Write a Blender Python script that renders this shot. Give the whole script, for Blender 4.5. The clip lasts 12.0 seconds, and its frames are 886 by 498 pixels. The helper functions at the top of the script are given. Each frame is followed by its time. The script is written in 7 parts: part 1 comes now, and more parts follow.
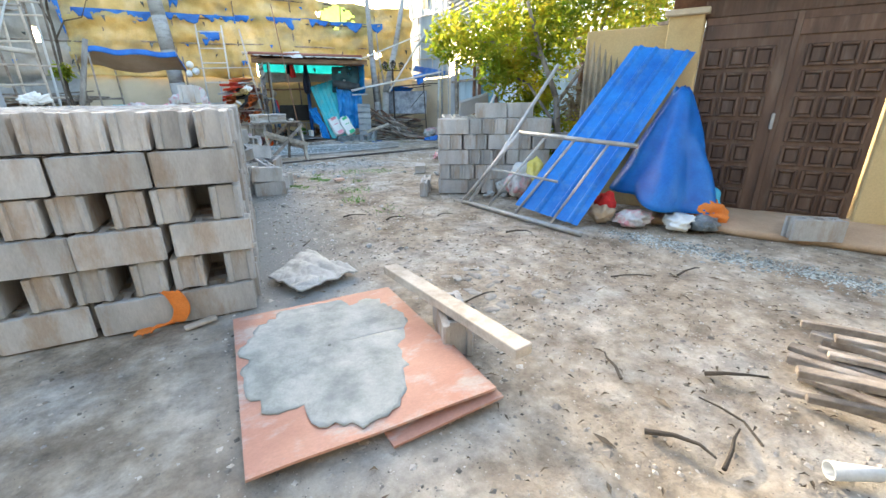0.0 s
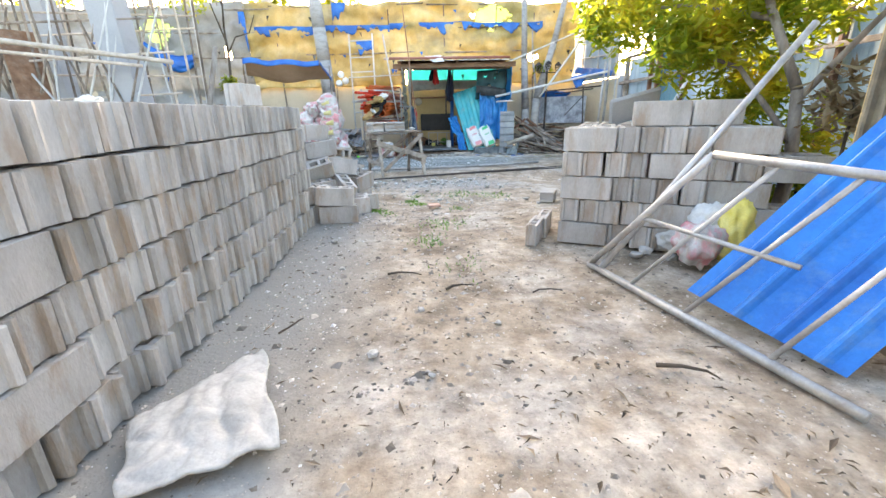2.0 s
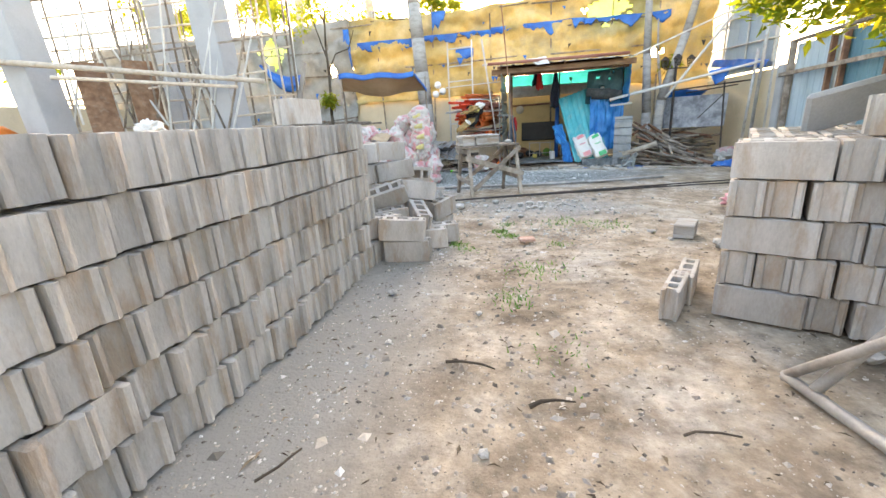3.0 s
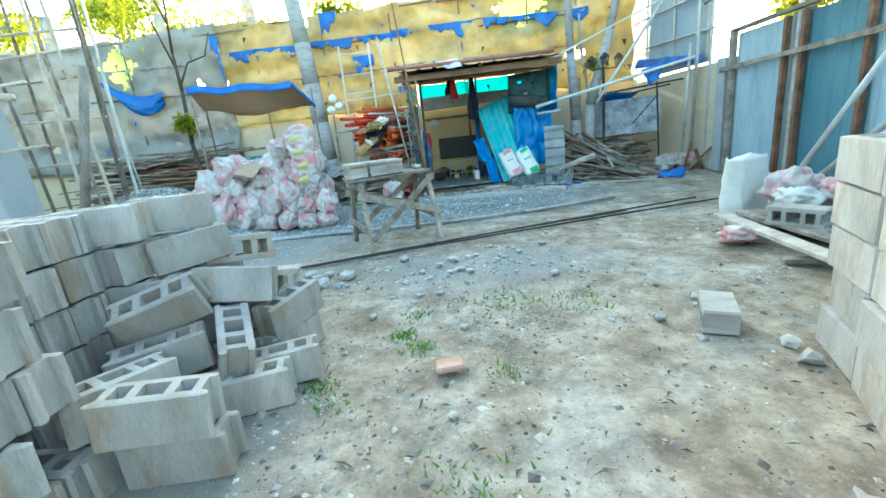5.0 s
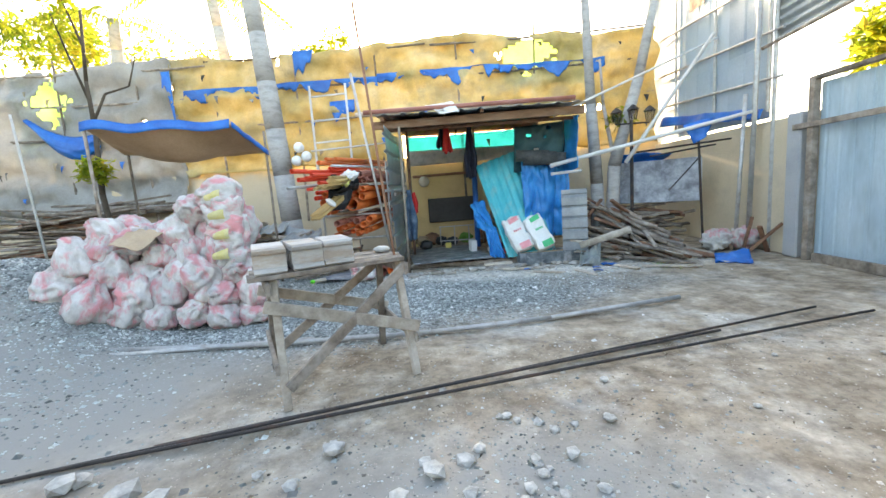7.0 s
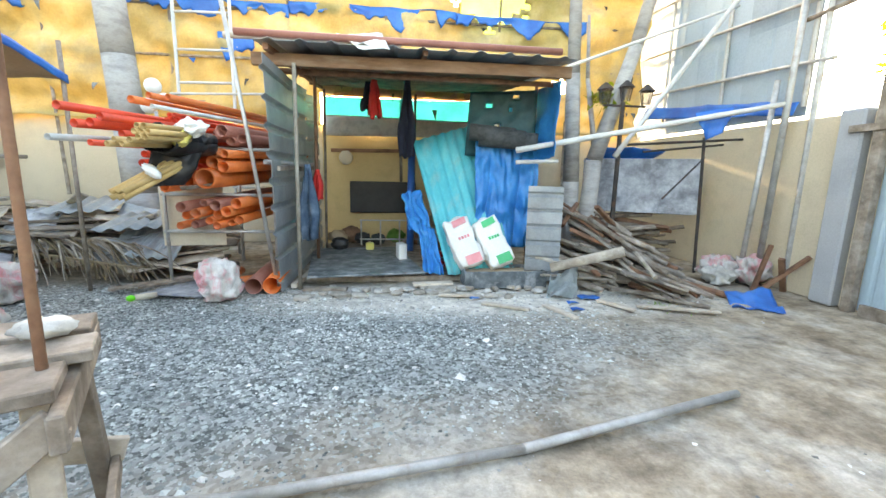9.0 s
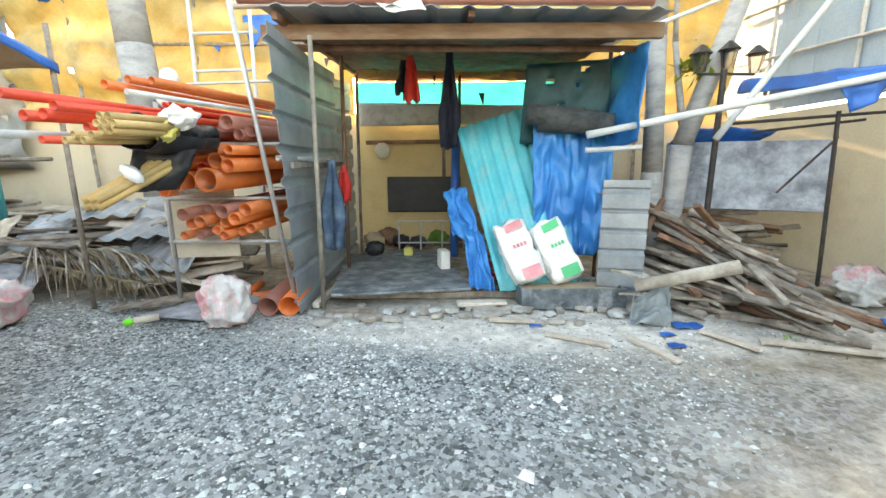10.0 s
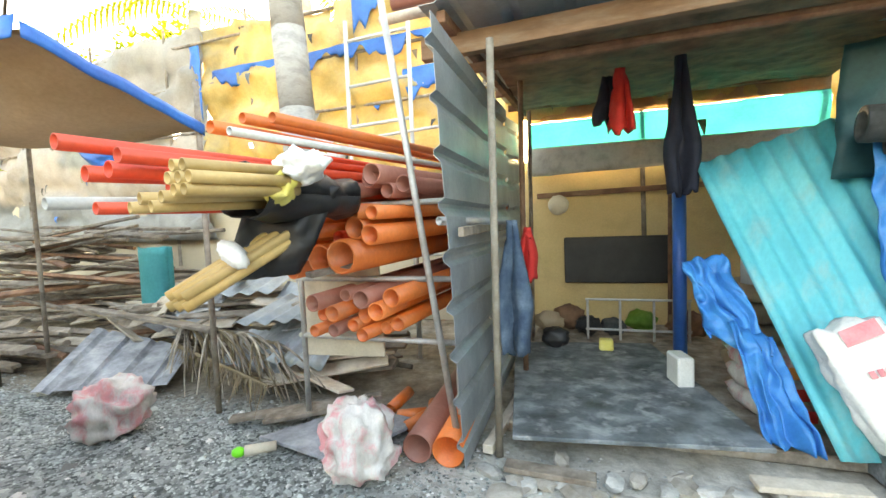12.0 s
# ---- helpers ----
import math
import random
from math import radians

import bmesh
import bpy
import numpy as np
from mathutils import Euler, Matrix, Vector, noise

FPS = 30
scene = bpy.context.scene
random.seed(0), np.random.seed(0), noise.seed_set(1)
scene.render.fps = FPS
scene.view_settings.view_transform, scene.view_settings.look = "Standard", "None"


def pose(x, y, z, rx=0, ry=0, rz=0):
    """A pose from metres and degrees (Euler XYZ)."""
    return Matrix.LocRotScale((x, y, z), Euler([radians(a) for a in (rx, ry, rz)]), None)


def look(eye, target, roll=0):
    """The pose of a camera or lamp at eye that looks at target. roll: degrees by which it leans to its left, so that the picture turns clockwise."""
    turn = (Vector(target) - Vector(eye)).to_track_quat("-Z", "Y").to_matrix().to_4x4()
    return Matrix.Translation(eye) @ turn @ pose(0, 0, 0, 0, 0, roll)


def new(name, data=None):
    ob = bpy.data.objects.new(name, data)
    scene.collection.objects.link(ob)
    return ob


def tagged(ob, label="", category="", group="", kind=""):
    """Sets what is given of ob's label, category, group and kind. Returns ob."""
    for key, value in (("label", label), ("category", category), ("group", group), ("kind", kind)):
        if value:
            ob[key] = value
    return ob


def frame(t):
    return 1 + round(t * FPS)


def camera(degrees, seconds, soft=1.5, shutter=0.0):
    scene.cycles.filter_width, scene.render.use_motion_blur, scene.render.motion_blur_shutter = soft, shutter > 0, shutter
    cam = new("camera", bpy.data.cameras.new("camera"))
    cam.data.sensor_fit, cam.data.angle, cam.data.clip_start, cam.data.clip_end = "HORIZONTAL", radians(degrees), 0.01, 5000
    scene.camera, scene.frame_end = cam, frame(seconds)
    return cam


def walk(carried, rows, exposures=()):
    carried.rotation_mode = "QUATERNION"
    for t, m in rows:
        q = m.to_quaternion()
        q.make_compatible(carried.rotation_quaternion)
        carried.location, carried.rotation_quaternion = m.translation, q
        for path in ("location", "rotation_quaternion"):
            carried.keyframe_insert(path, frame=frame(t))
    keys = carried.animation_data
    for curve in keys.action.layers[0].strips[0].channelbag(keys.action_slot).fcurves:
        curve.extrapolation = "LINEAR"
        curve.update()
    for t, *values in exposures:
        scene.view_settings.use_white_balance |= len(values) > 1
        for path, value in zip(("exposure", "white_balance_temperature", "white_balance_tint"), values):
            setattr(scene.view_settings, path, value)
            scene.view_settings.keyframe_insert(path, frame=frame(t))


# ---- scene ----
cam = camera(93.5, 12.0)
PATH = [
    (0, (0.02, -0.05, 1.319), (0.792, 1.665, 0.635), -0.5),
    (0.5, (0.391, 0.291, 1.253), (1.114, 2.068, 0.69), 2.7),
    (1, (0.714, 0.694, 1.221), (1.156, 2.563, 0.661), 3.1),
    (1.5, (0.991, 1.18, 1.204), (1.204, 3.072, 0.592), 2.5),
    (2, (1.2, 1.716, 1.199), (1.273, 3.612, 0.57), -1.2),
    (2.5, (1.285, 2.256, 1.188), (0.963, 4.127, 0.559), 1.1),
    (3, (1.312, 2.811, 1.224), (0.912, 4.685, 0.649), -3.4),
    (3.5, (1.341, 3.341, 1.23), (0.875, 5.228, 0.759), -1.4),
    (3.7, (1.352, 3.537, 1.211), (1.0, 5.435, 0.688), -2.2),
    (5.3, (1.444, 5.358, 1.248), (1.43, 7.284, 0.711), -6.3),
    (5.5, (1.46, 5.572, 1.233), (1.506, 7.499, 0.696), -6.0),
    (6, (1.482, 6.137, 1.275), (1.392, 8.096, 0.881), -2.9),
    (6.5, (1.457, 6.644, 1.338), (1.466, 8.623, 1.047), -4.5),
    (7, (1.477, 7.199, 1.296), (1.455, 9.179, 1.014), -4.2),
    (7.2, (1.509, 7.415, 1.3), (1.55, 9.386, 0.966), -4.0),
    (8.8, (1.775, 9.141, 1.236), (1.974, 11.108, 0.933), -0.1),
    (9, (1.794, 9.333, 1.26), (2.048, 11.286, 0.906), 1.3),
    (9.5, (1.882, 9.799, 1.251), (1.972, 11.739, 0.774), 2.6),
    (10, (1.859, 10.216, 1.282), (1.894, 12.177, 0.887), -0.1),
    (10.5, (1.814, 10.614, 1.261), (1.868, 12.575, 0.872), -1.2),
    (11, (1.76, 10.939, 1.258), (1.529, 12.905, 0.97), -2.2),
    (11.5, (1.544, 11.324, 1.37), (1.337, 13.3, 1.146), -2.0),
    (12, (1.302, 11.582, 1.318), (0.672, 13.477, 1.203), -2.3),
]
EXPOSURES = [
    (0.0, 2.8, 6750, 9), (1.0, 2.95, 6700, 8), (1.5, 3.05, 6700, 8), (2.0, 3.2, 7500, 15), (2.5, 3.2, 8300, 18), (3.0, 3.15, 8400, 17), (3.5, 2.95, 8300, 16),
    (3.9, 2.95, 8000, 14), (5.2, 3.05, 6350, -12), (5.6, 3.05, 6350, -12), (6.2, 3.05, 7150, 4), (7.0, 3.1, 7750, 12), (9.0, 3.55, 8650, 13), (10.5, 3.75, 9800, 14), (12.0, 3.85, 10000, 13),
]
walk(cam, [(t, look(eye, target, roll)) for t, eye, target, roll in PATH], EXPOSURES)

# ---- daylight: low sun behind the rear tarpaulins, bright open sky ----
SUN_EL, SUN_AZ = 15.2, -6.0
world = bpy.data.worlds.new("world")
scene.world = world
world.use_nodes = True
wn, wl = world.node_tree.nodes, world.node_tree.links
sky = wn.new("ShaderNodeTexSky")
sky.sky_type = "NISHITA"
sky.sun_disc = False
sky.sun_elevation = radians(SUN_EL)
sky.sun_rotation = radians(SUN_AZ)
sky.air_density, sky.dust_density, sky.ozone_density = 1.0, 2.5, 1.0
wl.new(sky.outputs[0], wn["Background"].inputs[0])
wn["Background"].inputs[1].default_value = 0.15
sun_data = bpy.data.lights.new("sun", "SUN")
sun_data.energy, sun_data.angle, sun_data.color = 3.0, radians(2.0), (1.0, 0.86, 0.66)
sun = new("sun", sun_data)
sd = Vector((math.sin(radians(SUN_AZ)) * math.cos(radians(SUN_EL)), math.cos(radians(SUN_AZ)) * math.cos(radians(SUN_EL)), math.sin(radians(SUN_EL))))
sun.matrix_world = look(sd * 60, (0, 0, 0))


# ---- materials ----
def mat(name, cols, scale=5.0, rough=0.85, bump=0.25, bscale=70.0, metal=0.0, rnd=0.12, trans=0.0, stain=None, spec=0.4, stretch=(1, 1, 1), hue=0.0):
    """cols: dark to light base colours mixed by a broad noise; a fine noise adds grain; stain = (colour, amount, scale)."""
    m = bpy.data.materials.new(name)
    m.use_nodes = True
    n, l = m.node_tree.nodes, m.node_tree.links
    bs = n["Principled BSDF"]
    tc, oi = n.new("ShaderNodeTexCoord"), n.new("ShaderNodeObjectInfo")
    mul = n.new("ShaderNodeMath"); mul.operation = "MULTIPLY"; mul.inputs[1].default_value = 37.0
    l.new(oi.outputs["Random"], mul.inputs[0])
    mp = n.new("ShaderNodeMapping"); mp.inputs["Scale"].default_value = stretch
    l.new(tc.outputs["Object"], mp.inputs["Vector"])
    add = n.new("ShaderNodeVectorMath"); add.operation = "ADD"
    l.new(mp.outputs[0], add.inputs[0]); l.new(mul.outputs[0], add.inputs[1])

    def noise_tex(sc, detail, ro=0.6):
        t = n.new("ShaderNodeTexNoise")
        t.inputs["Scale"].default_value, t.inputs["Detail"].default_value, t.inputs["Roughness"].default_value = sc, detail, ro
        l.new(add.outputs[0], t.inputs["Vector"])
        return t

    big, fine = noise_tex(scale, 5), noise_tex(bscale, 4, 0.7)
    ramp = n.new("ShaderNodeValToRGB")
    el = ramp.color_ramp.elements
    el[0].position, el[1].position = 0.32, 0.68
    el[0].color, el[1].color = (*cols[0], 1), (*cols[-1], 1)
    for i, c in enumerate(cols[1:-1]):
        e = el.new(0.32 + 0.36 * (i + 1) / (len(cols) - 1)); e.color = (*c, 1)
    l.new(big.outputs["Fac"], ramp.inputs[0])
    col = ramp.outputs[0]
    if stain:
        st = noise_tex(stain[2], 6, 0.65)
        lo = stain[3] if len(stain) > 3 else 0.52
        sr = n.new("ShaderNodeValToRGB")
        sr.color_ramp.elements[0].position, sr.color_ramp.elements[1].position = lo, lo + 0.14
        l.new(st.outputs["Fac"], sr.inputs[0])
        sm = n.new("ShaderNodeMath"); sm.operation = "MULTIPLY"; sm.inputs[1].default_value = stain[1]
        l.new(sr.outputs[0], sm.inputs[0])
        mx = n.new("ShaderNodeMix"); mx.data_type = "RGBA"
        l.new(sm.outputs[0], mx.inputs[0]); l.new(col, mx.inputs[6]); mx.inputs[7].default_value = (*stain[0], 1)
        col = mx.outputs[2]
    hsv = n.new("ShaderNodeHueSaturation")
    mr = n.new("ShaderNodeMapRange"); mr.inputs[3].default_value, mr.inputs[4].default_value = 1 - rnd, 1 + rnd
    l.new(oi.outputs["Random"], mr.inputs[0])
    fr = n.new("ShaderNodeMapRange"); fr.inputs[3].default_value, fr.inputs[4].default_value = 0.78, 1.22
    l.new(fine.outputs["Fac"], fr.inputs[0])
    vm = n.new("ShaderNodeMath"); vm.operation = "MULTIPLY"
    l.new(mr.outputs[0], vm.inputs[0]); l.new(fr.outputs[0], vm.inputs[1])
    l.new(vm.outputs[0], hsv.inputs["Value"]); l.new(col, hsv.inputs["Color"])
    if hue:
        hr = n.new("ShaderNodeMapRange"); hr.inputs[3].default_value, hr.inputs[4].default_value = 0.5 - hue, 0.5 + hue
        l.new(n.new("ShaderNodeNewGeometry").outputs["Random Per Island"], hr.inputs[0]); l.new(hr.outputs[0], hsv.inputs["Hue"])
    l.new(hsv.outputs[0], bs.inputs["Base Color"])
    bs.inputs["Roughness"].default_value, bs.inputs["Metallic"].default_value = rough, metal
    bs.inputs["Specular IOR Level"].default_value = spec
    if bump:
        bp = n.new("ShaderNodeBump"); bp.inputs["Strength"].default_value, bp.inputs["Distance"].default_value = bump, 0.01
        l.new(fine.outputs["Fac"], bp.inputs["Height"]); l.new(bp.outputs[0], bs.inputs["Normal"])
    if trans:
        tr, ms = n.new("ShaderNodeBsdfTranslucent"), n.new("ShaderNodeMixShader")
        l.new(hsv.outputs[0], tr.inputs[0]); ms.inputs[0].default_value = trans
        l.new(bs.outputs[0], ms.inputs[1]); l.new(tr.outputs[0], ms.inputs[2])
        l.new(ms.outputs[0], n["Material Output"].inputs[0])
    return m


M_BLOCK = mat("concrete_block", [(0.34, 0.32, 0.29), (0.45, 0.43, 0.4), (0.54, 0.52, 0.49)], 4, 0.95, 0.6, 90, rnd=0.16, stain=((0.35, 0.255, 0.175), 0.65, 6.0, 0.5), spec=0.2, stretch=(1, 1, 0.35))
M_STONE = mat("rubble", [(0.3, 0.29, 0.27), (0.45, 0.44, 0.41), (0.6, 0.58, 0.54)], 9, 0.95, 0.4, 120, spec=0.2)
M_COBBLE = mat("dusty_stone", [(0.27, 0.24, 0.2), (0.38, 0.345, 0.3), (0.47, 0.435, 0.385)], 9, 0.95, 0.4, 120, spec=0.2)
M_WALL = mat("beige_render", [(0.55, 0.46, 0.33), (0.62, 0.53, 0.39)], 1.2, 0.9, 0.15, 60, stain=((0.4, 0.34, 0.26), 0.4, 1.5))
# kept dark so the added south wall bounces little sun back
M_WALLD = mat("weathered_wall", [(0.1, 0.1, 0.085), (0.15, 0.145, 0.125)], 1.2, 0.95, 0.3, 40, stain=((0.07, 0.08, 0.06), 0.5, 1.5))
M_WALLY = mat("yellow_render", [(0.5, 0.36, 0.17), (0.58, 0.43, 0.22)], 1.2, 0.9, 0.15, 60, stain=((0.34, 0.24, 0.12), 0.4, 1.8))
M_TARPY = mat("yellow_tarp", [(0.4, 0.31, 0.12), (0.52, 0.42, 0.19), (0.6, 0.52, 0.32)], 1.3, 0.6, 0.3, 30, trans=0.28, stain=((0.33, 0.29, 0.19), 0.65, 1.4))
M_TARPG = mat("grey_tarp", [(0.26, 0.26, 0.24), (0.36, 0.35, 0.33), (0.42, 0.42, 0.4)], 1.0, 0.6, 0.2, 30, trans=0.3, stain=((0.2, 0.19, 0.17), 0.5, 0.8))
M_TARPB = mat("blue_tarp", [(0.0, 0.105, 0.43), (0.002, 0.145, 0.53), (0.01, 0.2, 0.62)], 3, 0.38, 0.2, 40, trans=0.12, spec=0.5)
M_TARPC = mat("sky_blue_tarp", [(0.0, 0.17, 0.48), (0.004, 0.235, 0.6), (0.03, 0.33, 0.7)], 4, 0.36, 0.25, 40, trans=0.15, spec=0.5)
M_TARPN = mat("brown_tarp", [(0.4, 0.3, 0.2), (0.52, 0.41, 0.3)], 1.5, 0.6, 0.15, 40, trans=0.55)
M_LIME = mat("lime_tarp", [(0.5, 0.68, 0.3), (0.6, 0.76, 0.4)], 3, 0.5, 0.1, 40, trans=0.6)
M_TURQ = mat("turquoise_sheet", [(0.04, 0.4, 0.43), (0.07, 0.5, 0.53)], 3, 0.4, 0.1, 40, trans=0.6)
M_TEAL = mat("teal_roofing", [(0.02, 0.36, 0.42), (0.04, 0.44, 0.5), (0.12, 0.5, 0.53)], 3, 0.5, 0.2, 50, stain=((0.25, 0.42, 0.4), 0.5, 5), stretch=(1, 1, 0.35))
M_BLUESHEET = mat("blue_roofing", [(0.002, 0.12, 0.45), (0.005, 0.18, 0.58), (0.012, 0.23, 0.66)], 2.5, 0.42, 0.15, 30, stain=((0.1, 0.25, 0.5), 0.45, 7), spec=0.35)
M_GALV = mat("galvanised", [(0.24, 0.27, 0.285), (0.32, 0.35, 0.365), (0.39, 0.42, 0.435)], 3, 0.45, 0.12, 40, metal=0.35, stain=((0.25, 0.26, 0.27), 0.5, 4))
M_FENCE = mat("fence_panel", [(0.31, 0.43, 0.5), (0.4, 0.52, 0.59), (0.48, 0.59, 0.65)], 1.5, 0.55, 0.12, 40, rnd=0.18, stain=((0.17, 0.22, 0.25), 0.5, 2.5), stretch=(1, 1, 0.3))
M_BILL = mat("billboard_panel", [(0.27, 0.35, 0.43), (0.35, 0.43, 0.5)], 1.2, 0.55, 0.1, 40, stain=((0.27, 0.33, 0.38), 0.4, 1.5))
M_WOOD = mat("grey_timber", [(0.12, 0.095, 0.075), (0.22, 0.18, 0.145), (0.33, 0.285, 0.24)], 7, 0.9, 0.4, 60, rnd=0.35, stain=((0.4, 0.37, 0.33), 0.4, 6))
M_WOODL = mat("pale_timber", [(0.4, 0.335, 0.265), (0.53, 0.46, 0.38), (0.62, 0.55, 0.46)], 7, 0.85, 0.3, 60, rnd=0.15, stain=((0.32, 0.26, 0.2), 0.4, 5))
M_WOODG = mat("silvered_timber", [(0.26, 0.215, 0.17), (0.38, 0.33, 0.27), (0.49, 0.44, 0.375)], 7, 0.9, 0.4, 60, rnd=0.25, stain=((0.2, 0.17, 0.14), 0.5, 6))
M_WOODR = mat("brown_timber", [(0.1, 0.05, 0.03), (0.2, 0.1, 0.06), (0.27, 0.15, 0.09)], 6, 0.75, 0.3, 60, rnd=0.2)
M_WOODF = mat("stained_beam", [(0.16, 0.085, 0.05), (0.22, 0.125, 0.075), (0.3, 0.18, 0.115)], 5, 0.8, 0.35, 60, stain=((0.3, 0.24, 0.19), 0.45, 6), stretch=(0.4, 2, 2))
M_DOOR = mat("door_timber", [(0.065, 0.036, 0.024), (0.1, 0.055, 0.036), (0.135, 0.078, 0.052)], 3, 0.55, 0.2, 60, stretch=(3, 3, 0.5), stain=((0.2, 0.15, 0.11), 0.35, 4))
M_DOORP = mat("door_panel_timber", [(0.05, 0.028, 0.02), (0.08, 0.045, 0.03), (0.12, 0.072, 0.05)], 3, 0.6, 0.25, 60, stretch=(3, 3, 0.5), stain=((0.19, 0.15, 0.12), 0.4, 5))
M_BARK = mat("bark", [(0.13, 0.11, 0.09), (0.23, 0.2, 0.17), (0.33, 0.3, 0.26)], 5, 0.95, 0.6, 40, stretch=(1, 1, 0.4))
M_PALM = mat("palm_bark", [(0.27, 0.26, 0.25), (0.4, 0.39, 0.375), (0.5, 0.49, 0.475)], 3, 0.95, 0.6, 30, stretch=(1, 1, 2.5), stain=((0.2, 0.18, 0.16), 0.5, 3))
M_BARKD = mat("dark_bark", [(0.05, 0.04, 0.03), (0.1, 0.08, 0.06)], 8, 0.95, 0.5, 60)
M_LEAF = mat("leaf", [(0.11, 0.18, 0.015), (0.29, 0.33, 0.025), (0.56, 0.48, 0.04)], 1.6, 0.55, 0.0, 40, trans=0.65, hue=0.03)
M_LEAFD = mat("dry_frond", [(0.16, 0.12, 0.07), (0.28, 0.22, 0.14)], 3, 0.9, 0.2, 60, trans=0.2, hue=0.02)
M_GRASS = mat("grass", [(0.12, 0.26, 0.04), (0.2, 0.38, 0.08)], 9, 0.7, 0.0, 60, trans=0.4, hue=0.03)
M_STEEL = mat("dull_steel", [(0.36, 0.36, 0.35), (0.52, 0.52, 0.51)], 9, 0.5, 0.15, 80, metal=0.45, stain=((0.26, 0.19, 0.14), 0.4, 7))
M_IRON = mat("dark_iron", [(0.03, 0.03, 0.032), (0.07, 0.06, 0.055)], 9, 0.6, 0.2, 80, metal=0.4, stain=((0.16, 0.08, 0.05), 0.5, 5))
M_WHITEP = mat("white_pipe", [(0.42, 0.43, 0.42), (0.56, 0.57, 0.56)], 6, 0.5, 0.1, 60)
M_PVC = mat("orange_pvc", [(0.6, 0.12, 0.022), (0.72, 0.19, 0.05)], 3, 0.4, 0.05, 40, rnd=0.16, stain=((0.45, 0.17, 0.09), 0.5, 4), spec=0.5)
M_PVCR = mat("red_pvc", [(0.66, 0.05, 0.02), (0.75, 0.085, 0.035)], 3, 0.4, 0.05, 40, rnd=0.1, spec=0.5)
M_PVCB = mat("brown_pvc", [(0.3, 0.11, 0.08), (0.4, 0.17, 0.13)], 3, 0.45, 0.05, 40, rnd=0.2)
M_PVCY = mat("cream_pvc", [(0.42, 0.27, 0.1), (0.52, 0.36, 0.16)], 3, 0.45, 0.05, 40)
M_SACK = mat("woven_sack", [(0.42, 0.385, 0.36), (0.58, 0.55, 0.52), (0.7, 0.675, 0.65)], 7, 0.7, 0.45, 90, rnd=0.14, stain=((0.66, 0.24, 0.26), 0.85, 5.5, 0.47), trans=0.06, stretch=(1.4, 1.4, 0.6))
M_SACKW = mat("white_sack", [(0.66, 0.66, 0.63), (0.78, 0.78, 0.75)], 5, 0.6, 0.3, 60, stain=((0.5, 0.48, 0.43), 0.4, 5))
M_SACKG = mat("grey_sack", [(0.4, 0.39, 0.36), (0.55, 0.54, 0.5), (0.64, 0.62, 0.58)], 6, 0.8, 0.4, 70, stain=((0.3, 0.28, 0.25), 0.5, 6))
M_PINK = mat("pink_print", [(0.66, 0.2, 0.22), (0.75, 0.35, 0.36)], 8, 0.7, 0.2, 80)
M_YEL = mat("yellow_print", [(0.66, 0.55, 0.1), (0.74, 0.66, 0.25)], 8, 0.6, 0.2, 80)
M_YELP = mat("pale_yellow_print", [(0.55, 0.47, 0.16), (0.64, 0.58, 0.3)], 8, 0.6, 0.2, 80, stain=((0.6, 0.56, 0.45), 0.7, 9))
M_GREEN = mat("green_print", [(0.02, 0.42, 0.16), (0.05, 0.5, 0.22)], 8, 0.5, 0.1, 80)
M_NEON = mat("neon_plastic", [(0.1, 0.75, 0.03), (0.15, 0.85, 0.06)], 8, 0.35, 0.05, 80)
M_ORANGE = mat("orange_cloth", [(0.65, 0.16, 0.02), (0.78, 0.24, 0.05)], 6, 0.75, 0.3, 90)
M_RED = mat("red_cloth", [(0.5, 0.02, 0.02), (0.65, 0.04, 0.03)], 6, 0.8, 0.3, 90)
M_NAVY = mat("navy_cloth", [(0.01, 0.012, 0.022), (0.02, 0.024, 0.045)], 6, 0.85, 0.3, 90)
M_DENIM = mat("denim", [(0.03, 0.06, 0.11), (0.07, 0.12, 0.18), (0.16, 0.23, 0.31)], 6, 0.9, 0.4, 120)
M_BLACK = mat("black_plastic", [(0.012, 0.012, 0.013), (0.025, 0.025, 0.027)], 5, 0.45, 0.1, 60)
M_MESH = mat("rolled_netting", [(0.03, 0.035, 0.035), (0.08, 0.085, 0.085)], 12, 0.9, 0.5, 120)
M_PLY = mat("red_plywood", [(0.42, 0.2, 0.14), (0.52, 0.27, 0.19)], 3, 0.6, 0.15, 60, stain=((0.47, 0.42, 0.37), 0.75, 4, 0.5), stretch=(1, 1.6, 1))
M_MORTAR = mat("dried_mortar", [(0.27, 0.28, 0.25), (0.4, 0.4, 0.36), (0.5, 0.49, 0.44)], 6, 0.95, 0.5, 60, stain=((0.24, 0.24, 0.23), 0.5, 4))
M_PANEL = mat("dark_panel", [(0.04, 0.05, 0.055), (0.11, 0.13, 0.14), (0.24, 0.27, 0.285)], 4.5, 0.5, 0.4, 60, stain=((0.42, 0.44, 0.45), 0.6, 7))
M_BOARD = mat("mottled_board", [(0.16, 0.17, 0.19), (0.3, 0.32, 0.35), (0.46, 0.48, 0.52)], 5, 0.8, 0.3, 60, stain=((0.1, 0.1, 0.11), 0.6, 4))
M_CONC = mat("cast_concrete", [(0.33, 0.345, 0.36), (0.43, 0.445, 0.46)], 2, 0.9, 0.25, 60, stain=((0.34, 0.34, 0.34), 0.5, 2))
M_APRON = mat("clay_apron", [(0.4, 0.27, 0.17), (0.5, 0.35, 0.23)], 3, 0.95, 0.3, 60)
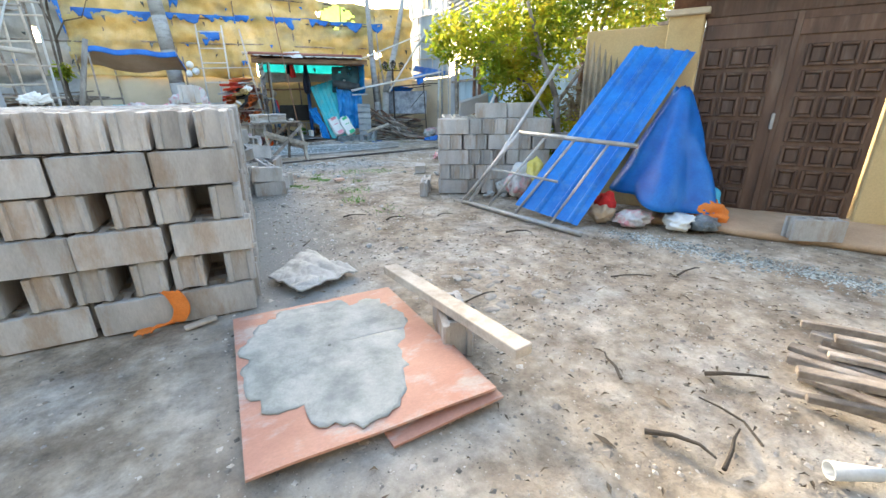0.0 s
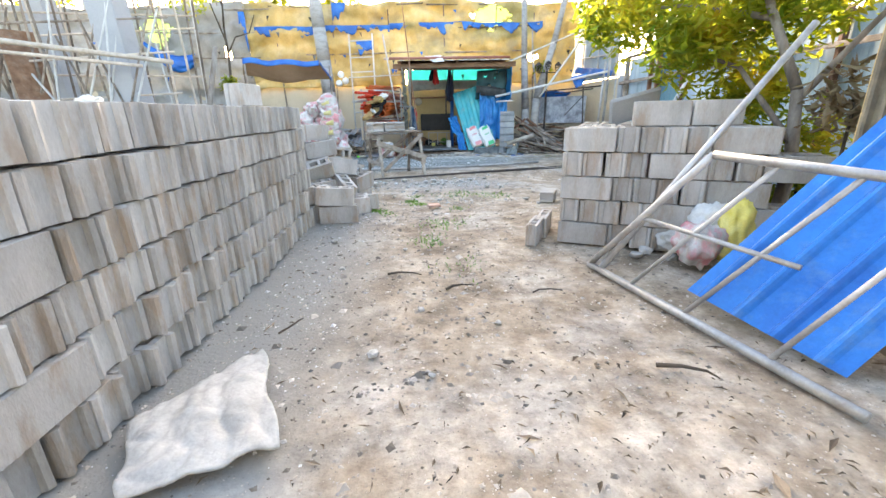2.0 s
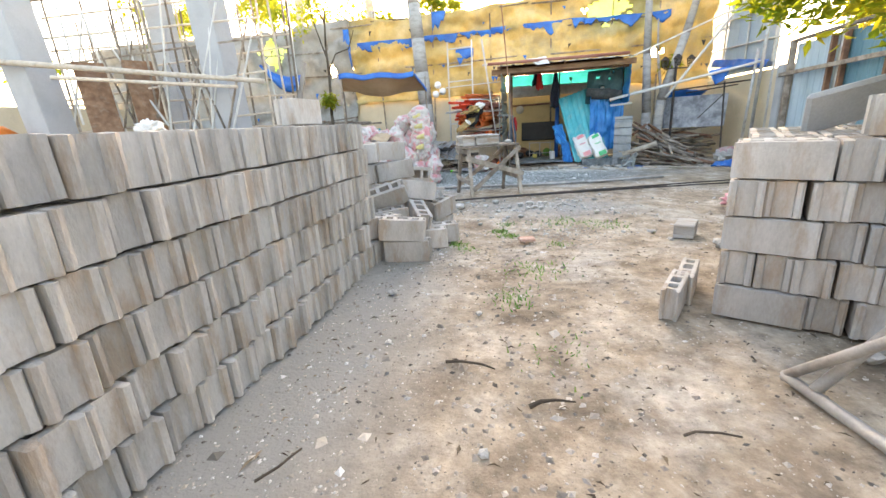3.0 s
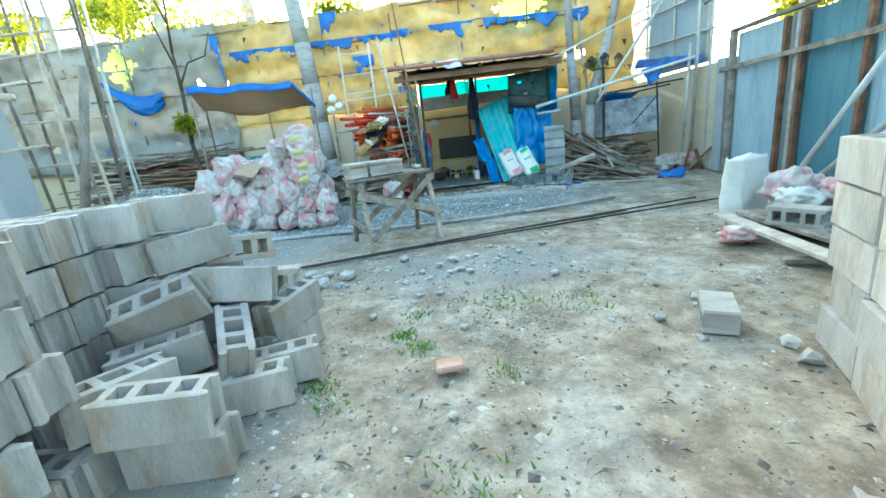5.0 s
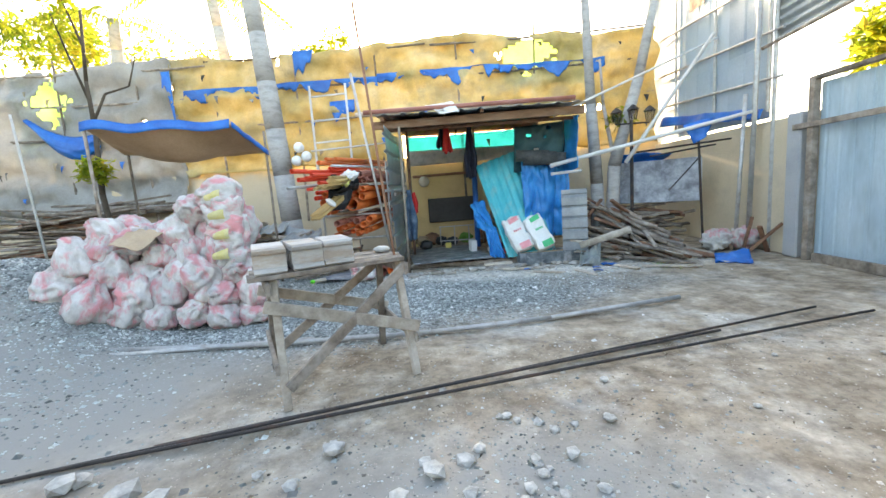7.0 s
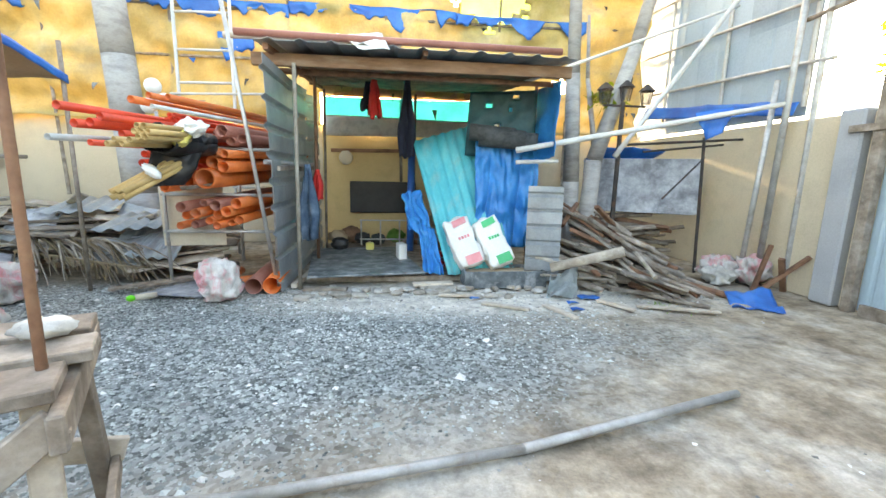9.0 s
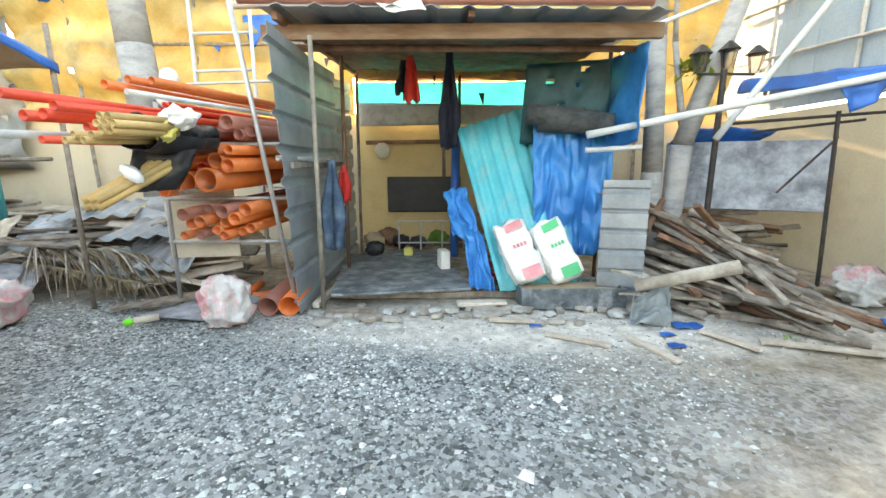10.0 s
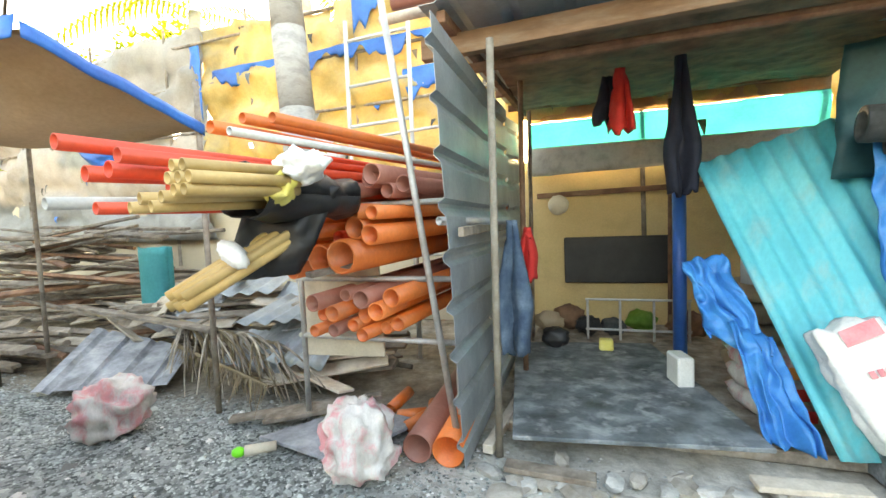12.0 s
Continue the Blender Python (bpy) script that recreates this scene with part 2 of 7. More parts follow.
M_CARD = mat("cardboard", [(0.36, 0.26, 0.17), (0.46, 0.35, 0.24)], 4, 0.9, 0.15, 60)
M_CREAM = mat("cream_board", [(0.55, 0.49, 0.38), (0.63, 0.57, 0.46)], 2.5, 0.8, 0.15, 60, stain=((0.42, 0.35, 0.25), 0.4, 3))
M_CLEAR = mat("milky_plastic", [(0.42, 0.48, 0.49), (0.6, 0.65, 0.66)], 6, 0.2, 0.2, 60, trans=0.5, spec=0.6)
M_CYAN = mat("cyan_cloth", [(0.02, 0.3, 0.5), (0.08, 0.42, 0.6)], 6, 0.7, 0.2, 90)
M_BARKSHEET = mat("rusty_sheet", [(0.13, 0.11, 0.08), (0.26, 0.21, 0.14), (0.38, 0.3, 0.2)], 3, 0.7, 0.2, 60)
M_WHITE = mat("white_plastic", [(0.68, 0.68, 0.66), (0.76, 0.76, 0.74)], 5, 0.45, 0.05, 60)
M_GLASS = bpy.data.materials.new("lamp_glass"); M_GLASS.use_nodes = True
M_GLASS.node_tree.nodes["Principled BSDF"].inputs["Transmission Weight"].default_value = 1.0
M_GLASS.node_tree.nodes["Principled BSDF"].inputs["Roughness"].default_value = 0.15


# ---- mesh helpers ----
rng = random.Random(7)
UP = Vector((0, 0, 1))


def link(name, bm, material, m=None, smooth=False):
    me = bpy.data.meshes.new(name)
    if smooth:
        for f in bm.faces:
            f.smooth = True
    bm.normal_update()
    bm.to_mesh(me)
    bm.free()
    me.materials.append(material)
    ob = new(name, me)
    if m is not None:
        ob.matrix_world = m
    return ob


def part(name, bm, material, parent, label="", m=None, smooth=False):
    ob = link(name, bm, material, None, smooth)
    ob.parent = parent
    if m is not None:
        ob.matrix_local = m
    return tagged(ob, label)


def solid(name, bm, material, m, label, category, group="", kind="", smooth=False):
    return tagged(link(name, bm, material, m, smooth), label, category, group, kind)


def thing(name, m, label, category, group="", kind=""):
    ob = new(name)
    ob.empty_display_size = 0.1
    ob.matrix_world = m
    return tagged(ob, label, category, group, kind)


def share(ob, m, parent=None):
    """Another object on the same mesh."""
    o = bpy.data.objects.new(ob.name.split(".")[0], ob.data)
    scene.collection.objects.link(o)
    o.parent = parent
    o.matrix_local = m
    return o


def box(size, m=None, bevel=0.0, bm=None):
    bm = bm or bmesh.new()
    r = bmesh.ops.create_cube(bm, size=1.0, matrix=(m or Matrix()) @ Matrix.Diagonal((*size, 1)))
    if bevel:
        es = list({e for v in r["verts"] for e in v.link_edges})
        bmesh.ops.bevel(bm, geom=es, offset=bevel, segments=1, affect="EDGES")
    return bm


def along(p0, p1):
    """Pose at p0 with local z towards p1."""
    d = Vector(p1) - Vector(p0)
    return Matrix.Translation(p0) @ d.to_track_quat("Z", "Y").to_matrix().to_4x4()


def rod(p0, p1, r0, r1=None, seg=10, bm=None, hollow=0.0, bend=0.0, knots=0):
    """Round bar from p0 to p1; hollow: wall thickness of an open pipe; bend: sag in metres."""
    bm = bm or bmesh.new()
    r1 = r0 if r1 is None else r1
    a = along(p0, p1)
    length = (Vector(p1) - Vector(p0)).length
    steps = 8 if bend or knots else 1
    rings = []

    def ring(z, r, off):
        return [bm.verts.new(a @ Vector((r * math.cos(6.2832 * i / seg), r * math.sin(6.2832 * i / seg), z)) + off) for i in range(seg)]

    for k in range(steps + 1):
        f = k / steps
        rr = r0 + (r1 - r0) * f
        if knots and k % knots == 0:
            rr *= 1.12
        rings.append(ring(f * length, rr, Vector((0, 0, -bend * 4 * f * (1 - f)))))
    for p, q in zip(rings, rings[1:]):
        for i in range(seg):
            bm.faces.new((p[i], p[(i + 1) % seg], q[(i + 1) % seg], q[i]))
    if hollow:
        i0, i1 = ring(0, r0 - hollow, Vector()), ring(length, r1 - hollow, Vector())
        for i in range(seg):
            j = (i + 1) % seg
            bm.faces.new((i0[j], i0[i], i1[i], i1[j]))
            bm.faces.new((rings[0][j], rings[0][i], i0[i], i0[j]))
            bm.faces.new((rings[-1][i], rings[-1][j], i1[j], i1[i]))
    else:
        bm.faces.new(rings[0][::-1])
        bm.faces.new(rings[-1])
    return bm


def plank(p0, p1, w, t, roll=0.0, bm=None, bevel=0.004):
    """Rectangular timber from p0 to p1, w wide (sideways) and t thick."""
    d = Vector(p1) - Vector(p0)
    x = d.normalized()
    side = UP.cross(x)
    side = side.normalized() if side.length > 0.01 else Vector((1, 0, 0))
    q = Matrix((x, side, x.cross(side))).transposed().to_4x4()
    return box((d.length, w, t), Matrix.Translation((Vector(p0) + Vector(p1)) / 2) @ q @ pose(0, 0, 0, roll), bevel, bm)


def surface(f, nu, nv, thick=0.003, bm=None, holes=None):
    """A thin closed sheet through f(u, v), u and v from 0 to 1; holes(u, v) leaves a cell out."""
    bm = bm or bmesh.new()
    p = [[Vector(f(i / nu, j / nv)) for j in range(nv + 1)] for i in range(nu + 1)]
    top, low = [], []
    for i in range(nu + 1):
        ra, rb = [], []
        for j in range(nv + 1):
            du = p[min(i + 1, nu)][j] - p[max(i - 1, 0)][j]
            dv = p[i][min(j + 1, nv)] - p[i][max(j - 1, 0)]
            nrm = du.cross(dv)
            nrm = nrm.normalized() if nrm.length > 1e-9 else UP
            ra.append(bm.verts.new(p[i][j] + nrm * thick / 2))
            rb.append(bm.verts.new(p[i][j] - nrm * thick / 2))
        top.append(ra)
        low.append(rb)
    keep = [[not (holes and holes((i + 0.5) / nu, (j + 0.5) / nv)) for j in range(nv)] for i in range(nu)]
    for i in range(nu):
        for j in range(nv):
            if not keep[i][j]:
                continue
            bm.faces.new((top[i][j], top[i + 1][j], top[i + 1][j + 1], top[i][j + 1]))
            bm.faces.new((low[i][j], low[i][j + 1], low[i + 1][j + 1], low[i + 1][j]))
            for di, dj, a, b in ((-1, 0, (i, j), (i, j + 1)), (1, 0, (i + 1, j + 1), (i + 1, j)), (0, -1, (i + 1, j), (i, j)), (0, 1, (i, j + 1), (i + 1, j + 1))):
                x, y = i + di, j + dj
                if not (0 <= x < nu and 0 <= y < nv) or not keep[x][y]:
                    bm.faces.new((top[a[0]][a[1]], top[b[0]][b[1]], low[b[0]][b[1]], low[a[0]][a[1]]))
    loose = [v for v in bm.verts if not v.link_faces]
    bmesh.ops.delete(bm, geom=loose, context="VERTS")
    return bm


def quad(a, b, c, d):
    """Bilinear patch: a at (0,0), b at (1,0), c at (1,1), d at (0,1)."""
    a, b, c, d = map(Vector, (a, b, c, d))
    return lambda u, v: (a * (1 - u) + b * u) * (1 - v) + (d * (1 - u) + c * u) * v


def nz(x, y, z=0.0, s=1.0):
    return noise.noise(Vector((x * s, y * s, z * s)))


def rumpled(a, b, c, d, amp, s, seed=0.0, axis=None):
    """A quad patch with soft folds pushed out along its normal."""
    q = quad(a, b, c, d)
    n = (Vector(b) - Vector(a)).cross(Vector(d) - Vector(a)).normalized() if axis is None else Vector(axis)
    w, h = (Vector(b) - Vector(a)).length, (Vector(d) - Vector(a)).length

    def f(u, v):
        k = nz(u * w * s + seed, v * h * s, seed) + 0.5 * nz(u * w * s * 2.7, v * h * s * 2.7 + seed, seed)
        return q(u, v) + n * amp * k

    return f


def ribbed(a, b, c, d, ribs, depth, style="trap", seed=0.0):
    """A quad patch with ribs that run along v: 'trap' seam ribs or 'wave' corrugation."""
    q = quad(a, b, c, d)
    n = (Vector(b) - Vector(a)).cross(Vector(d) - Vector(a)).normalized()

    def f(u, v):
        if style == "wave":
            k = math.sin(u * ribs * 6.2832)
        else:
            x = (u * ribs) % 1.0
            k = max(0.0, min(1.0, (0.13 - abs(x - 0.5)) / 0.05))
        return q(u, v) + n * (depth * k + 0.006 * nz(u * 3, v * 4, seed))

    return f


def blob(size, seed, amp=0.18, s=3.0, sub=3, flat=0.0):
    """A lumpy rounded body, its underside at z = 0; flat presses it towards a box."""
    bm = bmesh.new()
    bmesh.ops.create_icosphere(bm, subdivisions=sub, radius=1.0)
    for v in bm.verts:
        p = v.co.copy()
        if flat:
            m = max(abs(p.x), abs(p.y), abs(p.z))
            p = p.lerp(p / m, flat)
        k = 1 + amp * (nz(p.x + seed, p.y - seed, p.z, s) + 0.4 * nz(p.x - seed, p.y, p.z + seed, s * 2.6))
        v.co = Vector((p.x * k * size[0] / 2, p.y * k * size[1] / 2, p.z * k * size[2] / 2))
    low = min(v.co.z for v in bm.verts)
    for v in bm.verts:
        v.co.z -= low
    return bm


def crumple(bm, seed, amp=0.05, s=7.0):
    """Sharp creases, as in a slack plastic bag."""
    for v in bm.verts:
        c = v.co.copy()
        k = amp * (0.22 - abs(nz(c.x * s + seed, c.y * s, c.z * s))) * 2 + amp * 0.6 * (0.2 - abs(nz(c.x * s * 2.3, c.y * s * 2.3 - seed, c.z * s * 2.3)))
        d = Vector((c.x, c.y, c.z * 0.5))
        if d.length > 1e-6:
            v.co += d.normalized() * k
        v.co.z = max(0.0, v.co.z)
    return bm


def shard(r, seed):
    bm = bmesh.new()
    bmesh.ops.create_icosphere(bm, subdivisions=1, radius=r)
    g = random.Random(seed)
    for v in bm.verts:
        v.co *= g.uniform(0.6, 1.15)
        v.co.z *= 0.6
    low = min(v.co.z for v in bm.verts)
    for v in bm.verts:
        v.co.z -= low + 0.2 * r
    return bm


def height(x, y):
    """Unevenness of the trodden ground."""
    h = 0.02 * nz(x, y, 0, 0.9) + 0.011 * nz(x, y, 3, 3.5) + 0.005 * nz(x, y, 6, 8.0) - 0.011 * abs(nz(x, y, 9, 5.0))
    h += 0.32 * math.exp(-(((x + 3.2) / 1.3) ** 2 + ((y - 9.3) / 0.9) ** 2)) * (1 + 0.3 * nz(x, y, 5, 2.5))
    h += 0.95 * math.exp(-(((x + 3.35) / 1.1) ** 2 + ((y - 11.6) / 1.1) ** 2)) * (1 + 0.15 * nz(x, y, 8, 1.5))
    h += 0.05 * math.exp(-(((x - 1.5) / 1.2) ** 2 + ((y - 8.6) / 0.5) ** 2))
    return h


def limb(pts, r0, r1, bm=None):
    bm = bm or bmesh.new()
    n = len(pts) - 1
    for i in range(n):
        rod(pts[i], pts[i + 1], r0 + (r1 - r0) * i / n, r0 + (r1 - r0) * (i + 1) / n, 8, bm)
    return bm


# ---- ground ----
def ground_material():
    m = mat("trodden_earth", [(0.21, 0.165, 0.12), (0.35, 0.29, 0.22), (0.48, 0.42, 0.345)], 2.6, 0.97, 1.0, 38, rnd=0.0, stain=((0.45, 0.43, 0.39), 0.65, 1.1), spec=0.12)
    n, l = m.node_tree.nodes, m.node_tree.links
    bs = n["Principled BSDF"]
    old = bs.inputs["Base Color"].links[0].from_socket
    tc = n.new("ShaderNodeTexCoord")
    sep = n.new("ShaderNodeSeparateXYZ"); l.new(tc.outputs["Object"], sep.inputs[0])
    wob = n.new("ShaderNodeTexNoise"); wob.inputs["Scale"].default_value = 0.8; wob.inputs["Detail"].default_value = 6
    l.new(tc.outputs["Object"], wob.inputs["Vector"])
    # crushed stone spread before the shed, grey grit along the block stack
    def zone(cx, cy, rx, ry, soft):
        px = n.new("ShaderNodeMath"); px.operation = "SUBTRACT"; px.inputs[1].default_value = cx; l.new(sep.outputs[0], px.inputs[0])
        dx = n.new("ShaderNodeMath"); dx.operation = "DIVIDE"; dx.inputs[1].default_value = rx; l.new(px.outputs[0], dx.inputs[0])
        py = n.new("ShaderNodeMath"); py.operation = "SUBTRACT"; py.inputs[1].default_value = cy; l.new(sep.outputs[1], py.inputs[0])
        dy = n.new("ShaderNodeMath"); dy.operation = "DIVIDE"; dy.inputs[1].default_value = ry; l.new(py.outputs[0], dy.inputs[0])
        cb = n.new("ShaderNodeCombineXYZ"); l.new(dx.outputs[0], cb.inputs[0]); l.new(dy.outputs[0], cb.inputs[1])
        ln = n.new("ShaderNodeVectorMath"); ln.operation = "LENGTH"; l.new(cb.outputs[0], ln.inputs[0])
        ad = n.new("ShaderNodeMath"); ad.operation = "MULTIPLY_ADD"; ad.inputs[1].default_value = 0.9; l.new(wob.outputs["Fac"], ad.inputs[0]); l.new(ln.outputs["Value"], ad.inputs[2])
        mr = n.new("ShaderNodeMapRange"); mr.inputs[1].default_value, mr.inputs[2].default_value = 1.45 + soft, 1.45 - soft
        l.new(ad.outputs[0], mr.inputs[0])
        return mr.outputs[0]
    fine = n.new("ShaderNodeTexVoronoi"); fine.inputs["Scale"].default_value = 38
    l.new(tc.outputs["Object"], fine.inputs["Vector"])
    rp = n.new("ShaderNodeValToRGB")
    rp.color_ramp.elements[0].color, rp.color_ramp.elements[1].color = (0.06, 0.07, 0.07, 1), (0.36, 0.385, 0.38, 1)
    sc = n.new("ShaderNodeSeparateColor"); l.new(fine.outputs["Color"], sc.inputs[0]); l.new(sc.outputs[0], rp.inputs[0])
    mid = n.new("ShaderNodeTexNoise"); mid.inputs["Scale"].default_value, mid.inputs["Detail"].default_value, mid.inputs["Roughness"].default_value = 6.5, 9, 0.72
    l.new(tc.outputs["Object"], mid.inputs["Vector"])
    mv = n.new("ShaderNodeMapRange"); mv.inputs[1].default_value, mv.inputs[2].default_value, mv.inputs[3].default_value, mv.inputs[4].default_value = 0.34, 0.66, 0.6, 1.35
    l.new(mid.outputs["Fac"], mv.inputs[0])
    mh = n.new("ShaderNodeHueSaturation"); l.new(old, mh.inputs["Color"]); l.new(mv.outputs[0], mh.inputs["Value"])
    old = mh.outputs[0]
    col = old
    for z, c in ((zone(-1.6, 12.4, 5.2, 1.75, 0.25), rp.outputs[0]), (zone(-3.0, 9.6, 3.0, 1.5, 0.25), None), (zone(0.15, 4.4, 0.5, 2.6, 0.6), None), (zone(1.6, 8.7, 0.9, 0.5, 0.6), None), (zone(3.0, 13.5, 2.4, 0.62, 0.35), "dust")):
        mx = n.new("ShaderNodeMix"); mx.data_type = "RGBA"
        l.new(z, mx.inputs[0]); l.new(col, mx.inputs[6])
        # pale dust before the shed, its colour lifted further to offset the shade there
        if c == "dust":
            dm = n.new("ShaderNodeHueSaturation"); dm.inputs["Color"].default_value = (0.58, 0.55, 0.49, 1); l.new(mv.outputs[0], dm.inputs["Value"])
            l.new(dm.outputs[0], mx.inputs[7])
        elif c is not None:
            l.new(c, mx.inputs[7])
        else:
            mx.inputs[7].default_value = (0.29, 0.285, 0.265, 1)
        col = mx.outputs[2]
    l.new(col, bs.inputs["Base Color"])
    return m


def ground():
    def axis(lo, hi, step):
        inner = [lo + step * i for i in range(int((hi - lo) / step) + 1)]
        out = [1.5, 4, 9, 20, 50, 120, 300, 800]
        return [lo - o for o in reversed(out)] + inner + [inner[-1] + o for o in out]
    xs, ys = axis(-7.0, 7.0, 0.055), axis(-1.0, 17.2, 0.055)
    verts = [(x, y, height(x, y) if -7.5 < x < 7.5 and -1.5 < y < 17.5 else 0.0) for x in xs for y in ys]
    k = len(ys)
    faces = [(i * k + j, (i + 1) * k + j, (i + 1) * k + j + 1, i * k + j + 1) for i in range(len(xs) - 1) for j in range(k - 1)]
    me = bpy.data.meshes.new("ground")
    me.from_pydata(verts, [], faces)
    me.polygons.foreach_set("use_smooth", [True] * len(me.polygons))
    me.materials.append(ground_material())
    return tagged(new("ground", me), "bare trodden earth with grey crushed stone and rubble", "ground", kind="structure")


ground()

# ---- perimeter walls ----
bm = box((21.2, 0.2, 2.07), pose(-4.05, 17.1, 1.035), 0.01)
tagged(link("wall_north", bm, M_WALL), "weathered beige rendered boundary wall behind the yard", "wall", kind="structure")
bm = box((0.2, 4.3, 1.95), pose(6.5, 14.9, 0.975), 0.012)
tagged(link("wall_east", bm, M_WALL), "cream rendered boundary wall beside the metal fence", "wall", kind="structure")
bm = box((0.3, 0.24, 1.98), pose(6.44, 13.05, 0.99), 0.02)
tagged(link("wall_pillar", bm, M_CONC), "rough broken concrete end of the boundary wall", "pillar", kind="structure")


# ---- tarpaulin screen above the rear wall ----
def torn(cells):
    return lambda u, v: any(abs(u - a) / w + abs(v - b) / h < 1 + 0.5 * nz(u * 90, v * 30) for a, b, w, h in cells)


def screen_top(x):
    return 4.5 + 0.07 * math.sin(x * 0.9) + 0.09 * nz(x, 3.0, 0, 0.8)


def screen_sheet(name, x0, x1, z0, material, amp, seed, label, y=16.98, tears=(), zt=None):
    g = random.Random(seed)
    slits = [(g.random(), g.random(), 0.035 / (x1 - x0) * g.uniform(0.8, 1.8), 0.03 * g.uniform(0.8, 2)) for _ in range(int((x1 - x0) * 0.25))]
    nu, nv = int((x1 - x0) / 0.06), 34

    def f(u, v):
        x = x0 + (x1 - x0) * u
        top = (zt or screen_top(x))
        z = z0 + 0.07 * nz(x, seed, 0, 1.5) + (top - z0) * v
        k = amp * (nz(x * 1.1, z * 2.4, seed) + 0.5 * nz(x * 3.5, z * 4.5, seed + 4) + 0.25 * nz(x * 9, z * 7, seed))
        swag = amp * 0.8 * abs(math.sin((z - 0.3 * math.sin(x * 1.3)) * 3.1))
        return Vector((x, y - 0.03 - swag + k, z))
    gap = torn(slits + list(tears))
    slot = lambda u, v: gap(u, v) or (name == "tarpaulin" and 0.65 < x0 + (x1 - x0) * u < 3.7 and v < 0.2)
    ob = tagged(link(name, surface(f, nu, nv, 0.004, holes=slot), material, None, True), label, "tarpaulin")
    if name == "tarpaulin":
        # small cut flaps that hang open
        for i in range(int((x1 - x0) * 3.2)):
            u, v = g.random(), 0.12 + 0.8 * g.random()
            p = f(u, v) + Vector((0, -0.03, 0))
            a, b = 0.05 + 0.07 * g.random(), 0.06 + 0.12 * g.random()
            q = g.uniform(-0.05, 0.05)
            bm = bmesh.new()
            surface(lambda s, t: p + Vector(((s - 0.5) * a * (1 - 0.9 * t) + q * t, -0.03 * math.sin(t * 2.5), -b * t)), 3, 4, 0.004, bm)
            part("flap", bm, (M_MESH, M_MESH, M_TARPB, M_PANEL, M_BARKSHEET)[i % 5], ob)
    return ob


TARP_G = screen_sheet("tarpaulin", -14.5, -4.35, 1.25, M_TARPG, 0.18, 3, "sagging torn grey tarpaulin hung over the wall", tears=((0.725, 0.8, 0.045, 0.16), (0.93, 0.55, 0.014, 0.07)))
TARP_Y = screen_sheet("tarpaulin", -4.4, 6.35, 2.02, M_TARPY, 0.17, 8, "sagging torn yellow tarpaulin lashed to a pole frame", tears=((0.735, 0.83, 0.062, 0.17), (0.86, 0.35, 0.03, 0.05)))
for x0, x1, z0, z1, m_, lab in ((-8.0, -6.2, 2.7, 4.4, M_LIME, "bright translucent green sheet behind a torn hole"), (3.0, 4.9, 3.5, 4.5, M_LIME, "bright translucent green sheet behind a torn hole")):
    bk = screen_sheet("backing_sheet", x0, x1, z0, m_, 0.02, 5, lab, y=17.12, zt=z1)
    bk.parent = TARP_G if x0 < -4 else TARP_Y
    del bk["category"]
def ragged_strip(x0, x1, z0, z1, s):
    def f(u, v):
        x = x0 + (x1 - x0) * u
        low = z0 + (z1 - z0) * (0.5 + 1.1 * nz(x * 2.3, s, 0) + 0.5 * nz(x * 7, s, 1))
        low = min(low, z1 - 0.015)
        return Vector((x, 16.8 + 0.04 * nz(x * 3, v * 2, s), z1 + (low - z1) * v + 0.05 * nz(x, s)))
    solid("blue_strip", surface(f, max(10, int((x1 - x0) / 0.05)), 5, 0.004), M_TARPB, Matrix(), "ragged blue tarpaulin strip hanging on the yellow sheet", "tarpaulin", "blue strips", smooth=True)


for x0, x1, z0, z1, s in ((-4.1, 0.2, 3.55, 3.86, 2), (0.2, 2.9, 3.62, 3.92, 6), (2.9, 5.2, 3.62, 3.9, 9), (-0.9, -0.35, 2.85, 3.4, 4), (-1.6, -1.15, 3.9, 4.5, 12), (-4.55, -4.35, 2.9, 4.3, 15)):
    ragged_strip(x0, x1, z0, z1, s)
hang = lambda u, v: Vector((-7.6 + 1.55 * u, 16.72 - 0.1 * math.sin(v * 3), 3.1 - 0.12 * math.sin(u * 3.14) - 0.42 * v * (0.2 + math.sin(u * 2.6)) + 0.4 * (1 - u) ** 2))
solid("hanging_tarp", surface(lambda u, v: hang(u, v) + Vector((0, 0.05 * nz(u * 6, v * 6), 0)), 22, 12), M_TARPB, Matrix(), "crumpled blue tarpaulin corner hanging from the screen", "tarpaulin", smooth=True)
frame_ob = thing("screen_frame", pose(0, 17.02, 2.0), "bamboo and pipe frame that carries the tarpaulins", "frame")
for i, x in enumerate((-13, -11.0, -9.0, -7.0, -5.2, -3.4, -1.7, 0.2, 2.0, 3.6, 5.0)):
    part("upright", rod((x, -0.11, -1.2), (x + 0.1 * math.sin(i * 2.3), -0.13, 2.72), 0.028, 0.02, 7), M_WOOD, frame_ob)
for z, y in ((1.78, -0.16), (1.05, -0.15), (2.45, -0.14)):
    for x in (-13, -8.2, -3.6, 1.4):
        part("rail", rod((x, y, z), (x + 4.9, y, z + 0.08 * math.sin(x)), 0.025, 0.02, 7, bend=0.04), M_WOOD, frame_ob)

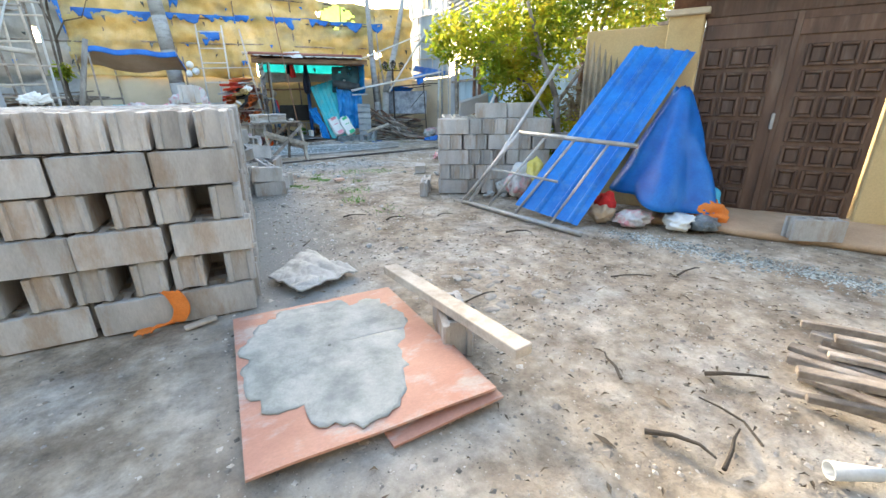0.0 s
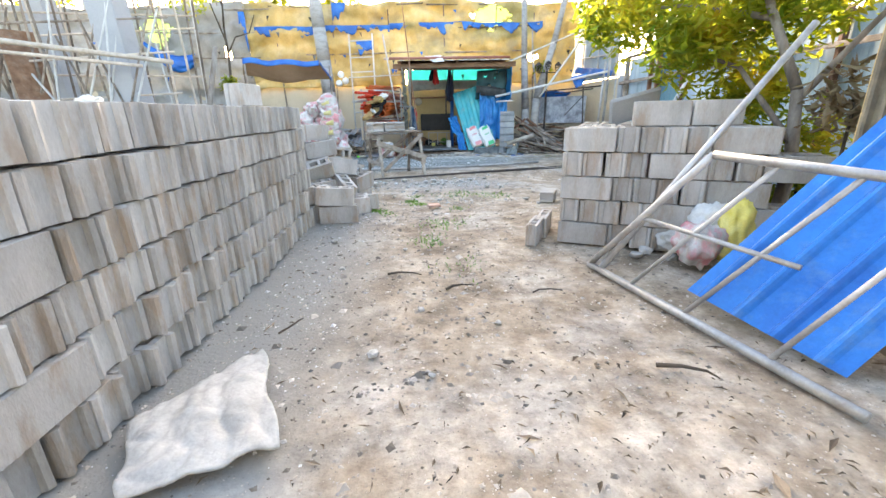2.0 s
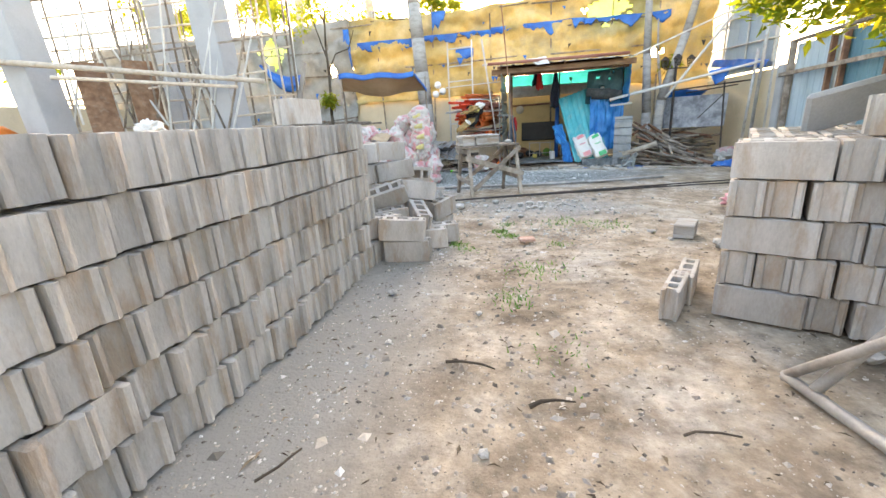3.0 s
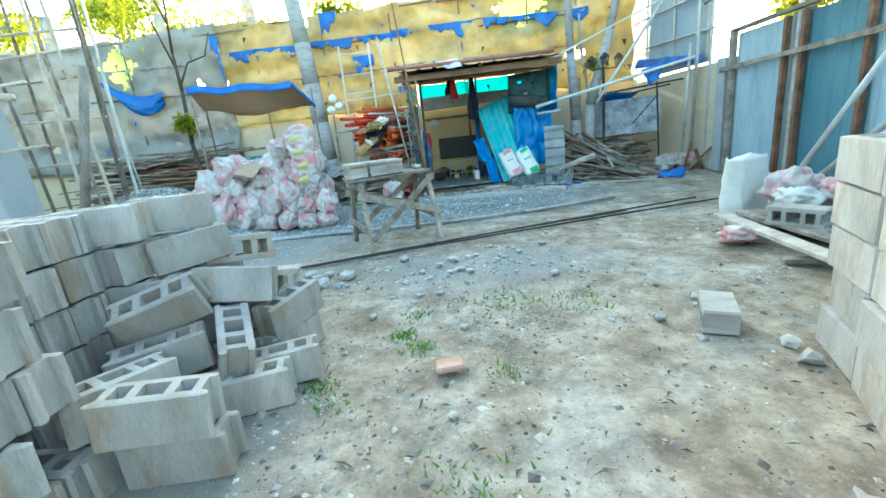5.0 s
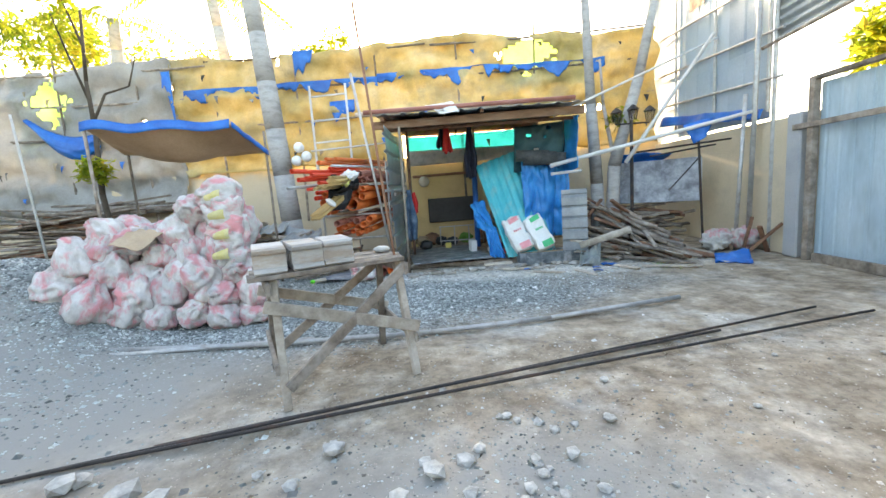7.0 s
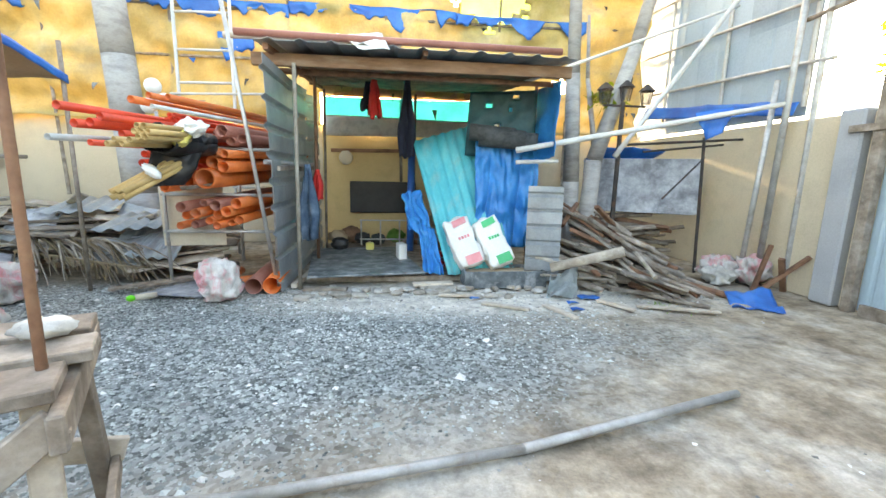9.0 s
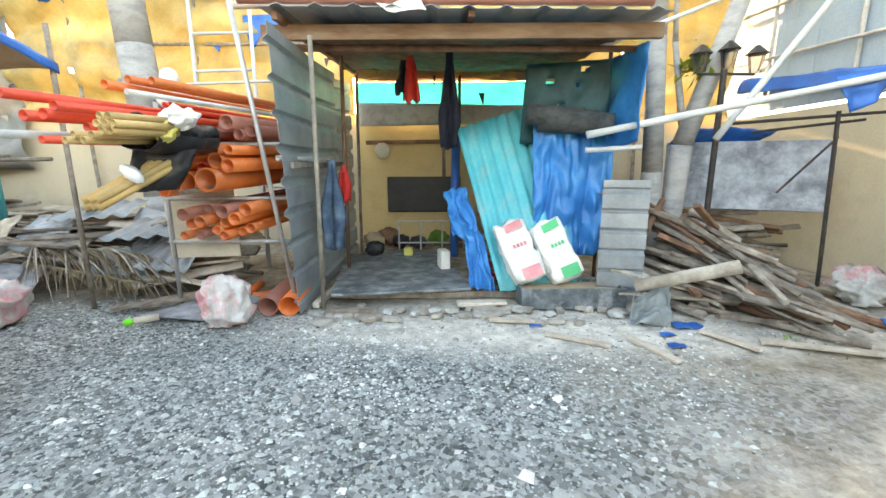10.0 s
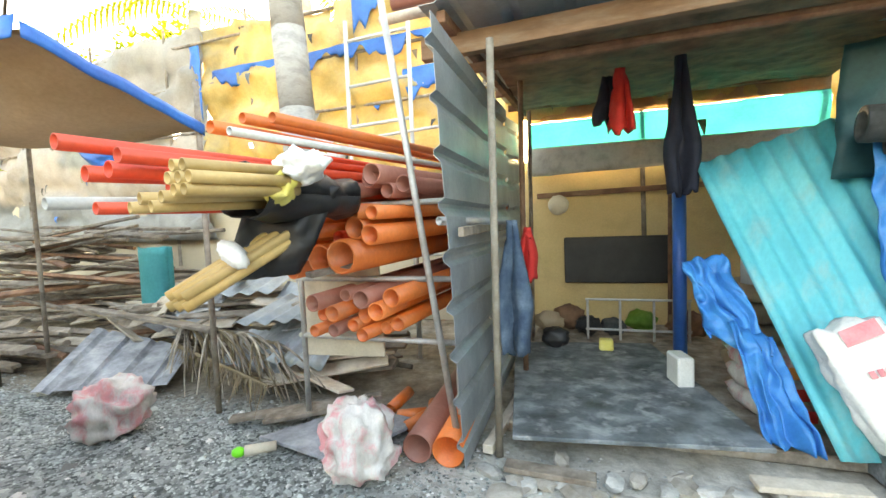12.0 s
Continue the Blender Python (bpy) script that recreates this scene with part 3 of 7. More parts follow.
# ---- sheet-metal fence on the east side ----
M_FENCED = mat("dark_fence_panel", [(0.05, 0.14, 0.18), (0.08, 0.19, 0.24), (0.12, 0.25, 0.3)], 1.5, 0.55, 0.12, 40, stretch=(1, 1, 0.3))
fence = thing("metal_fence", pose(6.4, 12.74, 0), "blue-grey corrugated metal fence with timber rails", "fence")
y = 0.0
widths = (1.1, 0.32, 0.95, 0.9, 0.8, 0.75, 0.8, 0.8, 0.78, 0.8, 0.8)
for i, w in enumerate(widths):
    top = 2.3 + 0.05 * math.sin(i * 1.7)
    part("panel", surface(ribbed((0.03 * (i % 2), -y - w - 0.04, 0.02), (0.03 * (i % 2), -y + 0.02, 0.02), (0.03 * (i % 2), -y + 0.02, top), (0.03 * (i % 2), -y - w - 0.04, top), max(1, round(w * 5)), 0.009, seed=i), max(8, int(w * 110)), 3, 0.003), (M_FENCE, M_GALV, M_FENCED, M_FENCE)[i % 4 if i < 4 else (0, 3)[i % 2]], fence)
    y += w
    if i in (0, 1, 2, 4, 6, 8):
        part("post", box((0.08, 0.06, 2.3), pose(-0.06, -y + 0.0, 1.15), 0.005), M_WOODR, fence)
part("post", box((0.09, 0.09, 2.38), pose(-0.07, 0.05, 1.19), 0.006), M_WOOD, fence)
part("rail", plank((-0.12, 0.3, 1.78), (-0.12, -4.2, 1.86), 0.04, 0.07), M_WOOD, fence)
part("rail", plank((-0.12, -4.2, 1.86), (-0.12, -8.2, 1.9), 0.04, 0.07), M_WOOD, fence)
part("rail", plank((-0.06, 0.05, 2.36), (-0.06, -4.2, 2.4), 0.1, 0.05), M_WOOD, fence)
part("rail", plank((-0.06, -4.2, 2.4), (-0.06, -8.2, 2.4), 0.1, 0.05), M_WOOD, fence)
part("base_board", plank((-0.12, -0.1, 0.06), (-0.12, -4.0, 0.05), 0.05, 0.12), M_WOOD, fence)
for q in ((0.0, -2.9), (0.25, -3.05)):
    solid("brace_pipe", rod((5.72 + q[0], 10.55, 0.06), (6.28, 13 + q[1] - 0.6 - q[0] * 3, 2.35 - q[0] * 1.5), 0.035, seg=10), M_WHITEP, Matrix(), "pale metal brace pipe leaning on the fence", "pipe", "fence braces", smooth=True)

# ---- tall sheet billboard above the east wall ----
bill = thing("billboard", pose(6.45, 13.7, 2.2), "tall screen of pale blue-grey metal sheets on a pipe frame", "billboard")
for i in range(4):
    for j in range(3):
        e = 0.006 * (i % 2) + 0.004 * j
        part("panel", surface(ribbed((e, 0.92 * i - 0.02, -0.2 + 1.06 * j), (e, 0.92 * i + 0.94, -0.2 + 1.06 * j), (e, 0.92 * i + 0.94, 0.9 + 1.06 * j), (e, 0.92 * i - 0.02, 0.9 + 1.06 * j), 1, 0.012, seed=i + 5 * j), 24, 2, 0.003), M_BILL, bill)
for z in (0.35, 1.0, 1.75, 2.6):
    part("rail", rod((-0.06, -0.3, z), (-0.06, 3.7, z + 0.2), 0.022, seg=8), M_STEEL, bill)
for yy in (0.0, 1.25, 2.5, 3.6):
    part("post", rod((-0.03, yy, -0.1), (-0.03, yy, 3.0), 0.025, seg=8), M_STEEL, bill)
part("rust_patch", surface(rumpled((-0.02, 1.6, 2.1), (-0.02, 2.05, 2.1), (-0.02, 2.05, 2.5), (-0.02, 1.6, 2.5), 0.01, 3), 6, 6, 0.004), M_WOODR, bill, "torn rusty brown patch")
roofb = thing("sheet_screen", pose(6.45, 12.6, 3.05), "corrugated sheets raised on poles over the fence", "screen")
part("sheet", surface(ribbed((0, -3.4, 0.35), (0, -3.4, 1.5), (0, 1.0, 1.5), (0, 1.0, 0.0), 12, 0.02, "wave"), 96, 4, 0.003), M_GALV, roofb)
for yy in (-3.2, -1.1, 0.95):
    part("post", rod((-0.05, yy, -3.05), (-0.05, yy, 1.5), 0.03, seg=8), M_STEEL, roofb)
part("rail", rod((-0.06, -3.4, 0.3), (-0.06, 1.2, -0.02), 0.025, seg=8), M_WOOD, roofb)
solid("pipe_pole", rod((6.22, 13.75, 0.0), (6.3, 13.72, 4.6), 0.035, seg=10), M_STEEL, Matrix(), "tall galvanised pole of clamped pipes by the wall", "pole", smooth=True)
solid("pipe_pole", rod((6.12, 13.9, 0.0), (6.2, 13.85, 2.4), 0.03, seg=10), M_STEEL, Matrix(), "galvanised pole of clamped pipes by the wall", "pole", smooth=True)

# ---- gatehouse wall with the double door ----
DOOR = pose(4.75, 3.0, 0) @ pose(0, 0, 0, 0, 0, -56.5)    # local x runs along the wall, y away from the yard


def gatehouse():
    wall = thing("wall_gatehouse", DOOR, "yellow-beige rendered gate wall with a timber double door", "wall", kind="structure")
    part("pillar", box((0.34, 0.3, 2.18), pose(-0.52, 0.1, 1.09), 0.012), M_WALLY, wall)
    part("wall_piece", box((0.9, 0.2, 2.05), pose(-1.12, 0.16, 1.025), 0.01), M_WALLY, wall)
    part("pillar", box((1.7, 0.3, 2.5), pose(2.105, 0.1, 1.25), 0.012), M_WALLY, wall)
    part("lintel", box((1.62, 0.2, 0.16), pose(0.45, 0.12, 2.155), 0.006), M_DOOR, wall)
    part("gable", box((4.0, 0.06, 0.8), pose(1.3, 0.34, 2.6), 0.006), M_WOODR, wall, "dark timber boarding under the porch roof")
    part("beam", box((3.2, 0.12, 0.13), pose(0.1, -0.42, 2.5, 0, -3, 0), 0.01), M_WOODG, wall, "pale weathered beam")
    part("capital", box((0.42, 0.36, 0.06), pose(-0.52, 0.08, 2.14), 0.01), M_WALL, wall)
    roof = thing("porch_roof", DOOR, "dark timber porch roof over the gate", "roof", kind="structure")
    for i in range(7):
        part("rafter", box((0.07, 1.5, 0.1), pose(-0.6 + 0.55 * i, 0.45, 2.74, 14, 0, 0), 0.004), M_WOODR, roof)
    part("roof_boards", surface(ribbed((-0.9, -0.35, 2.62), (3.4, -0.35, 2.62), (3.4, 1.3, 3.04), (-0.9, 1.3, 3.04), 20, 0.02, "wave"), 160, 3, 0.004), M_WOODR, roof)
    part("fascia", box((4.3, 0.03, 0.16), pose(1.25, -0.33, 2.62, 0, 0, 0), 0.004), M_WOODR, roof)
    door = thing("double_door", DOOR, "dark brown panelled timber double door, closed", "door")
    for k in range(2):
        x0 = -0.34 + 0.79 * k
        leaf = part("leaf", box((0.775, 0.05, 2.07), pose(x0 + 0.39, 0.05, 1.04), 0.006), M_DOOR, door)
        for r in range(7):
            for c in range(3):
                cx, cz = x0 + (0.13 if k == 0 else 0.2) + 0.215 * c, 0.24 + 0.24 * r
                part("panel_frame", frame_box(cx, cz, 0.175, 0.2), M_DOOR, leaf)
                part("panel", box((0.118, 0.026, 0.14), pose(cx, 0.022, cz), 0.012), M_DOORP, leaf)
        part("top_rail", box((0.74, 0.02, 0.14), pose(x0 + 0.39, 0.016, 1.93), 0.006), M_DOOR, leaf)
        part("bottom_rail", box((0.74, 0.02, 0.08), pose(x0 + 0.39, 0.016, 0.06), 0.006), M_DOOR, leaf)
    part("handle", box((0.03, 0.05, 0.16), pose(0.42, -0.01, 1.06), 0.008), M_STEEL, door, "worn steel handle")
    part("meeting_strip", box((0.05, 0.02, 2.06), pose(0.447, 0.012, 1.04), 0.004), M_DOOR, door)


def frame_box(cx, cz, w, h):
    bm = bmesh.new()
    for sx in (-1, 1):
        box((0.03, 0.034, h), pose(cx + sx * (w / 2 - 0.008), 0.012, cz), 0.007, bm)
        box((w - 0.046, 0.033, 0.03), pose(cx, 0.0125, cz + sx * (h / 2 - 0.015)), 0.007, bm)
    return bm


gatehouse()
ap = surface(lambda u, v: DOOR @ Vector((-0.5 + 2.6 * u, -0.75 + 0.85 * v + 0.06 * nz(u * 4, v * 3) * (1 - v), 0.035 + 0.05 * min(1, v * 3) + 0.008 * nz(u * 9, v * 5))), 40, 14, 0.06)
tagged(link("pavement", ap, M_APRON, None, True), "reddish clay-covered apron before the gate", "apron", kind="structure")
tagged(link("wall_west", box((0.2, 22, 2.4), pose(-13.5, 6.4, 1.2)), M_WALL), "plain rendered wall closing the yard", "wall", kind="structure")
# unseen dark wall added behind the start; closes the yard, blocks southern sky light
tagged(link("wall_south", box((16, 0.2, 4.2), pose(-1.5, -2.9, 2.1)), M_WALLD), "unseen dark wall added to close the yard and block sky light", "wall", kind="structure")


# ---- concrete hollow blocks ----
BL, BW, BH = 0.43, 0.165, 0.205


def block_mesh():
    """Three-core block: flanged, worn ends with a shallow recess between the flanges."""
    h, w, t = BL / 2, BW / 2, 0.038
    xs = [-h, -h + 0.03, -h + 0.064, -0.086, -0.05, 0.05, 0.086, h - 0.064, h - 0.03, h]
    ys = [-w, -w + 0.012, -w + t, w - t, w - 0.012, w]
    web = {1, 3, 5, 7}
    full = lambda i, j: 0 <= i < 9 and 0 <= j < 5 and (j != 2 or i in web)
    bm = bmesh.new()
    v = {}

    def vert(i, j, k):
        if (i, j, k) not in v:
            x, y = xs[i], ys[j]
            if i in (0, 9) and j in (0, 5):
                x -= math.copysign(0.014, x)
            if i in (0, 9) and j in (2, 3):
                x -= math.copysign(0.008, x)
                y += math.copysign(0.004, y)
            n = 0.0035 * nz(x * 30, y * 30, k * 3.3)
            z = (0.003, BH - 0.003)[k] - (0.004 * (1 if k else -1) if i in (0, 9) or j in (0, 5) else 0)
            v[i, j, k] = bm.verts.new((x + n, y - n, z + n * 0.5))
        return v[i, j, k]
    for i in range(9):
        for j in range(5):
            if not full(i, j):
                continue
            bm.faces.new([vert(a, b, 1) for a, b in ((i, j), (i + 1, j), (i + 1, j + 1), (i, j + 1))])
            bm.faces.new([vert(a, b, 0) for a, b in ((i, j + 1), (i + 1, j + 1), (i + 1, j), (i, j))])
            for di, dj, a, b in ((-1, 0, (i, j + 1), (i, j)), (1, 0, (i + 1, j), (i + 1, j + 1)), (0, -1, (i, j), (i + 1, j)), (0, 1, (i + 1, j + 1), (i, j + 1))):
                if not full(i + di, j + dj):
                    bm.faces.new((vert(*a, 0), vert(*b, 0), vert(*b, 1), vert(*a, 1)))
    return bm


BLOCK = link("concrete_block", block_mesh(), M_BLOCK, pose(2.74, 7.26, 0.0, 0, 0, 28))
tagged(BLOCK, "grey hollow concrete block lying alone on the earth", "concrete block")
BLOCK.matrix_world = pose(2.88, 7.28, 0.02, 90, 0, 65) @ pose(0, 0, -BH / 2)
BLOCK.location.z = 0.075
BLOCK.scale = (0.75, 0.85, 0.9)


def loose_block(m, label="grey hollow concrete block tumbled beside the stack", group="tumbled blocks"):
    o = share(BLOCK, m)
    return tagged(o, label, "concrete block", group)


def big_stack():
    st = thing("block_stack", pose(-0.07, 2.72, 0), "long dry stack of grey hollow concrete blocks, six courses high", "block stack")
    g = random.Random(4)

    def put(x, y, z, rz):
        share(BLOCK, pose(x + g.uniform(-0.012, 0.012), y + g.uniform(-0.006, 0.006), z, g.uniform(-1, 1), g.uniform(-1, 1), rz + g.uniform(-2, 2)), st)
    H = BH + 0.006
    for c in range(6):
        z = 0.005 + H * c
        cols = 5
        y = BW / 2
        if c in (1, 3, 5):
            # front row of headers, pairs with open gaps
            x = -BW / 2 - 0.01
            k = 0
            while x > -2.2:
                put(x, BL / 2, z, 90)
                x -= (0.275, 0.2)[k % 2] if c != 5 else 0.195
                k += 1
            y = BL + 0.01 + BW / 2
        end = 3.62 - 0.1 * (c % 2)
        while y < end:
            for q in range(cols):
                if q == 0 or c == 5 or y < 0.3 or y > end - 0.2 or q == cols - 1:
                    if c == 5 and q > 0 and g.random() < 0.06:
                        continue
                    put(-BL / 2 - (BL + 0.012) * q + (g.uniform(-0.018, 0.022) if q == 0 else 0), y, z, 0)
            y += BW + g.uniform(0.004, 0.016)
    # stepped far end, set back
    for c in range(5):
        y = 3.7
        while y < 4.75 - 0.06 * c:
            for q in range(3):
                if q == 0 or c == 4 or y > 4.4 - 0.06 * c:
                    put(-0.62 - (BL + 0.012) * q, y, 0.005 + H * c, 0)
            y += BW + 0.01
    return st


big_stack()
for m_ in (pose(-0.55, 6.15, 1.28, 0, 0, 86),):
    loose_block(m_, "grey hollow concrete block lying on top of the stack", "blocks on the stack")


def right_stack():
    st = thing("block_stack", pose(2.42, 5.42, 0, 0, 0, -25), "short dry stack of hollow blocks, five courses high", "block stack")
    g = random.Random(9)
    H = BH + 0.003
    for c in range(5):
        z = 0.003 + H * c
        x = 0.0
        # front row: stretchers on even courses, headers on odd ones
        while x < 1.55:
            kind = (c + int(x * 2.3)) % 2
            if kind == 0:
                share(BLOCK, pose(x + BL / 2, BW / 2 + g.uniform(-0.02, 0.02), z, 0, 0, g.uniform(-3, 3)), st)
                share(BLOCK, pose(x + BL / 2, BW * 1.5 + 0.02, z, 0, 0, g.uniform(-3, 3)), st)
                x += BL + 0.01
            else:
                for k in range(2):
                    share(BLOCK, pose(x + BW / 2, BL / 2 + g.uniform(-0.02, 0.02), z, 0, 0, 90 + g.uniform(-3, 3)), st)
                    x += BW + 0.01
        for k in range(3):
            share(BLOCK, pose(BW / 2 + 0.05 + g.uniform(-0.02, 0.02), BL * 1.6 + (BL + 0.02) * k, z, 0, 0, 90 + g.uniform(-3, 3)), st)
            if c == 4:
                for q in range(1, 8):
                    share(BLOCK, pose(BW / 2 + 0.05 + q * (BW + 0.015), BL * 1.6 + (BL + 0.02) * k, z, 0, 0, 90 + g.uniform(-3, 3)), st)
    return st


right_stack()
RS = pose(2.42, 5.42, 0, 0, 0, -25)
for m_ in (pose(0.75, 0.25, 1.04, 0, 0, 4), pose(1.15, 0.35, 1.04, 0, 0, 25)):
    loose_block(RS @ m_, "hollow block lying on the short stack", "blocks on the stack")
solid("concrete_slab", box((0.5, 0.05, 0.3), pose(0, 0, 0), 0.02), M_CONC, RS @ pose(0.55, 1.0, 1.2, 30, -14, 20), "broken grey concrete slab leaning on the short stack", "slab")
for m_ in (pose(2.23, 5.5, 0, 0, 0, 64) @ Matrix.Diagonal((1, 0.62, 1, 1)), pose(2.38, 5.75, 0, 0, 0, 66) @ Matrix.Diagonal((1, 0.62, 1, 1))):
    loose_block(m_, "hollow block standing beside the short stack", "tumbled blocks")

# tumbled heap at the far end of the long stack
for m_ in (pose(0.36, 7.08, 0.0, 0, 0, 22), pose(0.28, 6.86, 0.0, 0, 0, 18), pose(0.3, 7.4, 0.0, 0, 0, 70), pose(-0.02, 6.75, 0.0, 0, 0, 30), pose(0.02, 7.25, 0.0, 0, 0, 75), pose(-0.2, 7.1, 0.0, 0, 0, 20), pose(-0.05, 7.6, 0.0, 0, 0, 40), pose(-0.3, 7.55, 0.0, 0, 0, 100),
           pose(0.33, 7.42, 0.21, 2, -6, 68), pose(0.15, 7.02, 0.21, 10, -16, 118), pose(-0.12, 6.88, 0.21, 4, -4, 32), pose(-0.1, 7.3, 0.21, 0, 0, 20), pose(0.0, 7.68, 0.21, 0, 6, 70), pose(-0.35, 7.2, 0.21, 0, 3, 15),
           pose(0.08, 7.28, 0.43, -14, 8, 10), pose(-0.16, 7.06, 0.43, 24, -14, 24), pose(0.12, 7.66, 0.43, 82, 4, 12), pose(-0.22, 7.5, 0.43, 4, 4, 45), pose(-0.4, 7.2, 0.43, 0, 0, 10),
           pose(-0.1, 7.72, 0.66, 84, 8, 42), pose(-0.18, 7.42, 0.65, 0, -5, 36), pose(-0.42, 7.3, 0.64, 0, 0, 84), pose(-0.3, 7.5, 0.86, 0, 3, 30), pose(-0.5, 7.2, 0.86, 0, 0, 8),
           pose(0.2, 6.45, 0.0, 0, 0, 5), pose(0.16, 6.42, 0.21, 0, 5, 12), pose(-0.1, 6.55, 0.21, 0, 4, 60), pose(-0.15, 6.5, 0.0, 0, 0, 92)):
    loose_block(m_)


# ---- foreground ----
def mixing_board():
    t = thing("plywood_board", pose(0, 0, 0), "reddish plywood mixing boards caked with dried mortar", "board")
    part("board", surface(lambda u, v: quad((-0.17, 1.25, 0.045), (0.86, 1.25, 0.1), (0.76, 2.55, 0.06), (-0.23, 2.53, 0.05))(u, v) + Vector((0, 0, 0.008 * nz(u * 3, v * 3))), 24, 24, 0.012), M_PLY, t)
    part("board", surface(quad((0.36, 1.19, 0.03), (0.88, 1.22, 0.07), (0.86, 1.7, 0.06), (0.3, 1.6, 0.04)), 14, 14, 0.012), M_PLY, t)

    def cake(u, v):
        a = u * 6.2832
        c, q = math.cos(a), math.sin(a)
        rim = 1 + 0.26 * nz(c * 1.6 + 3, q * 1.6, 3) + 0.14 * nz(c * 5, q * 5, 1) + 0.08 * nz(c * 15, q * 15, 4) + 0.22 * max(0, c * 0.8 + q * 0.6) ** 3
        r = v * rim
        x, y = 0.25 + 0.45 * r * c, 1.95 + 0.58 * r * q
        x, y = min(x, 0.755), min(y, 2.5)
        return Vector((x, y, 0.058 + 0.04 * (x + 0.2) * (2.55 - y) / 1.3 + 0.001 + 0.014 * (1 - v ** 2) * (1 + nz(x, y, 2, 7)) + 0.004 * nz(x, y, 0, 14)))
    part("mortar", surface(cake, 90, 24, 0.006), M_MORTAR, t, "dried grey mortar crust", smooth=True)


mixing_board()
solid("timber_beam", plank((0.99, 1.24, 0.26), (0.76, 2.46, 0.24), 0.1, 0.055), M_WOODL, Matrix(), "pale sawn timber resting across a concrete block", "timber")
loose_block(pose(0.93, 1.86, 0.0, 0, 0, 75), "concrete block propping up a timber", "")
solid("empty_sack", surface(lambda u, v: quad((0.0, 3.12, 0.02), (0.2, 2.75, 0.02), (0.64, 2.95, 0.02), (0.34, 3.62, 0.02))(u, v) + Vector((0.02 * nz(u * 3, v * 3, 5), 0.02 * nz(u * 3, v * 3, 9), 0.03 + 0.045 * abs(nz(u * 3.2, v * 3.2, 1)) + 0.022 * abs(nz(u * 8, v * 8, 2)) + 0.03 * math.sin(u * 3.1) * math.sin(v * 3.1))), 40, 40, 0.012), M_SACKG, Matrix(), "flattened dusty woven sack on the ground", "sack", smooth=True)
solid("orange_cloth", surface(lambda u, v: Vector((-0.6 - 0.35 * max(0, u - 0.45) + 0.09 * v + 0.05 * math.sin(u * 7), 2.69 - 0.16 * max(0, u - 0.5), max(0.02, 0.23 - 0.5 * u) + 0.02 * nz(u * 8, v * 5) + 0.012)), 30, 8, 0.006), M_ORANGE, Matrix(), "torn strip of orange cloth hanging from the stack", "cloth", smooth=True)
solid("timber_offcut", plank((-0.5, 2.6, 0.02), (-0.33, 2.66, 0.03), 0.05, 0.02), M_WOODL, Matrix(), "splintered pale timber offcut", "timber")
pile = thing("stick_pile", pose(2.5, 0.52, 0), "heap of weathered grey sticks and battens", "wood pile")
for i in range(12):
    a, b = rng.uniform(-0.35, 0.35), rng.uniform(-0.15, 0.15)
    L = rng.uniform(0.5, 0.9)
    z = 0.03 + 0.022 * i * 0.6
    r = radians(rng.uniform(-80, -45))
    part("stick", plank((a - L / 2 * math.cos(r), b - L / 2 * math.sin(r), z), (a + L / 2 * math.cos(r), b + L / 2 * math.sin(r), z + 0.03), rng.uniform(0.03, 0.07), rng.uniform(0.02, 0.045)), M_WOOD, pile)
solid("white_scrap", rod((1.76, 0.42, 0.035), (1.95, 0.3, 0.04), 0.035, 0.02, 12, hollow=0.006), M_WHITEP, Matrix(), "broken white plastic pipe end", "pipe", smooth=True)


# ---- leaning pipe gate and blue roofing sheet ----
def pipe_gate():
    t = thing("pipe_gate", pose(0, 0, 0), "welded grey pipe frame leaning askew on the ground", "gate")
    L0, L1, U0, U1 = Vector((2.46, 4.72, 0.04)), Vector((2.88, 2.97, 0.035)), Vector((2.73, 3.9, 0.95)), Vector((3.44, 2.93, 0.86))
    f = lambda u, v: (L0.lerp(L1, u)).lerp(U0.lerp(U1, u), v)
    part("rail", rod(L0, L1, 0.026, seg=10), M_STEEL, t, smooth=True)
    part("rail", rod(f(0.0, 1), U1, 0.024, seg=10), M_STEEL, t, smooth=True)
    part("rail", rod(f(0.0, 0.52), f(0.62, 0.5), 0.015, seg=8), M_STEEL, t, smooth=True)
    part("stile", rod(L0, U0, 0.022, seg=10), M_STEEL, t, smooth=True)
    part("stile", rod(f(0.07, 0.02), U0 + Vector((1.05, 0.75, 0.75)), 0.024, seg=10), M_STEEL, t, smooth=True)
    for u in (0.25, 0.5, 0.78):
        part("bar", rod(f(u, 0), f(u, 1), 0.014, seg=8), M_STEEL, t, smooth=True)


pipe_gate()
solid("roofing_sheet", surface(ribbed((2.82, 4.05, 0.1), (3.05, 3.22, 0.03), (4.38, 3.2, 1.74), (4.0, 3.66, 1.83), 4, 0.03), 60, 10, 0.003), M_BLUESHEET, Matrix(), "bright blue ribbed roofing sheet leaning on the gate wall", "roofing sheet")
solid("roofing_sheet", surface(ribbed((3.8, 4.2, 0.6), (4.2, 3.75, 0.6), (4.35, 3.85, 2.0), (3.95, 4.35, 2.0), 9, 0.018, "wave"), 48, 4, 0.003), M_BARKSHEET, Matrix(), "tan corrugated sheet standing behind the blue one", "roofing sheet")


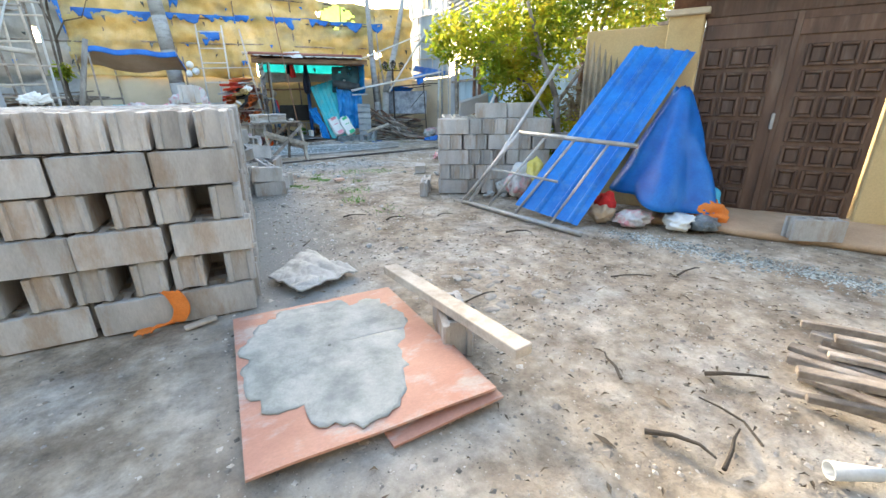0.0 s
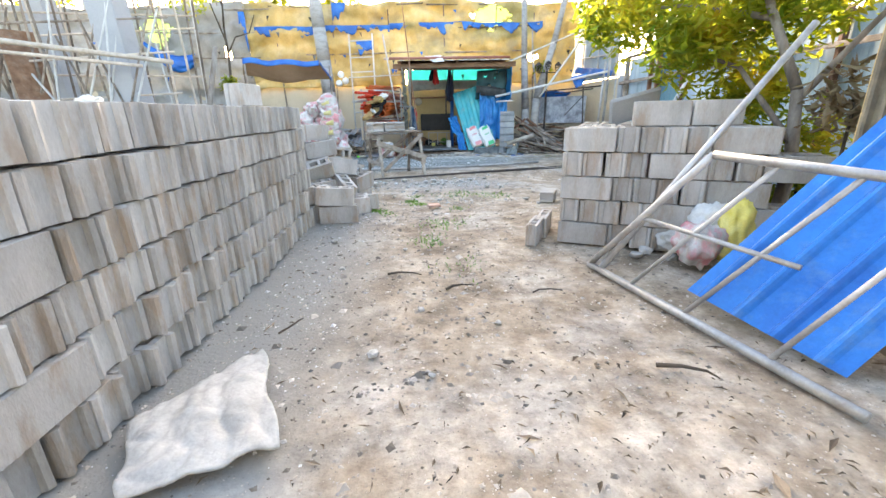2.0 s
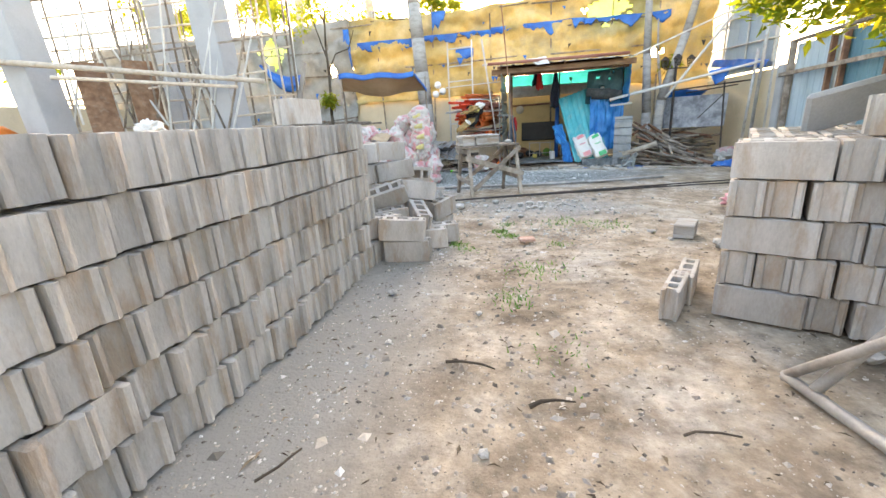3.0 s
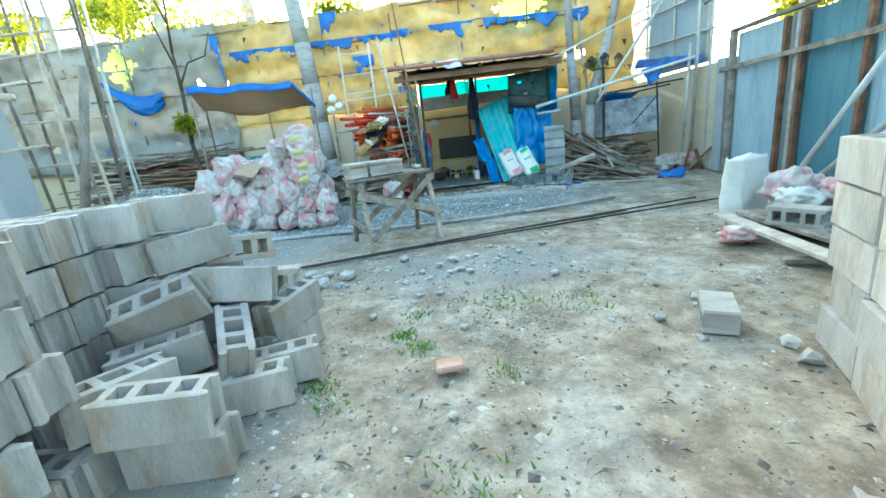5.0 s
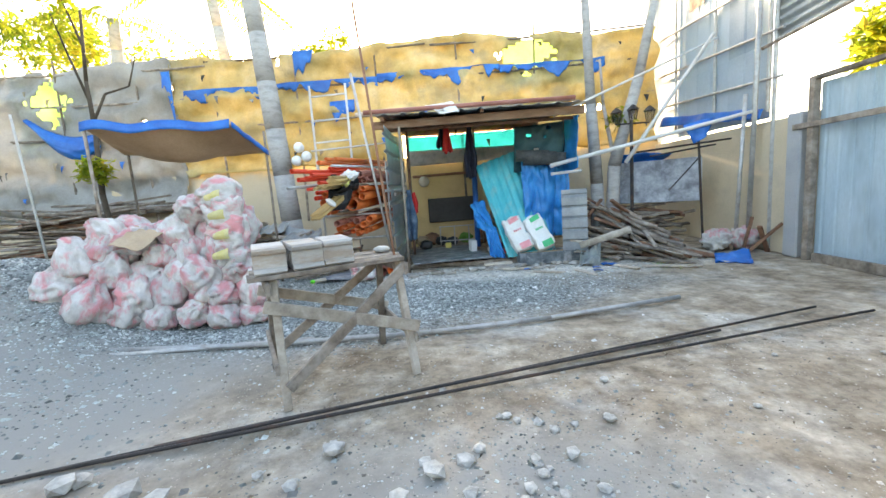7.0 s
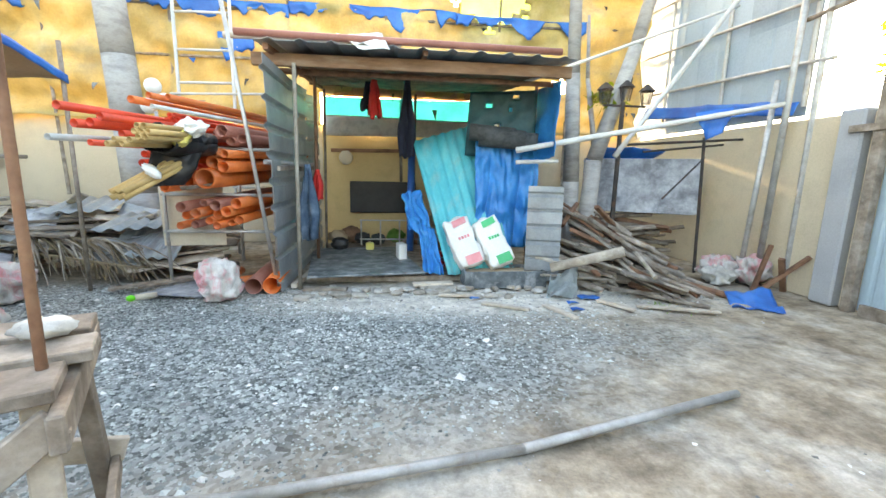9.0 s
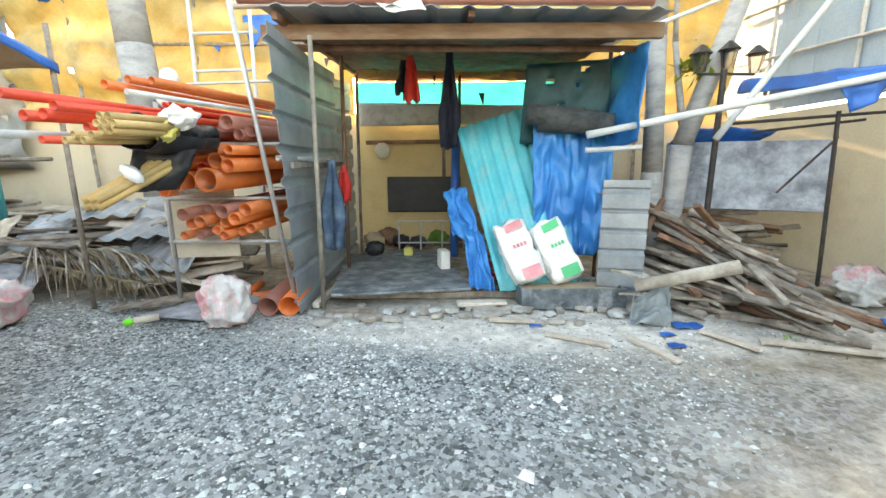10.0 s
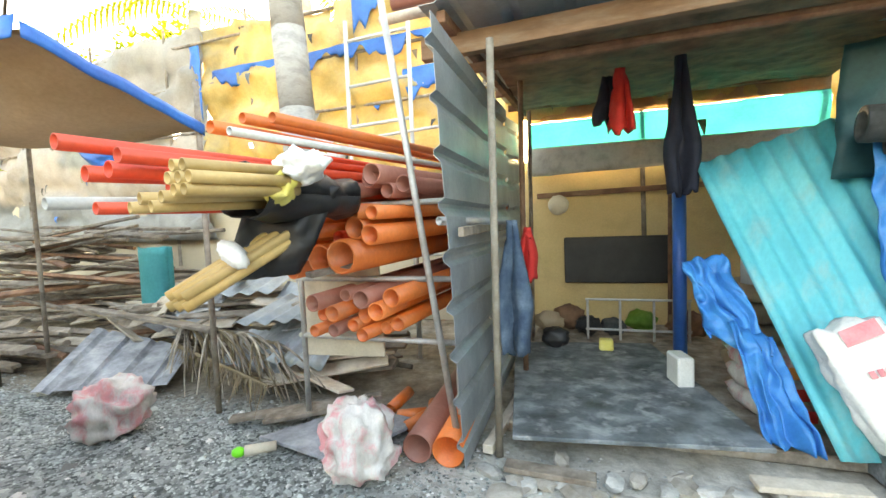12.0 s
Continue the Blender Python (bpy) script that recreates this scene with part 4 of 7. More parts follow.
def tent(u, v):
    a = u * 6.2832
    r = (0.12 + 0.88 * v ** 0.8) * (1 + 0.16 * math.sin(a * 5 + v * 2) * v + 0.12 * nz(math.cos(a) * 2, math.sin(a) * 2, v * 3))
    return Vector((4.3 - 0.16 * v + 0.5 * r * math.cos(a), 3.22 - 0.12 * v + 0.46 * r * math.sin(a), 1.4 - 1.22 * v + 0.04 * nz(u * 9, v * 5) + 0.1 * v * (1 + math.sin(a))))


solid("blue_tarp", surface(tent, 56, 26, 0.006), M_TARPB, Matrix(), "deep blue tarpaulin draped over stored goods", "tarpaulin", smooth=True)
for i, (x, y, sx, sy, sz, m_, lab) in enumerate(((3.62, 3.0, 0.4, 0.3, 0.16, M_SACK, "slumped printed sack"), (3.95, 2.72, 0.42, 0.3, 0.16, M_SACKW, "slumped pale sack"), (3.4, 3.25, 0.3, 0.24, 0.2, M_CARD, "crushed cardboard and cloth bundle"), (4.28, 2.7, 0.4, 0.34, 0.28, M_ORANGE, "bundle of orange cloth"), (4.4, 2.82, 0.34, 0.3, 0.38, M_CYAN, "bundle of light blue cloth"), (4.1, 2.58, 0.4, 0.28, 0.14, M_PANEL, "dark slumped sack"), (3.5, 3.3, 0.24, 0.2, 0.3, M_RED, "red cloth bundle"), (3.25, 4.65, 0.35, 0.3, 0.34, M_SACK, "printed sack"), (3.3, 5.0, 0.3, 0.28, 0.2, M_SACKG, "dusty sack"), (3.5, 4.9, 0.34, 0.3, 0.42, M_SACKW, "pale sack"), (3.5, 4.62, 0.28, 0.24, 0.5, M_YEL, "yellow plastic drum wrapped in sheet"))):
    solid("cloth_parcel" if i in (3, 4, 6) else "sack", crumple(blob((sx, sy, sz), i * 3.1, 0.3, 2.2, 4), i, 0.04), m_, pose(x, y, 0.01, 0, 0, i * 40), lab + " under the leaning sheet", "bundle" if i in (3, 4, 6) else "sack", smooth=True)
loose_block(pose(4.6, 1.87, 0.06, 0, 0, -35), "grey concrete block lying on the clay apron", "")


# ---- trestle bench with blocks ----
def trestle():
    B = pose(0.63, 10.18, 0, 0, 0, 27)
    t = thing("trestle_bench", B, "rough nailed timber trestle bench, weathered and crooked", "bench")
    for sx in (-1, 1):
        for sy in (-1, 1):
            part("leg", plank((sx * 0.44, sy * 0.38, 0.0), (sx * 0.42, sy * 0.2, 0.8), 0.05, 0.05), M_WOODG if sy < 0 else M_WOOD, t)
        part("cross_tie", plank((sx * 0.46, -0.3, 0.76), (sx * 0.46, 0.3, 0.76), 0.03, 0.08), M_WOOD, t)
        part("cross_tie", plank((sx * 0.47, -0.36, 0.26), (sx * 0.47, 0.34, 0.3), 0.025, 0.07), M_WOOD, t)
    for y in (-0.26, 0.24):
        s = 1 if y > 0 else -1
        part("brace", plank((-0.5, y + s * 0.04, 0.66), (0.5, y + s * 0.09, 0.34), 0.025, 0.08), M_WOODG, t)
        part("brace", plank((-0.42, y + s * 0.13, 0.14), (0.46, y + s * 0.015, 0.78), 0.025, 0.07), M_WOOD, t)
    for k, (x0, x1, y, w) in enumerate(((-0.57, 0.46, -0.2, 0.15), (-0.55, 0.5, -0.02, 0.13), (-0.52, 0.48, 0.16, 0.15))):
        part("top_board", plank((x0, y, 0.83 + 0.004 * k), (x1, y, 0.83), w, 0.03), M_WOOD, t)
    solid("thin_pole", rod((1.16, 10.12, 0.0), (0.86, 10.55, 3.2), 0.011, 0.009, 8), M_WOODR, Matrix(), "thin dark pole tied upright to the trestle bench", "pole", smooth=True)
    for m_ in (pose(-0.42, -0.06, 0.932, 90, 0, 88), pose(-0.2, -0.05, 0.932, 90, 0, 92), pose(0.02, -0.04, 0.932, 90, 0, 87)):
        loose_block(B @ m_ @ pose(0, 0, -BH / 2), "pale hollow concrete block lying on the trestle bench", "blocks on the bench")
    solid("rag", blob((0.12, 0.09, 0.05), 4.0, 0.3), M_SACKG, B @ pose(0.4, 0.05, 0.846), "pale crumpled rag on the trestle bench", "rag", smooth=True)


trestle()
solid("steel_pipe", limb([(-1.95, 10.9, 0.05), (-0.3, 10.79, 0.035), (1.2, 10.8, 0.035), (2.4, 10.98, 0.035), (3.8, 11.34, 0.04)], 0.024, 0.024), M_STEEL, Matrix(), "long dark steel pipe lying on the ground", "pipe", smooth=True)
solid("scaffold_tube", rod((-2.6, 10.75, 0.03), (0.2, 10.86, 0.03), 0.022, seg=10), M_STEEL, Matrix(), "grey steel tube lying on the ground", "pipe", smooth=True)
for a, b in (((-1.0, 9.0, 0.03), (4.72, 10.82, 0.02)), ((-0.6, 9.12, 0.035), (5.05, 10.63, 0.02)), ((-0.2, 9.3, 0.02), (3.6, 10.4, 0.03))):
    solid("rebar", rod(a, b, 0.011, seg=7, bend=-0.012), M_IRON, Matrix(), "long rusty reinforcing bar on the ground", "rebar", "reinforcing bars", smooth=True)


# ---- heap of filled sacks ----
def sack_mesh(seed, size):
    """Filled woven sack standing on its base, its mouth gathered and folded at the top."""
    bm = blob(size, seed, 0.16, 1.9, 4, 0.45)
    top = size[2]
    for v in bm.verts:
        f = v.co.z / top
        k = max(0.0, (f - 0.62) / 0.4)
        v.co.x *= 1 - 0.42 * k + 0.1 * math.sin(seed)
        v.co.y *= 1 - 0.6 * k
        if f > 0.85:
            v.co.x += 0.25 * size[0] * (f - 0.85) * 4 * math.cos(seed * 1.7)
            v.co.z += 0.3 * size[2] * (f - 0.85)
        c = v.co
        a = math.atan2(c.y, c.x)
        w = 0.009 * math.sin(7 * a + 9 * f + 5 * nz(c.x * 4, c.z * 4, seed)) * (0.3 + k) + 0.085 * (0.22 - abs(nz(c.x * 6 + seed, c.y * 6, c.z * 7))) + 0.04 * (0.2 - abs(nz(c.x * 14 + seed, c.y * 14, c.z * 12))) + 0.012 * nz(c.x * 20, c.y * 20, c.z * 20 + seed)
        v.co += Vector((c.x, c.y, 0.3 * (c.z - top / 2))).normalized() * w
    return bm


SACKS = []
for i in range(5):
    o = link("sand_sack", sack_mesh(i * 5.3 + 1, (0.38, 0.32, 0.4)), M_SACK, None, True)
    SACKS.append(o)
g = random.Random(21)
first = set()


def drop_sack(x, y, z, rx, ry, rz, k, label="filled pink-printed woven sack in a heap", s=1.0):
    m = pose(x, y, z, rx, ry, rz) @ Matrix.Scale(s, 4)
    o = SACKS[k] if k not in first else share(SACKS[k], m)
    first.add(k)
    o.matrix_world = m
    return tagged(o, label, "sack", "heaped sacks")


n_ = 0
for lev, (x0, x1) in enumerate(((-2.62, -0.68), (-2.52, -0.66), (-2.4, -0.72), (-2.3, -0.78), (-2.15, -0.85), (-1.5, -0.95))):
    x = x0 + 0.1
    while x < x1:
        for r in range(3 if lev < 4 else 2):
            y = 11.3 + 0.28 * (x + 2.04) + 0.3 * r + 0.075 * lev + (0.16 if x < -2.3 else 0)
            if r == 2 and x > -1.2:
                continue
            base = height(x, y) * (0.75 - 0.1 * lev)
            lie = g.random()
            rx, ry = (g.uniform(-28, 18), g.uniform(-28, 28)) if lie < 0.62 else (g.uniform(60, 100), g.uniform(-30, 30))
            drop_sack(x + g.uniform(-0.05, 0.05), y + g.uniform(-0.05, 0.05) + (0.15 if lie >= 0.62 else 0), base + 0.215 * lev - 0.02 + g.uniform(-0.02, 0.03) + (0.12 if lie >= 0.62 else 0), rx, ry, g.uniform(-50, 50), n_ % 5, s=g.uniform(0.84, 1.08))
            n_ += 1
        x += 0.29
for k, (x, z) in enumerate(((-0.9, 0.66), (-0.88, 0.87), (-0.92, 1.08), (-0.95, 1.28))):
    t = drop_sack(x + 0.2, 11.75 + 0.03 * k, z + 0.13, 0, -86, 6 * k, k, "filled white sack with a yellow print", 1.05)
    pr = link("printed_patch", surface(lambda u, v: Vector((x - 0.1 + 0.17 * u, 11.55 + 0.03 * k - 0.03 * math.sin(u * 3.1) - 0.02 * math.sin(v * 3.1), z + 0.08 + (0.06 + 0.05 * u) * v)), 6, 4, 0.004), M_YELP)
    pr.parent = t
    pr.matrix_parent_inverse = t.matrix_world.inverted()
solid("cardboard", surface(rumpled((-1.9, 11.3, 0.98), (-1.6, 11.28, 0.92), (-1.5, 11.6, 1.08), (-1.85, 11.62, 1.12), 0.05, 4), 10, 10, 0.006), M_CARD, Matrix(), "torn brown cardboard on the sack heap", "cardboard")

# ---- canopy ----
can = thing("canopy", pose(-2.3, 13.3, 2.3), "sagging brown tarpaulin canopy edged in blue on poles", "canopy")


def canopy_sheet(u, v):
    q = quad((-0.68, -0.75, 0.1), (1.0, -0.36, 0.06), (1.06, 0.62, -0.24), (-1.35, 0.85, -0.08))(u, v)
    return q + Vector((0, 0, -0.3 * math.sin(u * 3.14) * math.sin(min(1, v * 1.15) * 3.0) + 0.02 * nz(u * 5, v * 5)))


part("sheet", surface(canopy_sheet, 30, 20, 0.005), M_TARPN, can, smooth=True)
part("edge", surface(lambda u, v: canopy_sheet(u, 0.0) + Vector((0, -0.012 - 0.02 * v, 0.05 - 0.12 * v + 0.02 * math.sin(u * 14))), 30, 3, 0.004), M_TARPB, can, "folded blue edge", smooth=True)
part("edge", surface(lambda u, v: canopy_sheet(1.0, u) + Vector((0.012, 0, 0.04 - 0.08 * v)), 16, 3, 0.004), M_TARPB, can, "folded blue edge", smooth=True)
for x, y in ((-0.66, -0.73), (1.04, 0.6), (-1.3, 0.83)):
    part("pole", rod((x, y, -2.3), (x, y, 0.1), 0.02, seg=8), M_WOOD, can, smooth=True)


# ---- trees ----
def leaf_cloud(centres, count, size, seed, droop=0.3):
    """Many small folded leaves scattered in several uneven clumps."""
    g = random.Random(seed)
    vs, fs = [], []
    for _ in range(count):
        c, r = g.choice(centres)
        d = Vector((g.gauss(0, 1), g.gauss(0, 1), g.gauss(0, 0.8)))
        d = d.normalized() * r * g.random() ** 0.45
        p = Vector(c) + d
        if nz(p.x * 2.6, p.y * 2.6, p.z * 2.6) < -0.18:
            continue
        a = Vector((g.gauss(0, 1), g.gauss(0, 1), g.gauss(-droop, 0.6))).normalized()
        b = a.cross(Vector((g.gauss(0, 0.4), g.gauss(0, 0.4), 1))).normalized()
        L, W = size * g.uniform(0.7, 1.4), size * 0.22
        k = len(vs)
        up = a.cross(b) * W * 0.5
        vs += [p, p + a * L * 0.5 + b * W + up, p + a * L, p + a * L * 0.5 - b * W + up, p + a * L * 0.5]
        fs += [(k, k + 4, k + 1), (k + 1, k + 4, k + 2), (k, k + 3, k + 4), (k + 3, k + 2, k + 4)]
    bm = bmesh.new()
    bv = [bm.verts.new(p) for p in vs]
    for f in fs:
        bm.faces.new([bv[i] for i in f])
    return bm


def yard_tree():
    t = thing("tree", pose(4.15, 5.05, 0), "small leafy tree with yellow-green foliage by the gate", "tree")
    part("trunk", limb([(0.0, 0.0, 0), (0.03, -0.02, 0.7), (0.0, 0.05, 1.3), (-0.12, 0.35, 1.95), (-0.2, 0.6, 2.6)], 0.06, 0.025), M_BARK, t, smooth=True)
    for pts in ([(0, 0.05, 1.2), (0.3, -0.2, 1.8), (0.5, -0.35, 2.5)], [(-0.1, 0.3, 1.85), (-0.4, 1.0, 2.1), (-0.6, 1.7, 2.2)], [(0.0, 0.0, 0.9), (-0.25, 0.4, 1.5), (-0.35, 1.0, 1.7)], [(-0.15, 0.45, 2.2), (0.2, 1.0, 2.6), (0.4, 1.6, 2.7)]):
        part("limb", limb(pts, 0.028, 0.01), M_BARK, t, smooth=True)
    part("crown", leaf_cloud([((-0.3, 1.0, 2.3), 0.75), ((-0.5, 1.7, 2.2), 0.6), ((0.1, 0.3, 2.5), 0.7), ((0.5, -0.4, 2.5), 0.6), ((0.1, 1.2, 2.9), 0.7), ((-0.45, 0.75, 1.75), 0.45), ((0.3, 0.6, 2.0), 0.55), ((-0.6, 2.3, 2.3), 0.45), ((0.6, 0.4, 3.0), 0.7), ((-0.1, 0.5, 1.35), 0.32)], 11500, 0.12, 5), M_LEAF, t)
    for i, (x, y, h) in enumerate(((3.75, 5.75, 0.9), (4.3, 5.9, 1.1), (4.6, 5.4, 0.8))):
        s = thing("shrub", pose(x, y, 0), "low leafy shrub beside the short block stack", "shrub", "shrubs")
        part("stem", limb([(0, 0, 0), (0.05, 0.02, h * 0.5), (0, 0.08, h)], 0.02, 0.008), M_BARKD, s)
        part("crown", leaf_cloud([((0, 0, h * 0.8), 0.38), ((0.1, 0.1, h * 1.2), 0.3), ((-0.1, 0, h * 0.45), 0.3)], 1100, 0.1, 30 + i), M_LEAF, s)
    s = thing("dead_bush", pose(4.3, 4.75, 0.0), "dry brown dead foliage caught in the tree", "shrub")
    part("stem", limb([(0, 0, 0), (0, 0, 1.2)], 0.015, 0.01), M_BARKD, s)
    part("crown", leaf_cloud([((0, 0.1, 1.25), 0.3), ((0.05, -0.2, 1.15), 0.22)], 500, 0.12, 51), M_LEAFD, s)


yard_tree()


def coconut(x, y, top, lean, r, seed, fronds=9):
    t = thing("palm_tree", pose(x, y, 0), "tall grey coconut palm trunk behind the yard clutter", "palm")
    pts = [(lean * (k / 8) ** 1.2, 0.0, top * k / 8) for k in range(9)]
    part("trunk", limb(pts, r, r * 0.72), M_PALM, t, smooth=True)
    g = random.Random(seed)
    for f in range(fronds):
        a = g.uniform(0, 6.28)
        fr = bmesh.new()
        base = Vector(pts[-1])
        for k in range(26):
            s = k / 25
            p = base + Vector((math.cos(a), math.sin(a), 0)) * 2.6 * s + Vector((0, 0, 0.7 * s - 2.1 * s * s))
            for sd in (-1, 1):
                d = Vector((-math.sin(a) * sd, math.cos(a) * sd, -0.7)).normalized()
                L = 0.6 * math.sin(0.3 + 2.6 * s)
                w = Vector((math.cos(a), math.sin(a), 0)) * 0.03
                vs = [fr.verts.new(q) for q in (p - w, p + w, p + d * L)]
                fr.faces.new(vs)
        part("frond", fr, M_LEAF, t)
    return t


coconut(-1.62, 15.7, 7.2, -0.45, 0.22, 3)
t = coconut(-4.4, 20.5, 7.5, -0.6, 0.22, 8)
t = coconut(-7.6, 19.5, 6.6, 0.3, 0.2, 12)
t = coconut(-10.6, 18.6, 5.8, 0.4, 0.2, 16)


def twin_tree():
    t = thing("tree", pose(4.3, 15.0, 0), "slender grey twin-trunked tree beside the shed", "tree")
    part("trunk", limb([(0.02, 0, 0), (0.0, -0.05, 1.2), (-0.1, -0.1, 2.6), (-0.18, -0.1, 4.8)], 0.13, 0.07), M_PALM, t, smooth=True)
    part("trunk", limb([(0.3, 0.1, 0), (0.34, 0, 1.5), (0.75, -0.1, 3.0), (1.15, -0.1, 4.8)], 0.13, 0.07), M_PALM, t, smooth=True)
    part("limb", limb([(0.34, 0, 1.6), (0.2, 0.1, 2.6), (0.15, 0.1, 3.4)], 0.04, 0.02), M_PALM, t, smooth=True)
    part("crown", leaf_cloud([((-0.1, 0, 5.6), 0.8), ((1.2, 0, 5.7), 0.9), ((0.5, 0.2, 5.0), 0.5), ((0.5, 0.1, 2.35), 0.25)], 1800, 0.14, 77), M_LEAF, t)


twin_tree()
t = thing("sapling", pose(-3.85, 13.8, 0), "thin dark sapling with sparse yellow leaves", "tree")
part("trunk", limb([(0.1, 0, 0), (-0.02, 0, 1.6), (0.05, 0, 2.6), (0.05, 0, 3.3), (0.15, 0, 4.3)], 0.05, 0.018), M_BARKD, t, smooth=True)
for pts in ([(0.05, 0, 2.7), (0.3, 0, 3.1), (0.65, 0.05, 3.2), (0.85, 0, 3.6)], [(0.05, 0, 3.0), (-0.15, 0, 3.7), (-0.3, 0, 4.3)], [(0.1, 0, 3.8), (-0.2, 0.1, 4.6)]):
    part("limb", limb(pts, 0.022, 0.008), M_BARKD, t, smooth=True)
part("crown", leaf_cloud([((-0.75, 0.0, 4.0), 0.5), ((-0.3, 0, 4.4), 0.4), ((-1.2, 0.1, 4.2), 0.45), ((0, -0.1, 2.0), 0.22)], 1500, 0.12, 61), M_LEAF, t)
for i, (x, y, h, r) in enumerate(((-9.5, 21, 6.2, 1.4), (-12.5, 20, 5.6, 1.5), (-6.2, 23, 5.8, 1.2), (-15, 9, 4.6, 1.6), (-15.5, 5, 4.8, 1.7), (-15, 13, 4.4, 1.5), (-12, 2, 4.4, 1.4), (8.7, 13.4, 3.5, 1.0), (9.4, 11.6, 3.4, 1.1), (9.4, 8.6, 3.4, 1.2), (-3.0, 24, 6.4, 1.0))):
    t = thing("tree", pose(x, y, 0), "sunlit leafy tree beyond the boundary", "tree", "trees beyond the wall")
    part("trunk", limb([(0, 0, 0), (0.1, 0, h * 0.5), (0, 0.1, h)], 0.14, 0.05), M_BARK, t, smooth=True)
    gg = random.Random(i)
    part("crown", leaf_cloud([((gg.uniform(-1, 1) * r, gg.uniform(-1, 1) * r, h + gg.uniform(-0.6, 0.6) * r), r * gg.uniform(0.4, 0.8)) for _ in range(7)], 2200, 0.24, 90 + i), M_LEAF, t)


# ---- open-fronted shed ----
def shed():
    t = thing("shed", pose(0, 0, 0), "open-fronted tool shed of scrap timber and corrugated sheets", "shed")
    roof = part("roof", surface(ribbed((0.52, 13.68, 2.46), (3.72, 13.68, 2.45), (3.78, 17.0, 2.8), (0.45, 17.0, 2.8), 11, 0.025), 110, 6, 0.003), M_GALV, t)
    for y, z in ((14.9, 2.56), (15.9, 2.63), (16.7, 2.68)):
        part("purlin", plank((0.5, y, z), (3.65, y, z - 0.02), 0.05, 0.07), M_WOODR, roof)
    # sheet added below the metal roof to keep its lit underside dark
    part("ceiling_sheet", surface(rumpled((0.72, 14.15, 2.42), (3.6, 14.15, 2.42), (3.66, 16.9, 2.66), (0.7, 16.9, 2.66), 0.03, 2), 40, 30, 0.006, holes=torn([(0.2 + 0.06 * k, 0.93 + 0.02 * (k % 2), 0.02, 0.014) for k in range(12)] + [(0.83, 0.3, 0.03, 0.02), (0.7, 0.5, 0.02, 0.015), (0.9, 0.12, 0.03, 0.02)])), M_WOODR, t, "dark brown sheet added under the roof, with small holes")
    part("fascia", plank((0.42, 14.0, 2.36), (3.75, 13.92, 2.37), 0.06, 0.12), M_WOODF, t, "stained brown beam")
    part("fascia", rod((0.55, 14.25, 2.31), (3.7, 14.2, 2.3), 0.03, 0.027, 9, knots=2), M_WOODR, t, "dark bamboo tie pole")
    part("rafter", plank((0.62, 13.75, 2.42), (0.68, 16.8, 2.62), 0.05, 0.06), M_WOODR, t)
    part("rafter", plank((2.15, 13.75, 2.44), (2.15, 16.8, 2.66), 0.05, 0.05), M_WOODR, t)
    for x, y, h, m_ in ((0.84, 13.84, 2.3, M_WOODG), (0.86, 14.9, 2.4, M_WOODR), (0.78, 16.2, 2.5, M_WOOD), (3.62, 14.7, 2.4, M_WOODR), (3.6, 16.2, 2.5, M_WOOD), (2.2, 16.6, 2.55, M_WOODR)):
        part("post", rod((x, y, 0), (x + 0.02, y, h), 0.021, seg=8), m_, t, smooth=True)
    # left wall of three overlapping sheets, ribs level
    for k in range(3):
        y0, y1 = 13.5 + 0.95 * k, 14.5 + 0.95 * k
        part("wall_sheet", surface(ribbed((0.70 - 0.006 * k, y0 + 0.12, 0.03), (0.68 - 0.006 * k, y0 - 0.1 * (k == 0), 2.28), (0.68 - 0.006 * k, y1, 2.28 + 0.06 * k), (0.70 - 0.006 * k, y1, 0.03), 9, 0.035, seed=k), 100, 4, 0.003), M_GALV, t)
    for y in (13.86, 14.7):
        part("girt", plank((0.74, y - 0.3, 1.28), (0.74, y + 0.7, 1.3), 0.03, 0.05), M_WOOD, t)
    part("side_sheet", surface(ribbed((3.36, 13.95, 0.05), (3.36, 13.95, 1.15), (3.74, 13.85, 1.15), (3.74, 13.85, 0.05), 6, 0.03), 70, 3, 0.003), M_GALV, t, "grey ribbed sheet offcut standing at the side")
    # back: translucent strip and sagging cloth
    part("back_sheet", surface(rumpled((0.7, 16.86, 2.14), (3.7, 16.86, 2.1), (3.7, 16.86, 2.52), (0.7, 16.86, 2.5), 0.04, 2), 40, 6, 0.004), M_TURQ, t, "glowing translucent turquoise sheet", smooth=True)
    part("back_cloth", surface(rumpled((0.7, 16.84, 2.5), (3.7, 16.84, 2.52), (3.7, 16.84, 2.75), (0.7, 16.84, 2.72), 0.06, 2, 3), 40, 8, 0.004), M_TARPN, t, "drooping brown sheet", smooth=True)
    part("back_cloth", surface(rumpled((0.7, 16.8, 1.86), (3.7, 16.8, 1.9), (3.7, 16.8, 2.16), (0.7, 16.8, 2.2), 0.06, 2, 5), 40, 6, 0.004), M_SACKG, t, "dusty hanging sheet", smooth=True)
    part("back_wall", box((3.1, 0.04, 1.95), pose(2.2, 16.93, 0.98), 0.004), M_WALLY, t, "yellow painted wall face")
    part("wall_rail", plank((0.8, 16.82, 1.62), (3.4, 16.82, 1.66), 0.04, 0.06), M_WOODR, t)
    part("right_tarp", surface(rumpled((3.63, 13.95, 1.5), (3.63, 16.4, 1.2), (3.66, 16.4, 2.45), (3.66, 13.95, 2.3), 0.08, 2.5, 4), 30, 16, 0.005), M_TARPC, t, "blue tarpaulin side curtain", smooth=True)
    floor = part("floor_panel", box((1.28, 2.0, 0.025), pose(1.42, 14.86, 0.12, -1.5, 0, 8), 0.004), M_PANEL, t, "worn dark floor panel")
